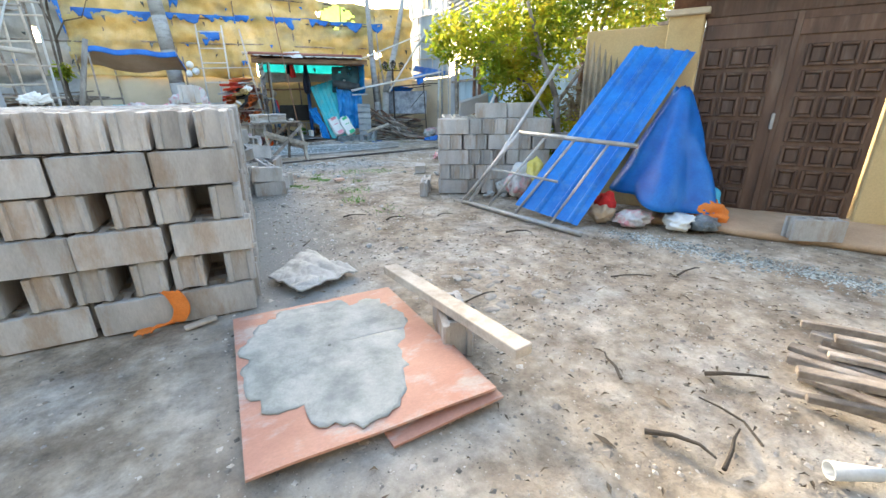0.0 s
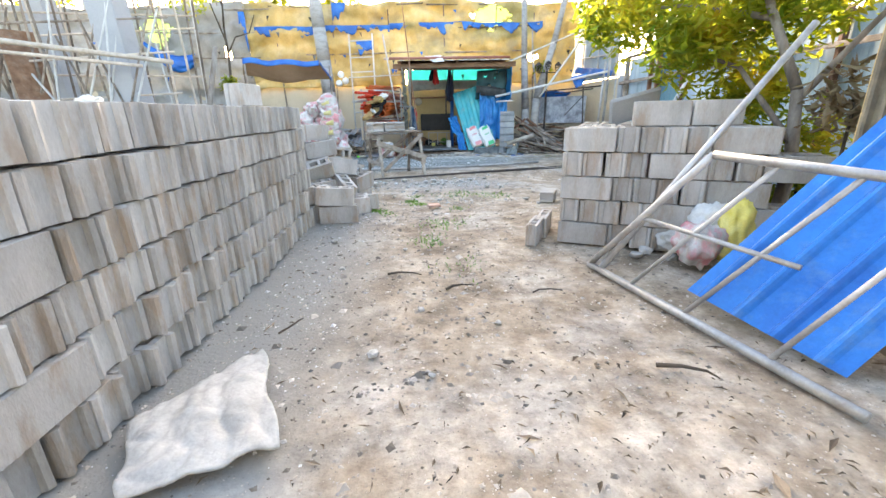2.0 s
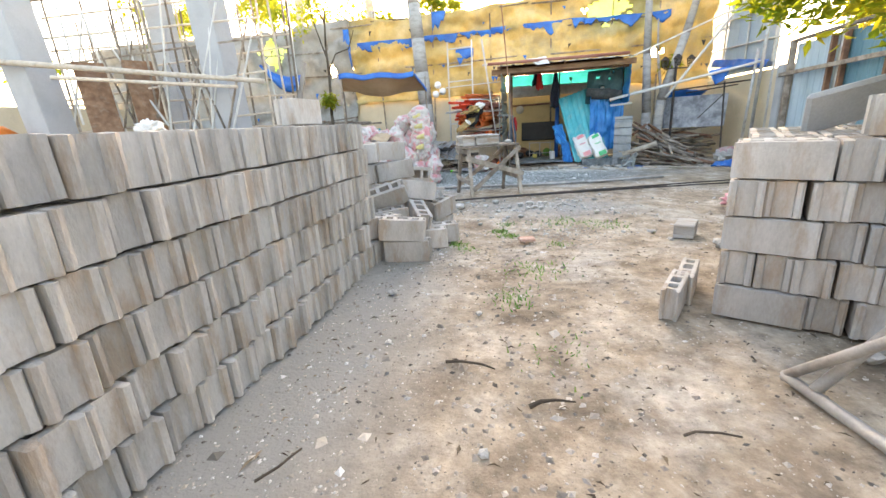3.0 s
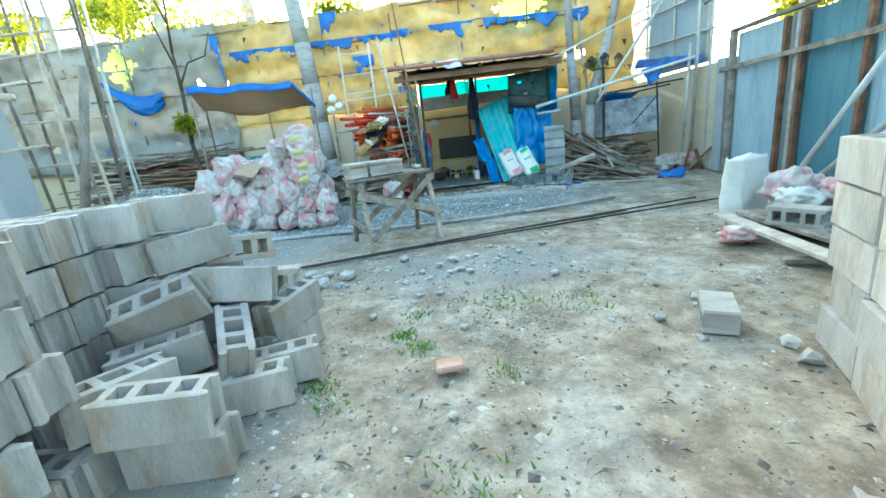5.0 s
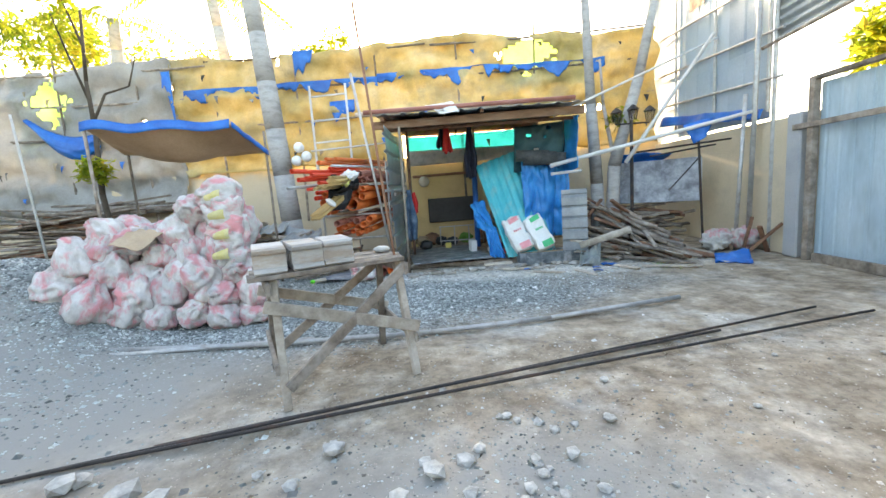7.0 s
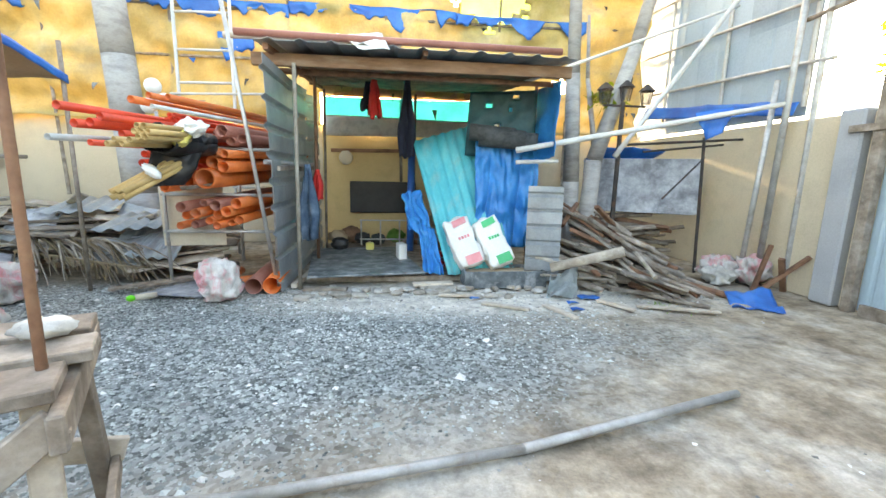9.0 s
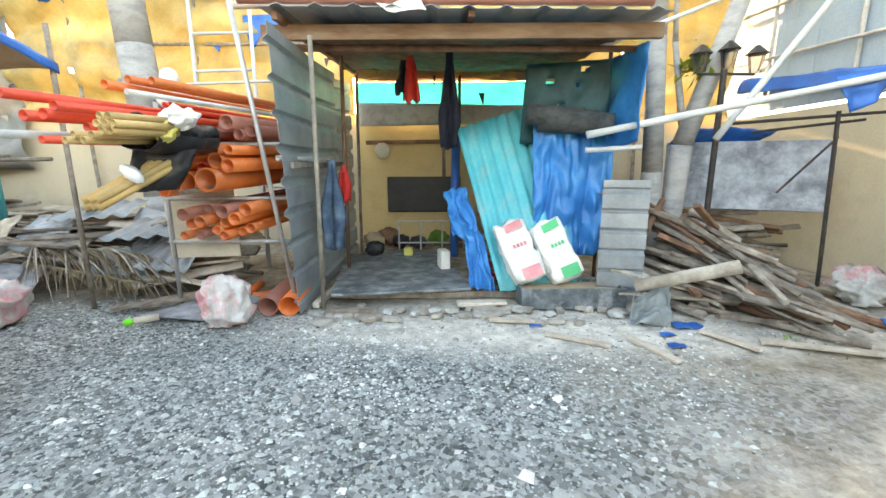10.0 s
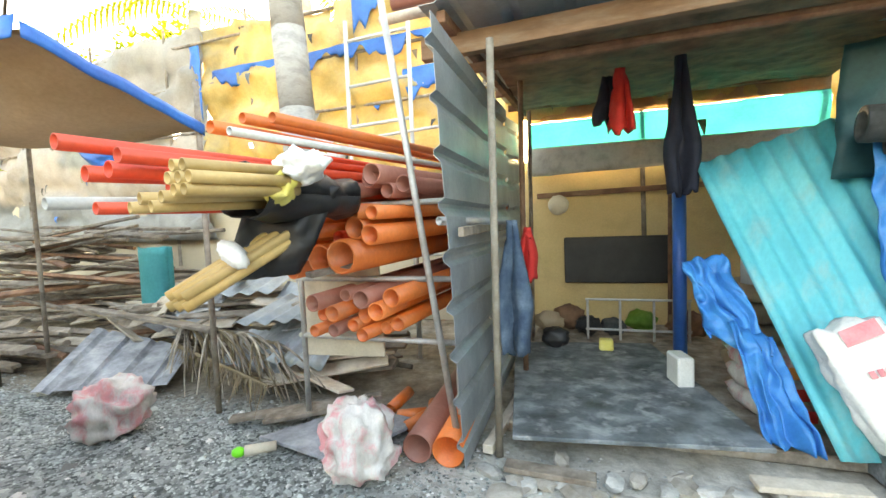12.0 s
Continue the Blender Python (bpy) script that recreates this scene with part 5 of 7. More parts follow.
    part("sill", plank((0.78, 13.8, 0.05), (0.9, 14.9, 0.06), 0.06, 0.05), M_WOODL, t)
    part("floor_slab", box((2.8, 2.75, 0.07), pose(2.2, 15.5, 0.035), 0.01), M_WOOD, t)
    part("wall_box", box((1.15, 0.06, 0.55), pose(1.68, 16.87, 0.83), 0.01), M_BLACK, t, "flat black screen board")
    return t


shed()
# roof-top clutter
for a, b, r, m_ in (((0.35, 13.74, 2.53), (3.55, 13.72, 2.52), 0.035, M_PVCB), ((0.2, 13.9, 2.54), (1.9, 13.84, 2.54), 0.03, M_WOODL)):
    solid("roof_pipe", rod(a, b, r, seg=10), m_, Matrix(), "faded pipe lying along the shed roof edge", "pipe", "roof pipes", smooth=True)
solid("paper_sheet", surface(rumpled((1.28, 13.8, 2.59), (1.72, 13.76, 2.59), (1.8, 13.64, 2.42), (1.5, 13.66, 2.43), 0.03, 4), 10, 8, 0.004), M_WHITE, Matrix(), "white board offcut hanging over the shed roof edge", "board", smooth=True)


def garment(name, x, y, z0, z1, w, m_, label, seed, legs=False):
    def f(u, v):
        z = z1 + (z0 - z1) * v
        ww = w * (0.22 + 0.78 * min(1, v * 1.6)) * (1 - 0.12 * v) * (1 + 0.15 * math.sin(v * 7 + seed))
        return Vector((x + (u - 0.5) * ww, y + 0.06 * math.sin(u * 9 + seed) * v + 0.04 * nz(u * 4, v * 4, seed), z + 0.08 * nz(u * 4, seed) * v))
    solid(name, surface(f, 16, 18, 0.03), m_, Matrix(), label, "clothing", "hanging clothes", smooth=True)


garment("hanging_shirt", 1.6, 15.0, 1.96, 2.42, 0.17, M_RED, "red shirt hanging from the shed beam", 1)
garment("hanging_shirt", 1.52, 15.16, 2.06, 2.42, 0.2, M_NAVY, "dark blue shirt hanging from the shed beam", 2)
garment("hanging_trousers", 2.02, 15.1, 1.48, 2.5, 0.21, M_NAVY, "black trousers hanging from the shed beam", 3)
garment("hanging_jeans", 0.9, 14.15, 0.5, 1.33, 0.2, M_DENIM, "faded blue jeans hanging from a nail", 4)
garment("hanging_shirt", 0.97, 14.35, 0.95, 1.28, 0.1, M_RED, "red and white shirt hanging on the shed post", 5)
solid("steel_tube", rod((0.58, 13.7, 1.34), (0.86, 14.2, 1.33), 0.025, seg=10, hollow=0.004), M_STEEL, Matrix(), "short steel tube stuck through the shed side", "pipe", smooth=True)
# teal sheet, blue tarp, netting
solid("roofing_sheet", surface(ribbed((2.47, 14.02, 0.1), (3.3, 14.12, 0.12), (2.94, 15.02, 1.93), (2.1, 15.08, 1.68), 7, 0.014, "wave"), 70, 6, 0.003), M_TEAL, Matrix(), "faded teal corrugated sheet leaning in the shed", "roofing sheet", smooth=True)


def curtain(u, v):
    x = 2.85 + 0.8 * u
    w = abs(math.sin(u * 9.5 + 1.6 * nz(u * 2, v * 1.5) + v)) ** 0.6
    return Vector((x, 14.56 - 0.1 * w * (0.3 + v) + 0.07 * nz(u * 6, v * 7) - 0.1 * v + 0.05 * abs(nz(u * 9, v * 3, 4)), 1.68 - 1.28 * v + 0.06 * math.sin(u * 8) + 0.05 * nz(u * 7, 3) * v))


solid("blue_tarp", surface(curtain, 70, 30, 0.006), M_TARPC, Matrix(), "bright blue tarpaulin hanging in folds beside the teal sheet", "tarpaulin", smooth=True)
solid("green_tarp", surface(rumpled((2.75, 14.75, 1.5), (3.62, 14.6, 1.5), (3.6, 14.55, 2.3), (2.8, 14.75, 2.28), 0.08, 3, 8), 20, 16, 0.006, holes=torn([(0.3, 0.8, 0.05, 0.06), (0.6, 0.7, 0.04, 0.07), (0.45, 0.45, 0.05, 0.04), (0.7, 0.9, 0.06, 0.05)])), mat("green_black_tarp", [(0.01, 0.05, 0.06), (0.02, 0.09, 0.1)], 4, 0.5, 0.2, 40, trans=0.1), Matrix(), "dark holed green tarpaulin hung in the shed corner", "tarpaulin", smooth=True)
net = thing("netting_roll", pose(3.1, 14.42, 1.68, 0, 0, -8), "rolled dark mesh netting on top of the blue tarpaulin", "netting")
for k, (x, z, r) in enumerate(((0, 0.05, 0.1), (0.12, 0.0, 0.12), (0.27, -0.02, 0.11))):
    part("roll", rod((x - 0.35, 0.03 * k, z + 0.04), (x + 0.2, -0.02 * k, z), r, r * 0.95, 14, hollow=0.03), M_MESH, net, smooth=True)
def drape(a, b, c, d, label, seed, amp=0.07):
    """Slack sheet with sharp hanging folds."""
    q = quad(a, b, c, d)
    def f(u, v):
        fold = abs(math.sin(u * 9 + 3 * nz(u * 2, v * 2, seed) + seed)) ** 0.7
        return q(u, v) + Vector((0.03 * nz(u * 4, v * 5, seed), -amp * fold * (0.35 + 0.65 * v) - amp * 0.9 * abs(nz(u * 3 + seed, v * 4)), 0.05 * nz(u * 4, seed, v * 3)))
    solid("blue_tarp", surface(f, 34, 26, 0.006), M_TARPC, Matrix(), label, "tarpaulin", smooth=True)


drape((1.95, 14.8, 1.0), (2.18, 14.8, 1.06), (2.34, 14.45, 0.5), (2.04, 14.55, 0.56), "crumpled blue tarpaulin bunched over the stacked bags", 2, 0.09)
drape((2.13, 14.5, 0.66), (2.34, 14.45, 0.6), (2.42, 14.1, 0.1), (2.2, 14.16, 0.12), "crumpled blue tarpaulin slumped against the bags", 5, 0.08)
for i in range(5):
    solid("cement_bag", blob((0.38, 0.62, 0.15), i + 3, 0.1, 2, 3, 0.55), M_CARD, pose(2.55, 15.25, 0.09 + 0.145 * i, 0, 0, 4 * math.sin(i * 2)), "brown paper cement bag stacked in the shed", "cement bag", "stacked bags", smooth=True)
for i in range(3):
    b = solid("cement_bag", blob((0.3, 0.5, 0.13), i + 9, 0.1, 2, 3, 0.55), M_SACK, pose(2.38, 14.62, 0.09 + 0.125 * i, 0, 0, 10), "red-printed paper bag stacked in the shed", "cement bag", "stacked bags", smooth=True)
    part("print", box((0.2, 0.004, 0.07), pose(0.02, -0.255, 0.065), 0.001), (M_RED, M_RED, M_ORANGE)[i], b, "red printed panel")
solid("blue_drainpipe", rod((2.1, 15.6, 0.1), (2.12, 15.7, 1.62), 0.055, seg=14), mat("blue_pipe", [(0.01, 0.08, 0.3), (0.02, 0.12, 0.4)], 4, 0.4, 0.05), Matrix(), "blue plastic pipe standing upright in the shed", "pipe", smooth=True)
solid("white_block", box((0.11, 0.2, 0.21), None, 0.012), M_SACKW, pose(1.95, 14.85, 0.235, 0, 0, 12), "white solid block standing on the dark floor panel", "block")
cr = thing("metal_rack", pose(1.75, 15.95, 0.1), "low rusty wire rack at the back of the shed", "rack")
for x in (-0.4, -0.1, 0.2, 0.5):
    part("bar", rod((x, 0, 0.02), (x, 0, 0.42), 0.012, seg=6), M_STEEL, cr)
for z in (0.12, 0.42):
    part("bar", rod((-0.42, 0, z), (0.52, 0, z), 0.012, seg=6), M_STEEL, cr)
for i, (x, y, s, m_, lab) in enumerate(((0.95, 16.3, 0.3, M_CARD, "dusty brown bundle"), (1.15, 16.45, 0.34, M_WOODR, "dark rag bundle"), (1.35, 16.2, 0.26, M_BLACK, "black rubber boot heap"), (2.3, 16.3, 0.36, M_WOODR, "brown cloth heap"), (1.6, 16.3, 0.24, M_MESH, "dark coil of hose"), (1.9, 16.5, 0.3, M_GRASS, "green cloth heap"), (1.05, 15.7, 0.26, M_BLACK, "black plastic tub"))):
    solid("floor_rag", blob((s, s * 0.8, s * 0.75), i * 2.2, 0.35, 2.5), m_, pose(x, y, 0.08), lab + " on the shed floor", "bundle", smooth=True)
solid("speaker_box", box((0.12, 0.1, 0.1), None, 0.012), M_YEL, pose(1.5, 15.6, 0.17), "small yellow and black plastic box on the shed floor", "box")
solid("paint_tin", rod((2.5, 15.05, 0.82), (2.5, 15.05, 1.06), 0.12, seg=20), M_WHITE, Matrix(), "white lidded paint tin on the stacked bags", "tin", smooth=True)
solid("straw_hat", blob((0.24, 0.1, 0.24), 3, 0.1), M_CREAM, pose(1.05, 16.8, 1.38), "pale straw hat hanging on the shed wall", "hat", smooth=True)


def standing_bag(x, y, rz, accent, label):
    b = thing("cement_bag", pose(x, y, 0.2, 0, 0, rz) @ pose(0, 0, 0, -26, -19, 0), label, "cement bag", "leaning bags")
    part("body", crumple(blob((0.32, 0.15, 0.62), x * 3, 0.09, 2.2, 4, 0.78), x, 0.035, 8), M_SACKW, b, smooth=True)
    part("printed_band", surface(lambda u, v: Vector((-0.06 + 0.17 * u, -0.082 - 0.006 * math.sin(u * 3.1), 0.5 + 0.08 * v + 0.02 * u)), 6, 4, 0.004), accent, b, "coloured printed band")
    part("printed_band", surface(lambda u, v: Vector((-0.06 + 0.18 * u, -0.083, 0.03 + 0.11 * v)), 6, 4, 0.004), accent, b, "coloured printed band")
    for i in range(4):
        part("print_bar", box((0.026, 0.004, 0.035), pose(-0.04 + 0.036 * i, -0.092, 0.36), 0.001), accent, b)


standing_bag(2.76, 13.98, 6, M_PINK, "white cement bag with red print leaning on the teal sheet")
standing_bag(3.13, 14.02, 10, M_GREEN, "white cement bag with green print leaning on the teal sheet")
tr = thing("mortar_trough", pose(3.1, 13.97, 0), "low dark timber mortar trough before the shed", "trough")
for sy in (-0.19, 0.19):
    part("side", box((0.95, 0.025, 0.19), pose(0, sy, 0.1), 0.004), M_PANEL, tr)
for sx in (-0.46, 0.46):
    part("end", box((0.025, 0.35, 0.18), pose(sx, 0, 0.1), 0.004), M_PANEL, tr)
part("bottom", box((0.9, 0.35, 0.02), pose(0, 0, 0.02), 0.002), M_PANEL, tr)
part("mortar", box((0.88, 0.34, 0.13), pose(0, 0, 0.095), 0.01), M_CARD, tr)


# ---- rack of drain pipes ----
def pipe_rack():
    t = thing("pipe_rack", pose(0, 0, 0), "steel rack stacked with orange and brown drain pipes", "pipe rack")
    d = Vector((0.1, 1.0, 0.03)).normalized()
    g = random.Random(14)

    def pipe(x, y, z, r, L, m_, dd=d, name="pipe"):
        dd = (dd + Vector((g.uniform(-0.03, 0.03), 0, g.uniform(-0.012, 0.012)))).normalized()
        p = Vector((x, y, z))
        part(name, rod(p, p + dd * L, r, seg=16, hollow=max(0.004, r * 0.14)), m_, t, smooth=True)
    # bottom tier
    for x, z, r, m_ in ((-0.2, 0.89, 0.047, M_PVCB), (-0.21, 0.8, 0.04, M_PVC), (-0.26, 0.7, 0.034, M_PVC), (-0.12, 0.71, 0.036, M_PVCB), (-0.07, 0.83, 0.045, M_PVC), (0.1, 0.91, 0.05, M_PVCB), (0.02, 0.75, 0.036, M_PVC), (0.1, 0.81, 0.043, M_PVC), (0.21, 0.85, 0.048, M_PVC), (0.11, 0.71, 0.036, M_PVC), (0.21, 0.73, 0.036, M_PVC), (0.29, 0.76, 0.04, M_PVC), (-0.02, 0.93, 0.035, M_PVCB), (0.31, 0.93, 0.05, M_PVC)):
        pipe(x, 13.72 + g.uniform(-0.1, 0.04), z, r * 1.1, 2.4, m_)
    # middle tier
    for x, z, r, m_ in ((-0.34, 1.22, 0.055, M_PVC), (-0.33, 1.08, 0.045, M_PVC), (-0.14, 1.15, 0.075, M_PVC), (0.09, 1.17, 0.085, M_PVC), (-0.21, 1.29, 0.04, M_PVC), (-0.34, 1.34, 0.04, M_PVC), (-0.2, 1.38, 0.034, M_PVC), (-0.1, 1.31, 0.036, M_PVC), (0.02, 1.41, 0.032, M_PVC), (0.1, 1.42, 0.03, M_PVC), (0.18, 1.4, 0.03, M_PVC), (0.14, 1.32, 0.055, M_PVC), (-0.02, 1.27, 0.035, M_PVCR), (-0.45, 1.3, 0.03, M_PVCR), (-0.43, 1.38, 0.028, M_PVCR), (0.24, 1.28, 0.05, M_PVC), (0.26, 1.4, 0.035, M_PVC)):
        pipe(x, 13.62 + g.uniform(-0.12, 0.06), z, r * 1.12, 2.5, m_)
    # upper tier
    for x, z, r, m_ in ((-0.27, 1.55, 0.055, M_PVCB), (-0.14, 1.53, 0.05, M_PVCB), (0.0, 1.54, 0.05, M_PVCB), (0.14, 1.6, 0.05, M_PVCB), (0.2, 1.62, 0.06, M_PVCB), (0.25, 1.53, 0.045, M_PVCB), (0.36, 1.56, 0.05, M_PVCB)):
        pipe(x, 13.68 + g.uniform(-0.05, 0.1), z, r, 2.5, m_)
    for k in range(7):
        a = k * 6.2832 / 6
        q = (0, 0) if k == 6 else (0.047 * math.cos(a), 0.047 * math.sin(a))
        pipe(-0.2 + q[0], 13.62, 1.7 + q[1], 0.022, 2.4, M_PVCR)
    # long pipes that stick far out on top
    for x, y, z, r, L, m_ in ((-0.42, 12.55, 1.66, 0.03, 3.4, M_PVCR), (-0.27, 12.62, 1.56, 0.032, 3.3, M_PVCR), (-0.36, 12.6, 1.55, 0.03, 3.2, M_PVCR), (-0.19, 12.6, 1.6, 0.028, 3.3, M_PVCR), (-0.15, 12.75, 1.5, 0.026, 2.8, M_PVCR), (-0.24, 12.55, 1.42, 0.022, 2.0, M_PVCR), (-0.2, 13.0, 1.78, 0.03, 3.0, M_PVC), (-0.12, 13.1, 1.83, 0.026, 2.8, M_PVC), (0.0, 13.15, 1.83, 0.026, 2.8, M_PVC), (-0.5, 12.55, 1.45, 0.024, 2.2, M_WHITEP), (0.0, 12.9, 1.72, 0.018, 3.0, M_WHITEP)):
        pipe(x, y, z, r, L, m_, Vector((0.16, 1.0, 0.03)))
    for k in range(7):
        a = k * 6.2832 / 6
        q = (0, 0) if k == 6 else (0.046 * math.cos(a), 0.046 * math.sin(a))
        pipe(0.05 + q[0], 12.62, 1.51 + q[1], 0.022, 0.46, M_PVCY, Vector((0.25, 1.0, 0.03)), "conduit")
    for k in range(4):
        pipe(-0.18 + 0.05 * k, 12.62, 1.42 + 0.03 * (k % 2), 0.022, 0.42, M_PVCY, Vector((0.3, 1.0, 0.05)), "conduit")
    for k in range(6):
        pipe(-0.33 + 0.045 * (k % 3), 12.85, 1.02 + 0.045 * (k // 3), 0.023, 0.55, M_PVCY, Vector((0.75, 0.75, 0.62)), "conduit")
    part("wrapping", surface(lambda u, v: Vector((0.0 + 0.16 * math.cos(v * 6.28) * (0.8 + 0.3 * nz(u * 5, v * 3)) + 0.1 * u, 12.95 + 0.55 * u, 1.48 + 0.11 * math.sin(v * 6.28) * (1 + 0.4 * nz(u * 4, v * 6, 2)))), 14, 18, 0.006), M_BLACK, t, "torn black plastic wrapping", smooth=True)
    part("wrapping", surface(rumpled((-0.06, 13.05, 1.5), (0.24, 13.3, 1.52), (0.06, 13.2, 1.12), (-0.2, 13.0, 1.1), 0.08, 5, 2), 14, 14, 0.006), M_BLACK, t, "torn black plastic wrapping", smooth=True)
    part("bag", crumple(blob((0.13, 0.14, 0.14), 3, 0.3, 2.2, 4), 3, 0.03, 12), M_YEL, t, "yellow plastic bag scrap", pose(0.13, 13.0, 1.42), True)
    part("bag", crumple(blob((0.22, 0.18, 0.14), 6, 0.3, 2.2, 4), 6, 0.03, 12), M_WHITE, t, "white plastic bag scrap", pose(0.2, 13.06, 1.5), True)
    part("bag", blob((0.16, 0.1, 0.08), 8, 0.3), M_WHITE, t, "blue-printed white plastic scrap", pose(-0.1, 12.95, 1.2, 0, 40, 0), True)
    # rack frame, ladder-like end and cream board
    for x in (-0.45, 0.62):
        for y in (13.9, 15.9):
            part("post", rod((x - 0.02, y, 0), (x - 0.02, y, 1.8), 0.018, seg=8), M_STEEL, t, smooth=True)
    for y in (13.9, 15.9):
        for z in (0.62, 1.0, 1.46):
            part("bearer", rod((-0.5, y, z), (0.66, y, z), 0.018, seg=8), M_STEEL, t, smooth=True)
    part("ladder_stile", rod((0.22, 13.7, 3.1), (0.62, 13.75, 0.15), 0.02, seg=8), M_STEEL, t, smooth=True)
    part("board", box((0.6, 0.02, 0.66), pose(-0.26, 14.02, 0.78, 3, 0, 6), 0.004), M_CREAM, t, "cream painted board")
    part("offcut", plank((-0.08, 13.45, 1.08), (0.15, 13.8, 1.12), 0.09, 0.03), M_WOOD, t)


pipe_rack()
lad = thing("scaffold_tower", pose(-0.55, 15.4, 0), "pale steel scaffold frame rising behind the pipes", "scaffold")
for x in (-0.38, 0.3):
    part("stile", rod((x, 0, 0), (x + 0.02, 0, 3.4), 0.022, seg=8), M_WHITEP, lad, smooth=True)
for z in (0.6, 1.2, 1.8, 2.35, 2.75, 3.2):
    part("rung", rod((-0.38, 0, z), (0.32, 0, z + 0.02), 0.017, seg=8), M_WHITEP, lad, smooth=True)
part("guard_rail", rod((-0.45, -0.05, 2.2), (1.1, -0.1, 2.25), 0.015, seg=8), M_WHITEP, lad, smooth=True)
for x, r in ((0.42, 0.085), (0.6, 0.09)):
    solid("drain_pipe", rod((x, 13.64, r + 0.01), (x - 0.04, 15.0, r + 0.03), r, seg=20, hollow=0.008), M_PVCB if x < 0.5 else M_PVC, Matrix(), "large orange drain pipe lying on the ground by the shed", "pipe", "large drain pipes", smooth=True)
for i, (x, y, rz) in enumerate(((0.2, 14.1, 20), (0.05, 14.25, 70), (0.32, 14.2, 110), (0.3, 14.0, 45), (-0.02, 14.05, 10))):
    solid("pipe_elbow", rod((-0.1, 0, 0.05), (0.1, 0, 0.06 + 0.05 * (i % 2)), 0.04, seg=14, hollow=0.005), M_PVC, pose(x, y, 0.0, 0, 0, rz), "short orange pipe fitting on the ground", "pipe fitting", "pipe fittings", smooth=True)
solid("plastic_bag", crumple(blob((0.36, 0.32, 0.4), 2, 0.24, 1.8, 4, 0.3), 2, 0.075, 8), M_SACK, pose(0.17, 13.45, 0.0, 0, 0, 20), "crumpled pink and white plastic sack on the ground", "plastic bag", smooth=True)
solid("plastic_bag", crumple(blob((0.42, 0.34, 0.34), 5, 0.24, 1.8, 4, 0.3), 5, 0.075, 8), M_SACK, pose(-1.68, 13.45, 0.0, 0, 0, 60), "crumpled printed plastic sack on the gravel", "plastic bag", smooth=True)
bt = thing("plastic_bottle", pose(-0.58, 13.44, 0.02, 0, 0, 30), "small bottle with a neon green cap end", "bottle")
part("body", rod((0.0, 0, 0.03), (0.17, 0.02, 0.03), 0.032, 0.028, 12), M_CREAM, bt, smooth=True)
part("cap", blob((0.075, 0.06, 0.06), 1, 0.1), M_NEON, bt, "neon green plastic end", pose(-0.035, 0, 0.0), True)
solid("board_offcut", surface(rumpled((-0.62, 13.6, 0.04), (-0.02, 13.5, 0.04), (0.3, 14.0, 0.06), (-0.2, 14.12, 0.06), 0.012, 3), 12, 12, 0.02), M_BOARD, Matrix(), "grey flat board lying on the gravel", "board")


# ---- timber heaps ----
def timber_heap(name, m, label, n, lx, ly, hz, ang, spread, seed, length=(0.8, 1.8), mats=None):
    t = thing(name, m, label, "wood pile")
    g = random.Random(seed)
    for i in range(n):
        f = i / n
        z = 0.03 + hz * f
        x, y = g.uniform(-lx, lx) * (1 - 0.55 * f), g.uniform(-ly, ly) * (1 - 0.5 * f)
        a = radians(ang + g.gauss(0, spread))
        L = g.uniform(*length) * 0.5
        tilt = g.uniform(-0.14, 0.14)
        dx, dy = math.cos(a) * L, math.sin(a) * L
        m_ = g.choice(mats or (M_WOOD, M_WOOD, M_WOOD, M_WOOD, M_BARK, M_WOODR))
        zz = (max(0.03, z - tilt), max(0.03, z + tilt))
        if g.random() < 0.2:
            part("pole", rod((x - dx, y - dy, zz[0]), (x + dx, y + dy, zz[1]), g.uniform(0.02, 0.04), seg=7), m_, t)
        else:
            part("plank", plank((x - dx, y - dy, zz[0]), (x + dx, y + dy, zz[1]), g.uniform(0.05, 0.13), g.uniform(0.02, 0.05), g.uniform(-40, 40)), m_, t)
    return t


def sliding_heap():
    t = thing("timber_heap", pose(3.95, 14.35, 0), "tangled sloping heap of weathered grey scrap timber", "wood pile")
    g = random.Random(33)
    ax, lat = Vector((0.74, -0.67, 0)), Vector((0.67, 0.74, 0))
    for i in range(120):
        f = 0.1 + 0.9 * (i / 120)
        s, w = g.uniform(0.1, 1.3), g.uniform(-0.5, 0.62) * (1 - 0.35 * f)
        H = max(0.05, (1.22 - 0.72 * s) * (1 - 0.8 * abs(w)))
        a = radians(g.gauss(0, 27))
        d = (ax * math.cos(a) + lat * math.sin(a)) * math.cos(0.5 * f) + Vector((0, 0, -math.sin(0.5 * f) * g.uniform(0.6, 1.3)))
        L = g.uniform(0.22, 0.66)
        c = ax * s + lat * w + Vector((0, 0, f * H))
        p, q = c - d * L, c + d * L
        p.z, q.z = max(0.03, p.z), max(0.03, q.z)
        m_ = g.choice((M_WOOD, M_WOOD, M_WOOD, M_WOODG, M_BARK, M_WOODR))
        if g.random() < 0.2:
            part("pole", rod(p, q, g.uniform(0.018, 0.035), seg=7), m_, t)
        else:
            part("plank", plank(p, q, g.uniform(0.05, 0.11), g.uniform(0.02, 0.045), g.uniform(-35, 35)), m_, t)


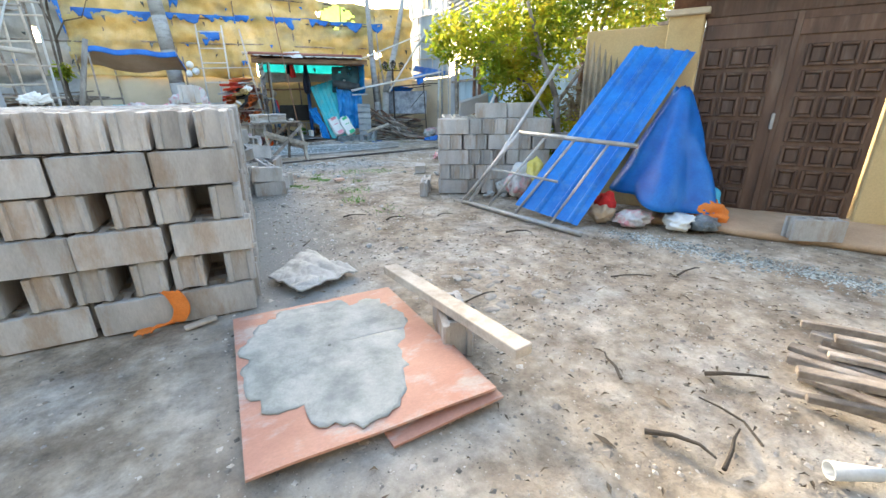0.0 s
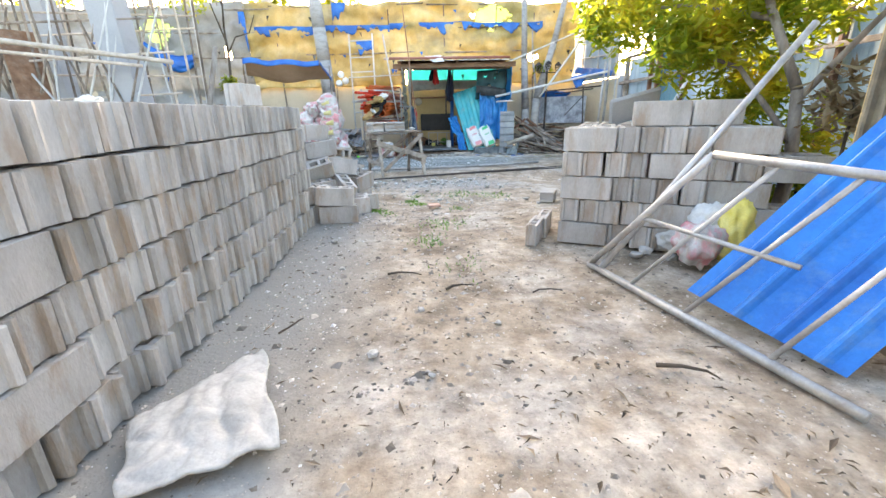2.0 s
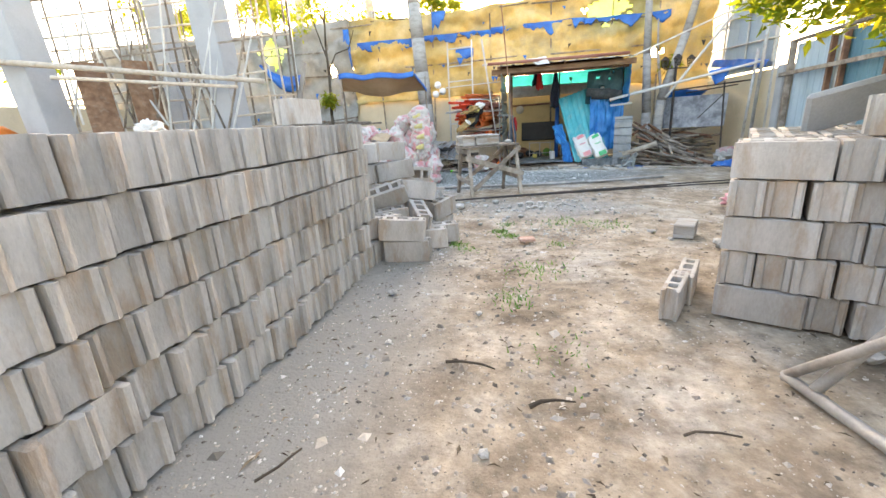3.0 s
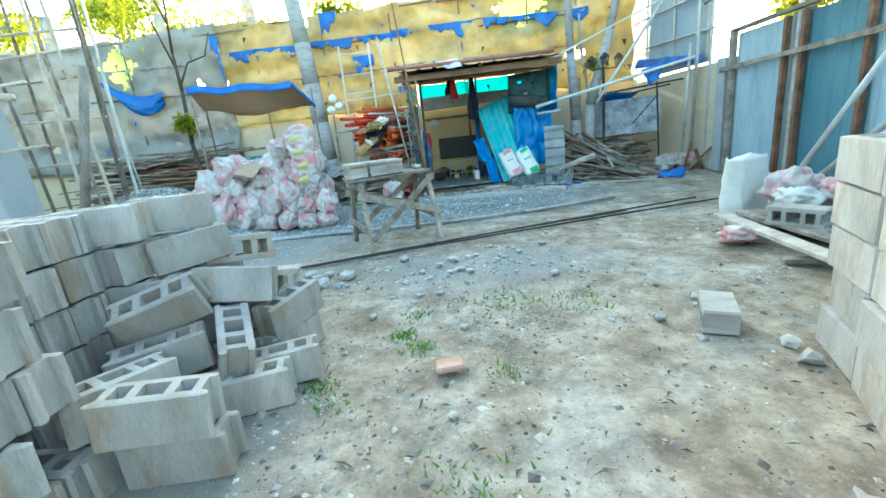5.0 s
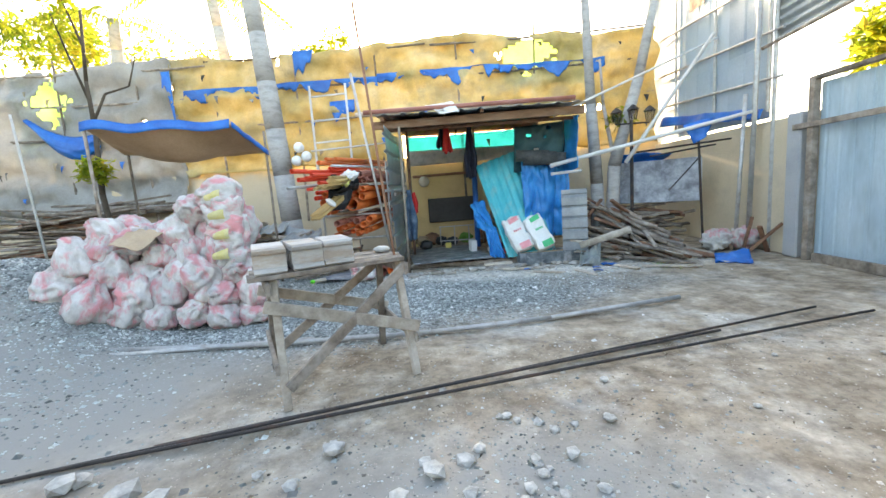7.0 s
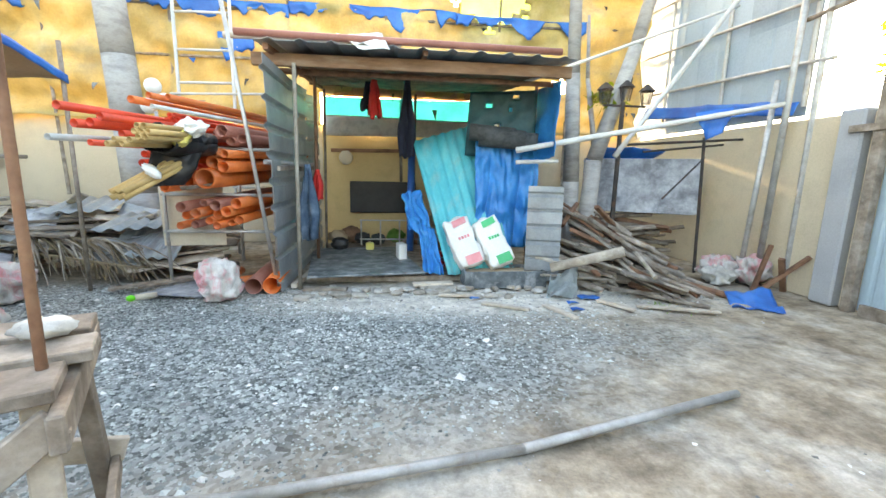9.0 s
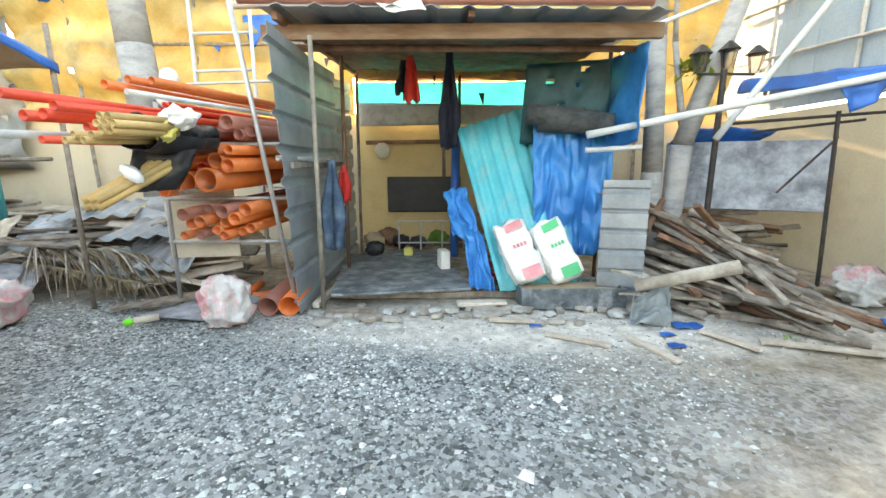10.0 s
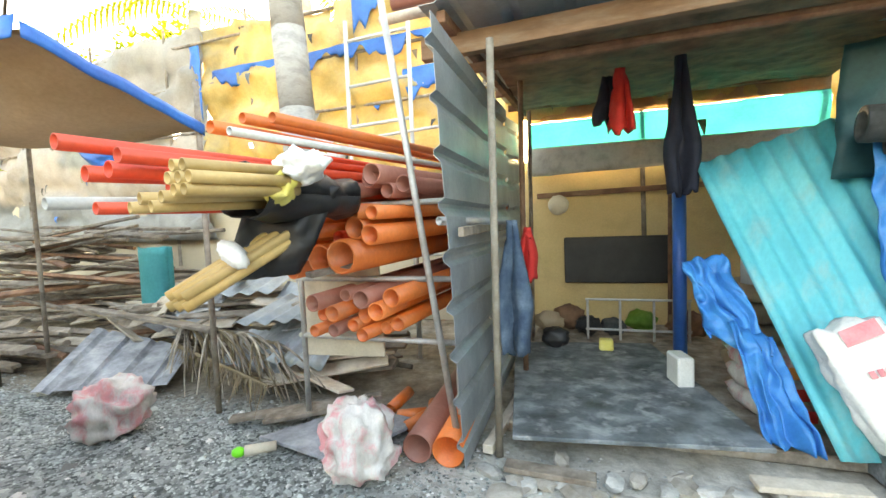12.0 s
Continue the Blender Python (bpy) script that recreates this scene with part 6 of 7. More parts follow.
sliding_heap()
solid("log", rod((3.5, 13.5, 0.3), (4.15, 13.22, 0.53), 0.05, 0.055, 12), M_WOODG, Matrix(), "pale round log end sticking out of the heap", "log", smooth=True)
solid("clear_sheet", surface(rumpled((3.55, 13.6, 0.22), (3.85, 13.6, 0.26), (3.72, 13.3, 0.04), (3.42, 13.36, 0.03), 0.13, 6), 24, 24, 0.005), M_CLEAR, Matrix(), "crumpled milky plastic sheet by the timber heap", "plastic sheet", smooth=True)
timber_heap("timber_heap", pose(-1.9, 15.1, 0), "low heap of grey planks and sheet scraps", 60, 1.6, 0.7, 0.6, 12, 30, 35, (0.7, 1.7))
timber_heap("timber_heap", pose(-5.8, 15.6, 0), "long stack of weathered boards under the grey tarpaulin", 80, 2.4, 0.7, 1.45, 3, 9, 36, (1.6, 3.2))
timber_heap("timber_heap", pose(-5.3, 14.2, 0), "low pile of dark boards", 40, 2.0, 0.45, 0.35, 4, 10, 37, (1.2, 2.4))
solid("roofing_sheet", surface(ribbed((-3.4, 14.45, 0.42), (-2.3, 14.6, 0.22), (-1.9, 14.0, 0.12), (-2.95, 13.65, 0.1), 4, 0.03), 50, 6, 0.004), M_BOARD, Matrix(), "faded grey ribbed sheet tipped over the scrap heap", "roofing sheet")
for i, (a, b, c, d) in enumerate((((-1.5, 14.3, 0.55), (-0.8, 14.4, 0.6), (-0.7, 14.8, 0.75), (-1.4, 14.9, 0.7)), ((-1.1, 14.2, 0.3), (-0.6, 14.25, 0.25), (-0.55, 14.6, 0.55), (-1.0, 14.6, 0.5)), ((-2.3, 14.7, 0.7), (-1.5, 14.8, 0.75), (-1.5, 15.2, 0.9), (-2.2, 15.2, 0.85)))):
    solid("sheet_scrap", surface(ribbed(a, b, c, d, 4, 0.02, "wave"), 36, 4, 0.004), M_GALV, Matrix(), "bent pale corrugated sheet scrap on the heap", "sheet scrap", "sheet scraps", smooth=True)
g = random.Random(83)
for i in range(26):
    x, y = g.uniform(-3.6, -0.55), g.uniform(14.35, 15.3)
    z = 0.12 + 0.75 * (y - 14.2) * g.uniform(0.5, 1.0)
    a, L = radians(g.gauss(8, 26)), g.uniform(0.35, 0.9)
    d = Vector((math.cos(a), math.sin(a) * 0.6, g.uniform(-0.22, 0.22))) * L
    c = Vector((x, y, z))
    solid("timber_plank", plank(c - d, c + d, g.uniform(0.08, 0.2), 0.022, g.uniform(-50, 30)), g.choice((M_WOODG, M_WOODG, M_WOOD, M_WOODL)), Matrix(), "weathered plank lying by the scrap heap", "timber", "loose planks")
for i in range(9):
    x, y = g.uniform(-3.0, -0.6), g.uniform(14.3, 15.0)
    z = 0.15 + 0.6 * (y - 14.2)
    w, h, e = g.uniform(0.3, 0.6), g.uniform(0.25, 0.45), g.uniform(-0.2, 0.2)
    solid("sheet_scrap", surface(rumpled((x - w / 2, y - h / 2, z), (x + w / 2, y - h / 2 + 0.1, z + e), (x + w / 2, y + h / 2, z + e + 0.22), (x - w / 2, y + h / 2, z + 0.2), 0.04, 4, i), 10, 8, 0.012), g.choice((M_BOARD, M_WOODG, M_GALV)), Matrix(), "broken pale board scrap on the heap", "sheet scrap", "sheet scraps")
th = thing("palm_thatch", pose(-1.5, 14.35, 0), "dry grey palm thatch hanging over the scrap heap", "thatch")
part("rib", rod((-0.75, 0.1, 0.52), (0.45, -0.02, 0.4), 0.02, 0.012, 8), M_LEAFD, th)
for i in range(90):
    s_ = g.random()
    p = Vector((-0.72 + 1.15 * s_, 0.09 - 0.1 * s_, 0.51 - 0.1 * s_))
    e = p + Vector((0.42 + g.gauss(0, 0.14), -0.22 + g.gauss(0, 0.1), -0.3 + g.gauss(0, 0.1)))
    e.z = max(0.03, e.z)
    part("strand", rod(p, e, 0.011, 0.005, 5, bend=-0.06), g.choice((M_WOODG, M_LEAFD, M_WOOD)), th)
fr = thing("palm_frond", pose(-1.4, 14.1, 0.22), "dry brown palm frond draped over the scrap heap", "frond")
part("rib", rod((-0.9, 0.3, 0.1), (0.6, -0.2, 0.02), 0.02, 0.008, 8), M_LEAFD, fr)
bm = bmesh.new()
for k in range(60):
    s = k / 59
    p = Vector((-0.9, 0.3, 0.1)).lerp(Vector((0.6, -0.2, 0.02)), s)
    for sd in (-1, 1):
        e = p + Vector((0.15 + 0.12 * rng.random(), sd * rng.uniform(0.2, 0.34), -0.16 * rng.random()))
        vs = [bm.verts.new(q) for q in (p + Vector((0.008, 0, 0.004)), p - Vector((0.008, 0, 0)), e)]
        bm.faces.new(vs)
part("leaf_fringe", bm, M_LEAFD, fr)
for a, b, w in (((-1.0, 13.75, 0.05), (-0.1, 14.25, 0.1), 0.09), ((-0.75, 13.8, 0.06), (-0.1, 14.1, 0.12), 0.13), ((-3.9, 14.5, 0.62), (-1.7, 14.3, 0.5), 0.1), ((-0.4, 13.9, 0.03), (0.2, 14.0, 0.04), 0.1)):
    solid("timber_plank", plank(a, b, w, 0.03), M_WOOD, Matrix(), "weathered plank lying by the scrap heap", "timber", "loose planks")
solid("teal_crate", surface(lambda u, v: Vector((-3.1 + 0.17 * math.cos(u * 6.28), 14.9 + 0.14 * math.sin(u * 6.28), 0.45 + 0.75 * v + 0.02 * nz(u * 9, v * 6))), 20, 10, 0.01), M_TURQ, Matrix(), "teal net bag standing on the timber", "net bag", smooth=True)
for x, z in ((-1.25, 2.2), (-1.12, 2.02), (-1.32, 1.95)):
    solid("float_ball", blob((0.2, 0.2, 0.2), x, 0.03), M_WHITE, pose(x, 15.45, z), "white plastic float tied to the palm trunk", "float", "floats", smooth=True)

# ---- corner beside the shed ----
solid("mottled_board", box((1.55, 0.03, 0.78), None, 0.006), M_BOARD, pose(5.35, 15.0, 1.16, -12, 0, -28), "mottled grey metal-faced board on edge", "board")
timber_heap("plank_stack", pose(5.2, 15.25, 0), "planks stacked under the mottled board", 26, 0.5, 0.35, 0.72, -25, 10, 39, (0.9, 1.5))
solid("blue_tarp", surface(rumpled((4.7, 15.45, 1.5), (5.6, 15.2, 1.5), (5.7, 15.0, 1.66), (4.8, 15.2, 1.72), 0.06, 3), 16, 8, 0.006), M_TARPB, Matrix(), "folded blue tarpaulin on the mottled board", "tarpaulin", smooth=True)
st = thing("pipe_stand", pose(5.95, 14.45, 0), "dark iron stand of welded bars", "stand")
part("post", rod((0, 0, 0), (-0.1, 0, 1.8), 0.02, seg=8), M_IRON, st)
part("arm", rod((-1.15, 0, 1.68), (0.5, 0, 1.8), 0.016, seg=8), M_IRON, st)
part("arm", rod((-0.9, 0.05, 1.6), (0.2, 0.02, 1.72), 0.014, seg=8), M_IRON, st)
part("brace", rod((-0.6, 0, 1.0), (-0.06, 0, 1.55), 0.012, seg=8), M_IRON, st)
for a, b, r, lab in (((3.25, 14.15, 1.55), (6.25, 13.75, 2.13), 0.032, "long pale bamboo pole lashed across the corner"), ((4.55, 14.3, 1.52), (5.98, 14.3, 3.45), 0.03, "pale diagonal pole braced on the billboard"), ((3.45, 14.6, 2.4), (6.3, 14.7, 3.5), 0.02, "thin pole strung up towards the billboard"), ((3.3, 14.3, 1.42), (3.75, 14.1, 1.44), 0.025, "short pipe end at the shed side")):
    solid("bamboo_pole", rod(a, b, r, r * 0.85, 9, knots=2), M_WHITEP, Matrix(), lab, "pole", smooth=True)
solid("blue_cloth", surface(rumpled((5.3, 13.95, 2.02), (5.75, 13.88, 2.1), (5.6, 13.86, 1.8), (5.45, 13.9, 1.72), 0.05, 4), 10, 10, 0.006), M_TARPB, Matrix(), "blue cloth hanging from the bamboo pole", "cloth", smooth=True)
solid("blue_tarp", surface(rumpled((6.3, 13.7, 2.0), (6.3, 16.6, 2.3), (6.36, 16.6, 2.5), (6.36, 13.7, 2.15), 0.05, 3), 30, 5, 0.006), M_TARPB, Matrix(), "rolled blue tarpaulin along the wall top", "tarpaulin", smooth=True)
lp = thing("lamp_post", pose(4.85, 14.75, 0), "dark garden lamp post with lantern heads", "lamp post")
part("post", rod((0, 0, 0), (0, 0, 2.25), 0.03, seg=10), M_IRON, lp)
part("arm", rod((-0.28, 0, 2.2), (0.32, 0, 2.2), 0.014, seg=8), M_IRON, lp)
for x, z in ((-0.26, 2.22), (0.32, 2.22), (0.03, 2.26)):
    la = part("lantern", rod((x, 0, z), (x, 0, z + 0.17), 0.055, 0.085, 6, hollow=0.004), M_GLASS, lp, "clear lantern glass")
    part("lantern_cap", rod((x, 0, z + 0.172), (x, 0, z + 0.26), 0.11, 0.02, 8), M_IRON, la, "dark lantern cap")
    for k in range(4):
        a = k * 1.5708
        part("lantern_bar", rod((x + 0.058 * math.cos(a), 0.058 * math.sin(a), z), (x + 0.09 * math.cos(a), 0.09 * math.sin(a), z + 0.17), 0.006, seg=5), M_IRON, la)
for i, (x, y, sx, sz, m_) in enumerate(((5.95, 14.0, 0.5, 0.3, M_SACK), (6.2, 13.8, 0.4, 0.34, M_SACK), (5.75, 13.8, 0.35, 0.2, M_SACKG))):
    solid("sack", crumple(blob((sx, 0.36, sz), i * 4.0, 0.35, 2.4, 4), i, 0.07), m_, pose(x, y, 0, 0, 0, i * 50), "slumped pale sack in the wall corner", "sack", smooth=True)
for a, b in (((6.0, 13.55, 0.0), (6.1, 13.5, 0.55)), ((6.05, 13.5, 0.02), (6.4, 13.3, 0.45)), ((6.35, 13.5, 0.0), (6.1, 13.35, 0.42))):
    solid("timber_stub", plank(a, b, 0.06, 0.04), M_WOODR, Matrix(), "dark timber stub leaning in the wall corner", "timber", "timber stubs")
solid("blue_cloth", surface(rumpled((5.45, 13.35, 0.03), (5.2, 12.95, 0.03), (5.55, 12.7, 0.03), (5.85, 13.2, 0.1), 0.08, 4), 14, 14, 0.008), M_TARPB, Matrix(), "crumpled blue tarpaulin scrap on the earth", "tarpaulin", smooth=True)
for i, (x, y, s) in enumerate(((3.75, 13.25, 0.22), (2.6, 13.3, 0.1), (3.5, 12.9, 0.14), (3.55, 13.1, 0.12))):
    solid("blue_scrap", surface(rumpled((x, y, 0.025), (x + s, y + 0.03, 0.025), (x + s, y + s * 0.6, 0.03), (x, y + s * 0.5, 0.03), 0.02, 9), 6, 6, 0.005), M_TARPB, Matrix(), "small blue plastic scrap on the ground", "scrap", "plastic scraps", smooth=True)
for a, b in (((2.7, 13.2, 0.02), (3.1, 12.95, 0.025)), ((3.9, 13.2, 0.03), (4.1, 12.85, 0.03)), ((3.3, 13.1, 0.02), (3.45, 12.7, 0.02)), ((4.2, 13.0, 0.03), (4.9, 12.75, 0.03)), ((2.3, 13.5, 0.02), (2.7, 13.45, 0.02))):
    solid("timber_offcut", plank(a, b, 0.06, 0.025), M_WOODL, Matrix(), "pale timber offcut on the ground", "timber", "timber offcuts")


# broken paving before the shed floor
pv = thing("stone_edging", pose(0, 0, 0), "row of broken concrete pieces edging the shed floor", "edging")
g = random.Random(55)
for i in range(44):
    x = 0.85 + 0.065 * i
    part("stone", blob((g.uniform(0.06, 0.2), g.uniform(0.06, 0.16), 0.05), i * 1.7, 0.3, 2.0, 2, 0.5), M_COBBLE if i % 3 else M_STONE, pv, "", pose(x + g.uniform(-0.05, 0.05), 13.66 + g.gauss(0, 0.1) + 0.02 * x, -0.012, g.uniform(-8, 8), g.uniform(-8, 8), g.uniform(0, 180)))
part("slab", box((0.2, 0.3, 0.04), pose(2.3, 13.72, 0.02, 2, -3, 20), 0.01), M_COBBLE, pv)
part("board", plank((0.9, 13.68, 0.05), (1.35, 13.66, 0.05), 0.09, 0.03), M_WOOD, pv)
part("board", plank((2.05, 13.82, 0.05), (2.5, 13.86, 0.05), 0.1, 0.03), M_WOODL, pv)


# ---- clutter along the east fence ----
for a, b, w, m_ in (((4.12, 9.3, 0.13), (3.95, 7.45, 0.12), 0.14, M_WOODL), ((4.35, 9.25, 0.15), (4.3, 7.3, 0.13), 0.22, M_WOOD), ((3.85, 8.1, 0.04), (4.3, 7.9, 0.05), 0.1, M_WOOD)):
    solid("timber_plank", plank(a, b, w, 0.035), m_, Matrix(), "weathered plank propped low beside the fence", "timber", "planks by the fence")
solid("metal_sheet", surface(rumpled((4.35, 9.3, 0.16), (5.9, 9.2, 0.18), (5.9, 7.2, 0.17), (4.3, 7.3, 0.155), 0.02, 2), 20, 20, 0.01), M_PANEL, Matrix(), "dark flat sheet lying on low planks", "sheet", smooth=True)
for x, y in ((4.2, 9.1), (4.2, 7.6), (5.7, 9.0), (5.6, 7.5), (4.05, 7.6)):
    solid("prop_block", box((0.3, 0.16, 0.11), None, 0.012), M_STONE, pose(x, y, 0.055, 0, 0, 20 * x), "rough concrete lump propping the planks", "block", "prop blocks")
b = thing("white_sack", pose(4.62, 9.72, 0.02, 0, 0, 25), "tall white woven sack, open and half full", "sack")
def sack_wall(u, v):
    a = u * 6.2832
    c, q = math.cos(a), math.sin(a)
    k = 1 + 0.14 * nz(c * 1.6, q * 1.6, v * 2.5) + 0.05 * nz(c * 6, q * 6, v * 7) - 0.06 * (1 - v) ** 6 - 0.05 * abs(nz(c * 4, q * 4, v * 5))
    x, y = 0.24 * k * math.copysign(abs(c) ** 0.55, c), 0.16 * (1 - 0.35 * v * v) * k * math.copysign(abs(q) ** 0.6, q)
    return Vector((x * (1 + 0.06 * v), y, 0.62 * v * (1 + 0.06 * nz(c * 1.5, q * 1.5, 7)) + 0.015 * nz(c * 5, q * 5, v * 6)))


part("body", surface(sack_wall, 56, 24, 0.006), M_SACKW, b, smooth=True)
part("filling", blob((0.42, 0.22, 0.64), 2, 0.1, 2, 3, 0.6), M_SACKW, b, smooth=True)
for i, (x, y, z, sx, sy, sz, m_, lab) in enumerate(((4.75, 9.2, 0.18, 0.5, 0.4, 0.34, M_SACK, "pink and green printed sack"), (4.98, 8.95, 0.18, 0.46, 0.36, 0.28, M_SACK, "pink and white sack"), (4.6, 8.95, 0.18, 0.42, 0.3, 0.22, M_SACKW, "white printed sack"), (5.0, 8.5, 0.18, 0.4, 0.3, 0.16, M_SACK, "flattened printed sack"), (5.35, 8.2, 0.18, 0.46, 0.3, 0.18, M_YEL, "yellow plastic bundle"), (5.5, 8.5, 0.18, 0.5, 0.36, 0.2, M_CYAN, "light blue plastic bundle"), (5.55, 9.6, 0.0, 0.6, 0.4, 0.3, M_TARPB, "bright blue tarpaulin bundle"), (5.8, 8.9, 0.18, 0.5, 0.36, 0.24, M_SACK, "pale printed sack"), (3.92, 8.72, 0.0, 0.36, 0.26, 0.15, M_SACK, "small white and green sack"), (5.2, 7.7, 0.18, 0.5, 0.4, 0.14, M_PANEL, "dark cloth bundle"), (5.7, 7.9, 0.18, 0.5, 0.4, 0.22, M_TARPB, "blue tarpaulin bundle"), (5.15, 8.75, 0.2, 0.3, 0.24, 0.2, M_GREEN, "green cloth bundle"))):
    solid("sack" if "sack" in lab else "wrapped_parcel", crumple(blob((sx, sy, sz), i * 2.7, 0.35, 2.3, 4), i, 0.035), m_, pose(x, y, z, 0, 0, i * 47), lab + " by the metal fence", "sack" if "sack" in lab else "bundle", smooth=True)
loose_block(pose(4.35, 8.62, 0.23, 90, 0, -58) @ pose(0, 0, -BH / 2), "grey hollow block lying on the planks", "")
loose_block(pose(4.0, 7.35, 0.1, 90, 0, 20) @ pose(0, 0, -BH / 2), "pale block under the plank end", "")

# ---- unfinished building frame and scaffold beyond the stack ----
for x, y, w, h, lean in ((-7.3, 9.4, 0.5, 5.2, -0.5), (-3.9, 9.9, 0.42, 5.0, -0.25), (-6.0, 11.0, 0.35, 4.2, 0.0)):
    solid("concrete_column", surface(lambda u, v: Vector((lean * v + w / 2 * (1, 1, -1, -1, 1)[round(u * 4)], w / 2 * (-1, 1, 1, -1, -1)[round(u * 4)], h * v)), 4, 8, 0.02), M_CONC, pose(x, y, 0), "pale bare concrete column of an unfinished building", "column", "concrete columns")
sc = thing("bamboo_scaffold", pose(-5.6, 10.2, 0), "tangled bamboo and pipe scaffold round the columns", "scaffold")
g = random.Random(31)
for i in range(30):
    x, y = -2.6 + 0.18 * i + g.uniform(-0.1, 0.1), g.choice((-0.5, 0.4, 1.0))
    part("upright", rod((x, y, 0), (x + g.uniform(-0.25, 0.25), y, g.uniform(3.2, 5.2)), 0.024, 0.018, 7), g.choice((M_WOOD, M_WHITEP, M_WOODL)), sc)
for z in (1.5, 2.05, 2.6, 3.2, 3.8):
    for y in (-0.5, 0.45):
        part("ledger", rod((-2.9, y, z + g.uniform(-0.1, 0.1)), (2.6, y, z + g.uniform(-0.25, 0.25)), 0.022, 0.017, 7), g.choice((M_WOOD, M_WOODL)), sc)
for i in range(22):
    x = g.uniform(-2.4, 1.8)
    part("brace", rod((x, -0.55, g.uniform(0.8, 1.6)), (x + g.uniform(-1.2, 1.2), -0.5, g.uniform(2.4, 3.6)), 0.02, 0.016, 7), g.choice((M_WOOD, M_WHITEP)), sc)
for x, y, w, lean in ((-5.9, 9.2, 0.45, -0.35), (-5.2, 9.5, 0.5, -0.3)):
    solid("formwork_board", plank((x, y, 0.0), (x + lean, y + 0.2, 2.6), w, 0.04), M_WOODF, Matrix(), "brown formwork board leaning on the scaffold", "board", "formwork boards")
solid("bamboo_pole", rod((-8.2, 8.9, 2.75), (-2.9, 9.4, 2.05), 0.05, 0.035, 9, knots=2), M_WOODL, Matrix(), "long thick bamboo pole lashed along the scaffold", "pole", smooth=True)
solid("bamboo_pole", rod((-6.6, 9.0, 2.35), (-3.4, 9.4, 2.0), 0.03, 0.025, 9, knots=2), M_WOODL, Matrix(), "bamboo pole lashed along the scaffold", "pole", smooth=True)
solid("timber_prop", rod((-2.75, 9.4, 0.3), (-2.25, 9.6, 2.3), 0.05, 0.04, 9), M_BARK, Matrix(), "leaning round timber prop by the stack", "timber", smooth=True)
tk = thing("water_tank", pose(-7.9, 8.7, 0.0), "orange plastic water tank standing beyond the stack", "tank")
part("body", rod((0, 0, 0), (0, 0, 1.45), 0.42, 0.42, 28), M_ORANGE, tk, smooth=True)
part("lid", rod((0, 0, 1.45), (0, 0, 1.62), 0.4, 0.2, 28), M_ORANGE, tk, smooth=True)
for i in range(3):
    part("band", rod((0, 0, 0.3 + 0.4 * i), (0, 0, 0.34 + 0.4 * i), 0.435, 0.435, 28), M_ORANGE, tk, smooth=True)
solid("plaster_lump", crumple(blob((0.26, 0.18, 0.12), 2, 0.4, 3, 4), 1, 0.05), M_SACKW, pose(-2.0, 6.1, 1.265), "white crumpled bag lying on the block stack", "bag", smooth=True)
solid("left_pole", rod((-5.9, 14.8, 0.0), (-6.25, 15.0, 3.2), 0.025, 0.02, 8), M_WHITEP, Matrix(), "pale pole leaning by the grey tarpaulin", "pole", smooth=True)

# ---- rubble, sticks and grass on the ground ----
RUB = [link("rubble_stone", shard(0.1, i), M_STONE) for i in range(4)]
used = set()
for i, (x, y, s) in enumerate(((-0.42, 8.98, 1.1), (-0.1, 8.92, 1.3), (0.12, 8.86, 0.9), (-0.25, 8.8, 0.8), (0.83, 9.15, 0.9), (1.5, 9.0, 0.8), (1.34, 8.9, 0.9), (0.12, 8.58, 1.5), (0.34, 8.72, 1.3), (0.3, 8.5, 0.9), (0.02, 8.8, 0.8), (0.85, 9.2, 0.5), (1.2, 8.74, 0.7), (1.56, 9.1, 0.6), (1.99, 8.97, 0.6), (0.92, 8.36, 0.6), (2.17, 8.3, 0.7), (-0.38, 9.05, 0.9), (1.4, 8.55, 0.6), (1.05, 8.6, 0.6), (1.75, 8.75, 0.5), (0.7, 8.9, 0.6), (1.3, 9.0, 0.5), (2.05, 8.75, 0.5), (0.5, 9.0, 0.5), (2.96, 7.67, 0.6), (3.06, 6.98, 0.8), (3.03, 6.82, 1.0), (2.6, 7.4, 0.6), (1.06, 8.12, 0.5), (1.48, 8.48, 0.6), (1.9, 9.3, 0.5), (2.9, 7.55, 0.4), (1.15, 4.1, 0.4), (0.9, 3.6, 0.5), (1.2, 3.4, 0.3), (0.3, 5.6, 0.6), (0.5, 4.9, 0.4), (1.0, 5.3, 0.4), (1.6, 3.9, 0.4), (3.9, 2.0, 0.5), (3.2, 4.9, 1.0), (2.95, 4.95, 0.9), (3.1, 5.1, 1.1))):
    k = i % 4
    m = pose(x, y, height(x, y) + 0.005, 0, 0, i * 61) @ Matrix.Scale(s * 0.72, 4)
    o = share(RUB[k], m) if k in used else RUB[k]
    used.add(k)
    o.matrix_world = m
    tagged(o, "broken grey concrete lump lying on the earth", "rubble", "rubble lumps")
g = random.Random(64)
for i in range(70):
    x, y = (g.gauss(1.2, 0.9), g.gauss(8.6, 0.45)) if i < 42 else (g.uniform(0.6, 4.4), g.uniform(6.6, 10.2))
    tagged(share(RUB[i % 4], pose(x, y, height(x, y) + 0.002, 0, 0, i * 77) @ Matrix.Scale(g.uniform(0.16, 0.42), 4)), "small broken concrete lump lying on the earth", "rubble", "rubble lumps")
solid("brick_piece", box((0.16, 0.11, 0.035), None, 0.01), M_PLY, pose(1.3, 7.02, 0.04, 0, 0, 10), "broken red-brown tile piece on the earth", "brick")


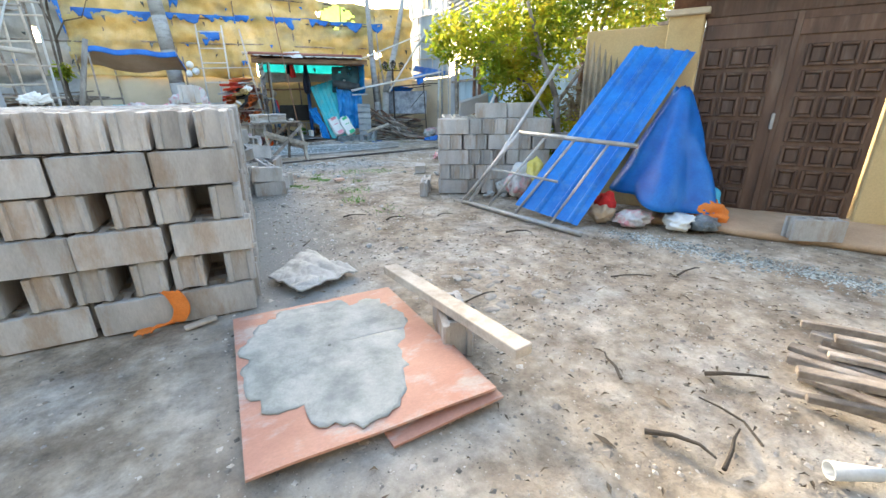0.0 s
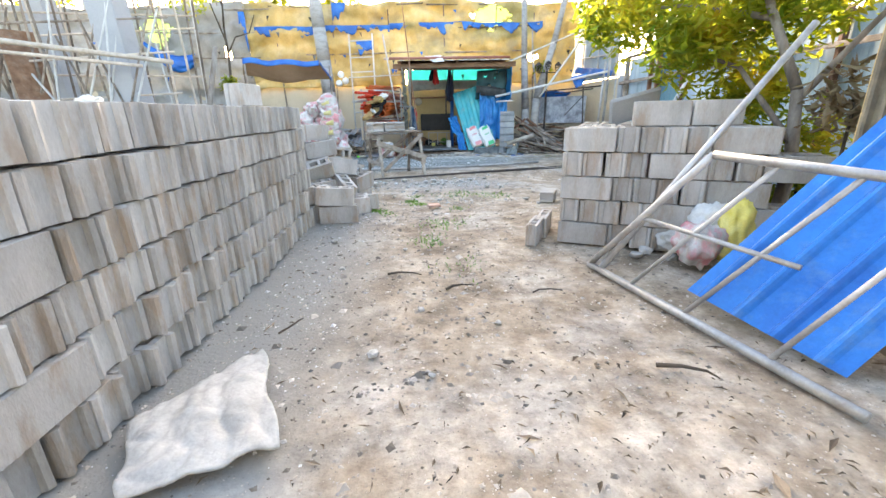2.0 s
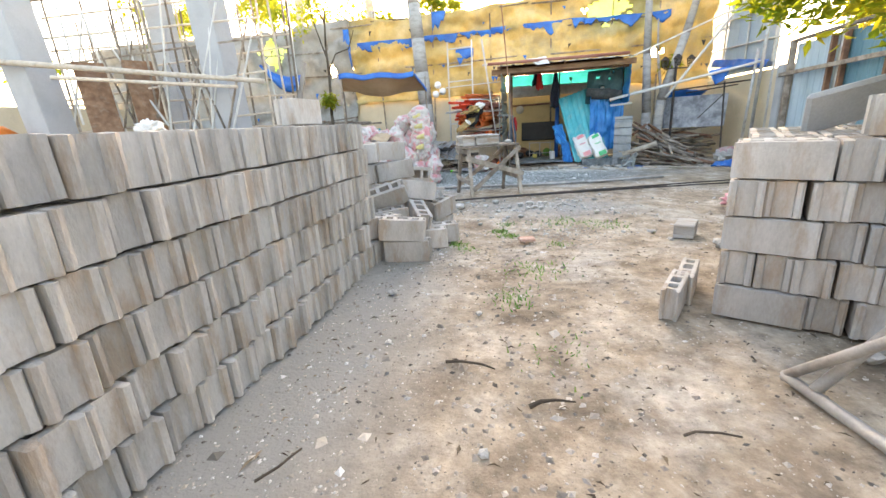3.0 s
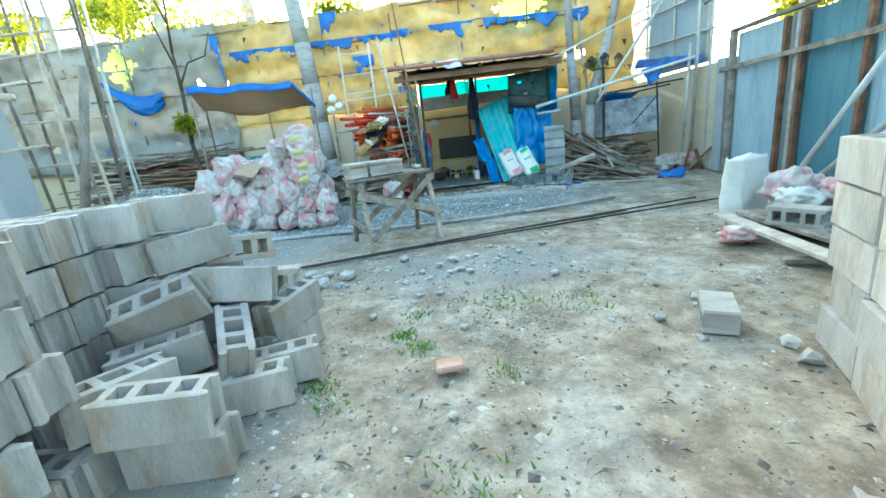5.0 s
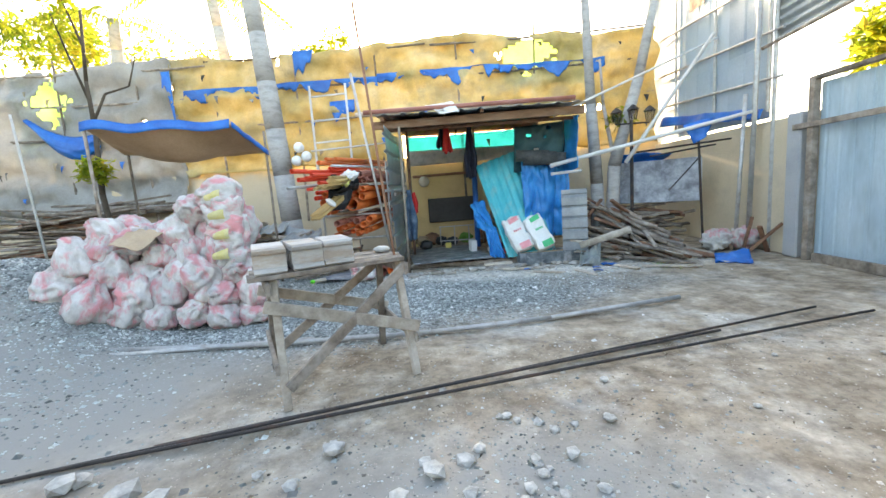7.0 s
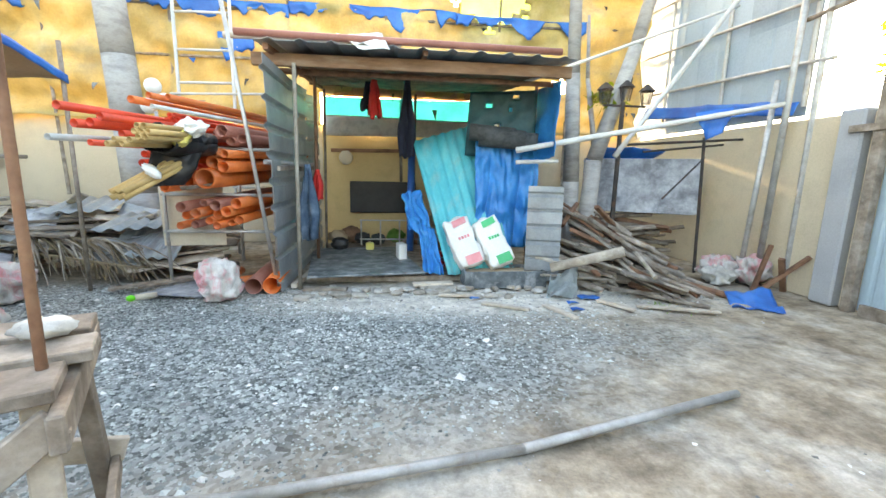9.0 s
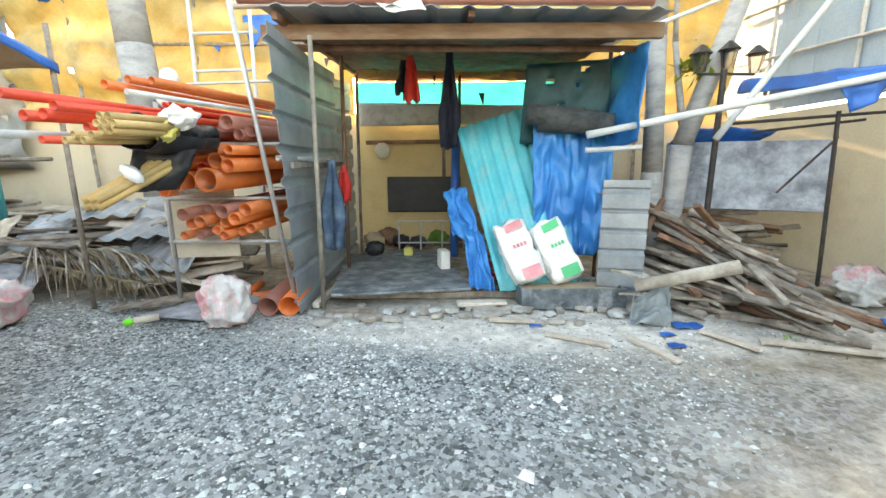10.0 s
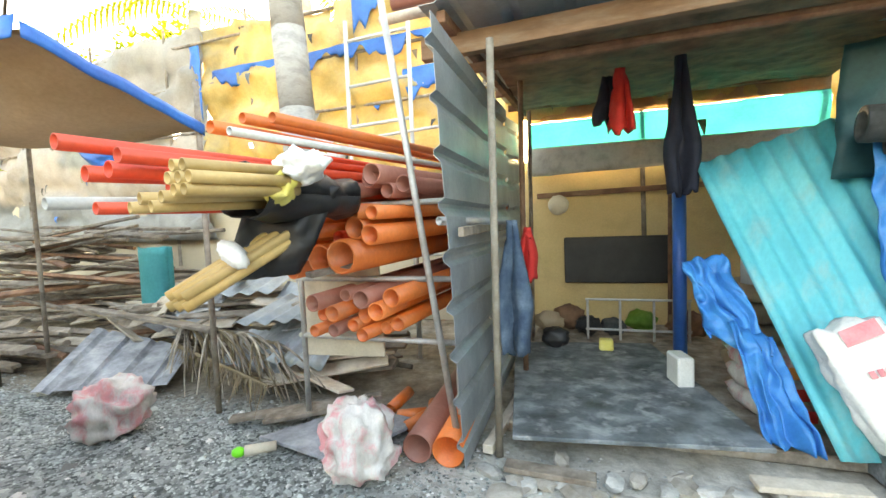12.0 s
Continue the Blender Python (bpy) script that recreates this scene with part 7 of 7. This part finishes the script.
def scatter(name, n, pick, size, m_, seed, label, flat=0.6):
    """Small stones as one mesh; pick() gives a place."""
    g = random.Random(seed)
    vs, fs = [], []
    octa = [(1, 0, 0), (-1, 0, 0), (0, 1, 0), (0, -1, 0), (0, 0, 1)]
    tri = [(0, 2, 4), (2, 1, 4), (1, 3, 4), (3, 0, 4)]
    for _ in range(n):
        x, y = pick(g)
        s = size * g.uniform(0.45, 1.0) * (1 + (g.random() < 0.06) * 0.8)
        a = g.uniform(0, 6.28)
        k = len(vs)
        z = height(x, y)
        for p in octa:
            q = (p[0] * g.uniform(0.7, 1.3), p[1] * g.uniform(0.6, 1.1), p[2] * flat * g.uniform(0.7, 1.2))
            vs.append((x + s * (q[0] * math.cos(a) - q[1] * math.sin(a)) + (p[2] * s * g.uniform(-0.4, 0.4)), y + s * (q[0] * math.sin(a) + q[1] * math.cos(a)), z - 0.004 + s * q[2]))
        fs += [tuple(k + i for i in t) for t in tri]
    me = bpy.data.meshes.new(name)
    me.from_pydata(vs, [], fs)
    me.materials.append(m_)
    return tagged(new(name, me), label, "gravel", kind="stuff")


def island(m):
    """Vary brightness stone by stone."""
    n, l = m.node_tree.nodes, m.node_tree.links
    bs = n["Principled BSDF"]
    geo = n.new("ShaderNodeNewGeometry")
    rp = n.new("ShaderNodeMapRange"); rp.inputs[3].default_value, rp.inputs[4].default_value = 0.25, 1.4
    l.new(geo.outputs["Random Per Island"], rp.inputs[0])
    h = n.new("ShaderNodeHueSaturation")
    l.new(bs.inputs["Base Color"].links[0].from_socket, h.inputs["Color"])
    l.new(rp.outputs[0], h.inputs["Value"])
    l.new(h.outputs[0], bs.inputs["Base Color"])
    return m


M_GRAVEL = island(mat("gravel_stone", [(0.22, 0.25, 0.24), (0.35, 0.385, 0.37), (0.51, 0.54, 0.52)], 2, 0.9, 0.2, 90, rnd=0))
M_PEBBLE = island(mat("earth_pebble", [(0.3, 0.25, 0.2), (0.44, 0.39, 0.33), (0.52, 0.48, 0.43)], 2, 0.95, 0.2, 90, rnd=0))
M_CHIP = island(mat("pale_chip", [(0.45, 0.44, 0.42), (0.6, 0.59, 0.57)], 2, 0.95, 0.2, 90, rnd=0))


def gravel_at(g):
    while True:
        x, y = g.uniform(-6.2, 4.0), g.uniform(10.3, 14.5)
        d = ((x + 1.6) / 5.2) ** 2 + ((y - 12.4) / 1.75) ** 2 + 0.5 * nz(x, y, 0, 0.8)
        if d < g.uniform(0.6, 1.15) and ((x - 3.0) / 2.5) ** 2 + ((y - 13.5) / 0.65) ** 2 > g.uniform(0.4, 1.1):
            return x, y


scatter("gravel", 62000, gravel_at, 0.019, M_GRAVEL, 1, "blue-grey crushed stone spread before the shed")
scatter("gravel", 900, gravel_at, 0.032, M_CHIP, 15, "larger pale stones among the crushed stone")
scatter("gravel", 2600, lambda g: (g.gauss(1.6, 0.75), g.gauss(8.7, 0.5)), 0.017, M_GRAVEL, 2, "grey gravel patch with broken concrete")
scatter("gravel", 2200, lambda g: (g.gauss(1.7, 0.3), g.gauss(7.5, 0.25)), 0.014, M_GRAVEL, 3, "thin grey gravel patch in the trodden earth")
scatter("gravel", 5000, lambda g: (lambda s: (3.3 + 0.75 * s + g.gauss(0, 0.09), 2.85 - 1.75 * s + g.gauss(0, 0.1)))(g.random()), 0.018, M_GRAVEL, 4, "strip of grey gravel before the clay apron")
scatter("pebbles", 90000, lambda g: (g.uniform(-0.3, 5.5), g.uniform(0.2, 10.5)), 0.012, M_PEBBLE, 5, "small pebbles in the trodden earth")
scatter("pebbles", 2600, lambda g: (g.uniform(-1.8, 3.0), g.uniform(0.3, 2.8)), 0.013, M_PEBBLE, 6, "small pebbles in the trodden earth")
scatter("chips", 1400, lambda g: (g.gauss(0.35, 0.25), g.uniform(2.9, 7.5)), 0.017, M_CHIP, 7, "pale concrete chips along the block stack")
scatter("chips", 700, lambda g: (g.uniform(0, 5.5), g.uniform(6.5, 11)), 0.022, M_CHIP, 8, "pale concrete chips on the earth")
scatter("chips", 1500, lambda g: (g.uniform(0.5, 5.3), g.gauss(13.35, 0.3)), 0.022, M_CHIP, 9, "pale concrete chips before the shed")
scatter("sand_clods", 6500, lambda g: (g.gauss(-2.6, 1.3), g.gauss(9.8, 0.8)), 0.022, M_GRAVEL, 10, "grey clods on the sand mound")


def twigs():
    """Dead leaves, bark and twigs strewn on the earth."""
    g = random.Random(71)
    bm = bmesh.new()
    for i in range(1300):
        x, y = (g.uniform(0.1, 4.2), g.uniform(0.2, 7.0)) if i < 800 else (g.gauss(2.2, 0.8), g.uniform(0.2, 3.6)) if i < 1230 else (g.uniform(0.3, 5.0), g.uniform(7, 10.5))
        a, L = g.uniform(0, 6.28), g.uniform(0.016, 0.06) * (2.2 if g.random() < 0.08 else 1)
        z = height(x, y) + 0.006
        d = Vector((math.cos(a), math.sin(a), 0))
        s = Vector((-d.y, d.x, 0))
        p = Vector((x, y, z))
        w = L * g.uniform(0.08, 0.34)
        mid = p + d * L * 0.5 + s * g.uniform(-0.008, 0.008) + Vector((0, 0, g.uniform(0.003, 0.014)))
        vs = [bm.verts.new(q) for q in (p, mid + s * w * 0.5, p + d * L, mid - s * w * 0.5, mid + Vector((0, 0, -0.006)))]
        for f in ((0, 4, 1), (1, 4, 2), (0, 3, 4), (3, 2, 4)):
            bm.faces.new([vs[k] for k in f])
    return tagged(link("leaf_litter", bm, island(mat("litter", [(0.1, 0.075, 0.05), (0.2, 0.15, 0.1), (0.34, 0.26, 0.18)], 3, 0.9, 0.2, 60, rnd=0))), "dry dark leaves and twigs strewn on the earth", "leaf litter", kind="stuff")


twigs()
g = random.Random(91)
for i in range(26):
    x, y = g.gauss(1.55, 0.28), g.uniform(1.9, 2.75)
    solid("embedded_stone", blob((g.uniform(0.06, 0.13), g.uniform(0.05, 0.09), 0.035), i * 1.3, 0.3, 2.0, 2), M_COBBLE, pose(x, y, height(x, y) - 0.024, 0, 0, g.uniform(0, 180)), "pale flat stone trodden into the earth", "stone", "embedded stones", smooth=True)
scatter("earth_clods", 4000, lambda g: (g.uniform(-1.6, 5.0), g.uniform(0.2, 8.5)), 0.024, M_PEBBLE, 12, "small clods of dry earth", 0.5)
scatter("earth_clods", 500, lambda g: (g.gauss(1.2, 0.35), g.uniform(3.2, 7.0)), 0.03, M_PEBBLE, 13, "small clods of dry earth", 0.5)
for i, (x, y, L, a) in enumerate(((1.2, 2.2, 0.28, 10), (1.5, 1.15, 0.24, 60), (1.9, 1.0, 0.3, -30), (2.4, 2.1, 0.3, -25), (2.9, 1.9, 0.26, 5), (1.35, 0.85, 0.25, -60), (1.7, 0.6, 0.3, 80), (1.45, 0.6, 0.3, 20), (1.3, 4.4, 0.22, 15), (1.9, 4.3, 0.2, 5), (0.9, 4.7, 0.24, -10), (2.3, 3.4, 0.25, -30), (0.35, 3.85, 0.2, 60))):
    z = height(x, y) + 0.02
    bm = bmesh.new()
    q = [Vector((x + L * s * math.cos(radians(a)) + 0.02 * math.sin(i + s * 5), y + L * s * math.sin(radians(a)), z + 0.02 * math.sin(s * 3.1))) for s in (0, 0.35, 0.7, 1)]
    solid("bark_piece", limb(q, 0.006 + 0.003 * (i % 3), 0.004, bm), M_BARKD, Matrix(), "curled dark strip of bark on the earth", "bark", "bark pieces")


def tuft(x, y, n, s, seed):
    g = random.Random(seed)
    bm = bmesh.new()
    for _ in range(n):
        p = Vector((g.gauss(0, s), g.gauss(0, s), -0.005))
        d = Vector((g.gauss(0, 0.5), g.gauss(0, 0.5), 0.8)).normalized() * g.uniform(0.02, 0.055)
        w = Vector((g.gauss(0, 1), g.gauss(0, 1), 0)).normalized() * 0.007
        bm.faces.new([bm.verts.new(q) for q in (p - w, p + w, p + d)])
    tagged(link("grass_tuft", bm, M_GRASS, pose(x, y, height(x, y))), "sparse green grass tuft in the earth", "grass", "grass tufts", "stuff")


for i, (x, y, n, s) in enumerate(((0.98, 7.53, 160, 0.05), (1.1, 7.34, 130, 0.05), (1.7, 7.9, 150, 0.14), (2.15, 7.78, 120, 0.12), (0.56, 6.98, 130, 0.06), (1.62, 7.0, 60, 0.08), (1.05, 7.8, 60, 0.05), (1.2, 5.6, 120, 0.1), (1.35, 6.2, 120, 0.12), (4.5, 13.0, 60, 0.08), (1.5, 4.9, 60, 0.14), (0.7, 6.8, 60, 0.06))):
    tuft(x, y, n, s, i)
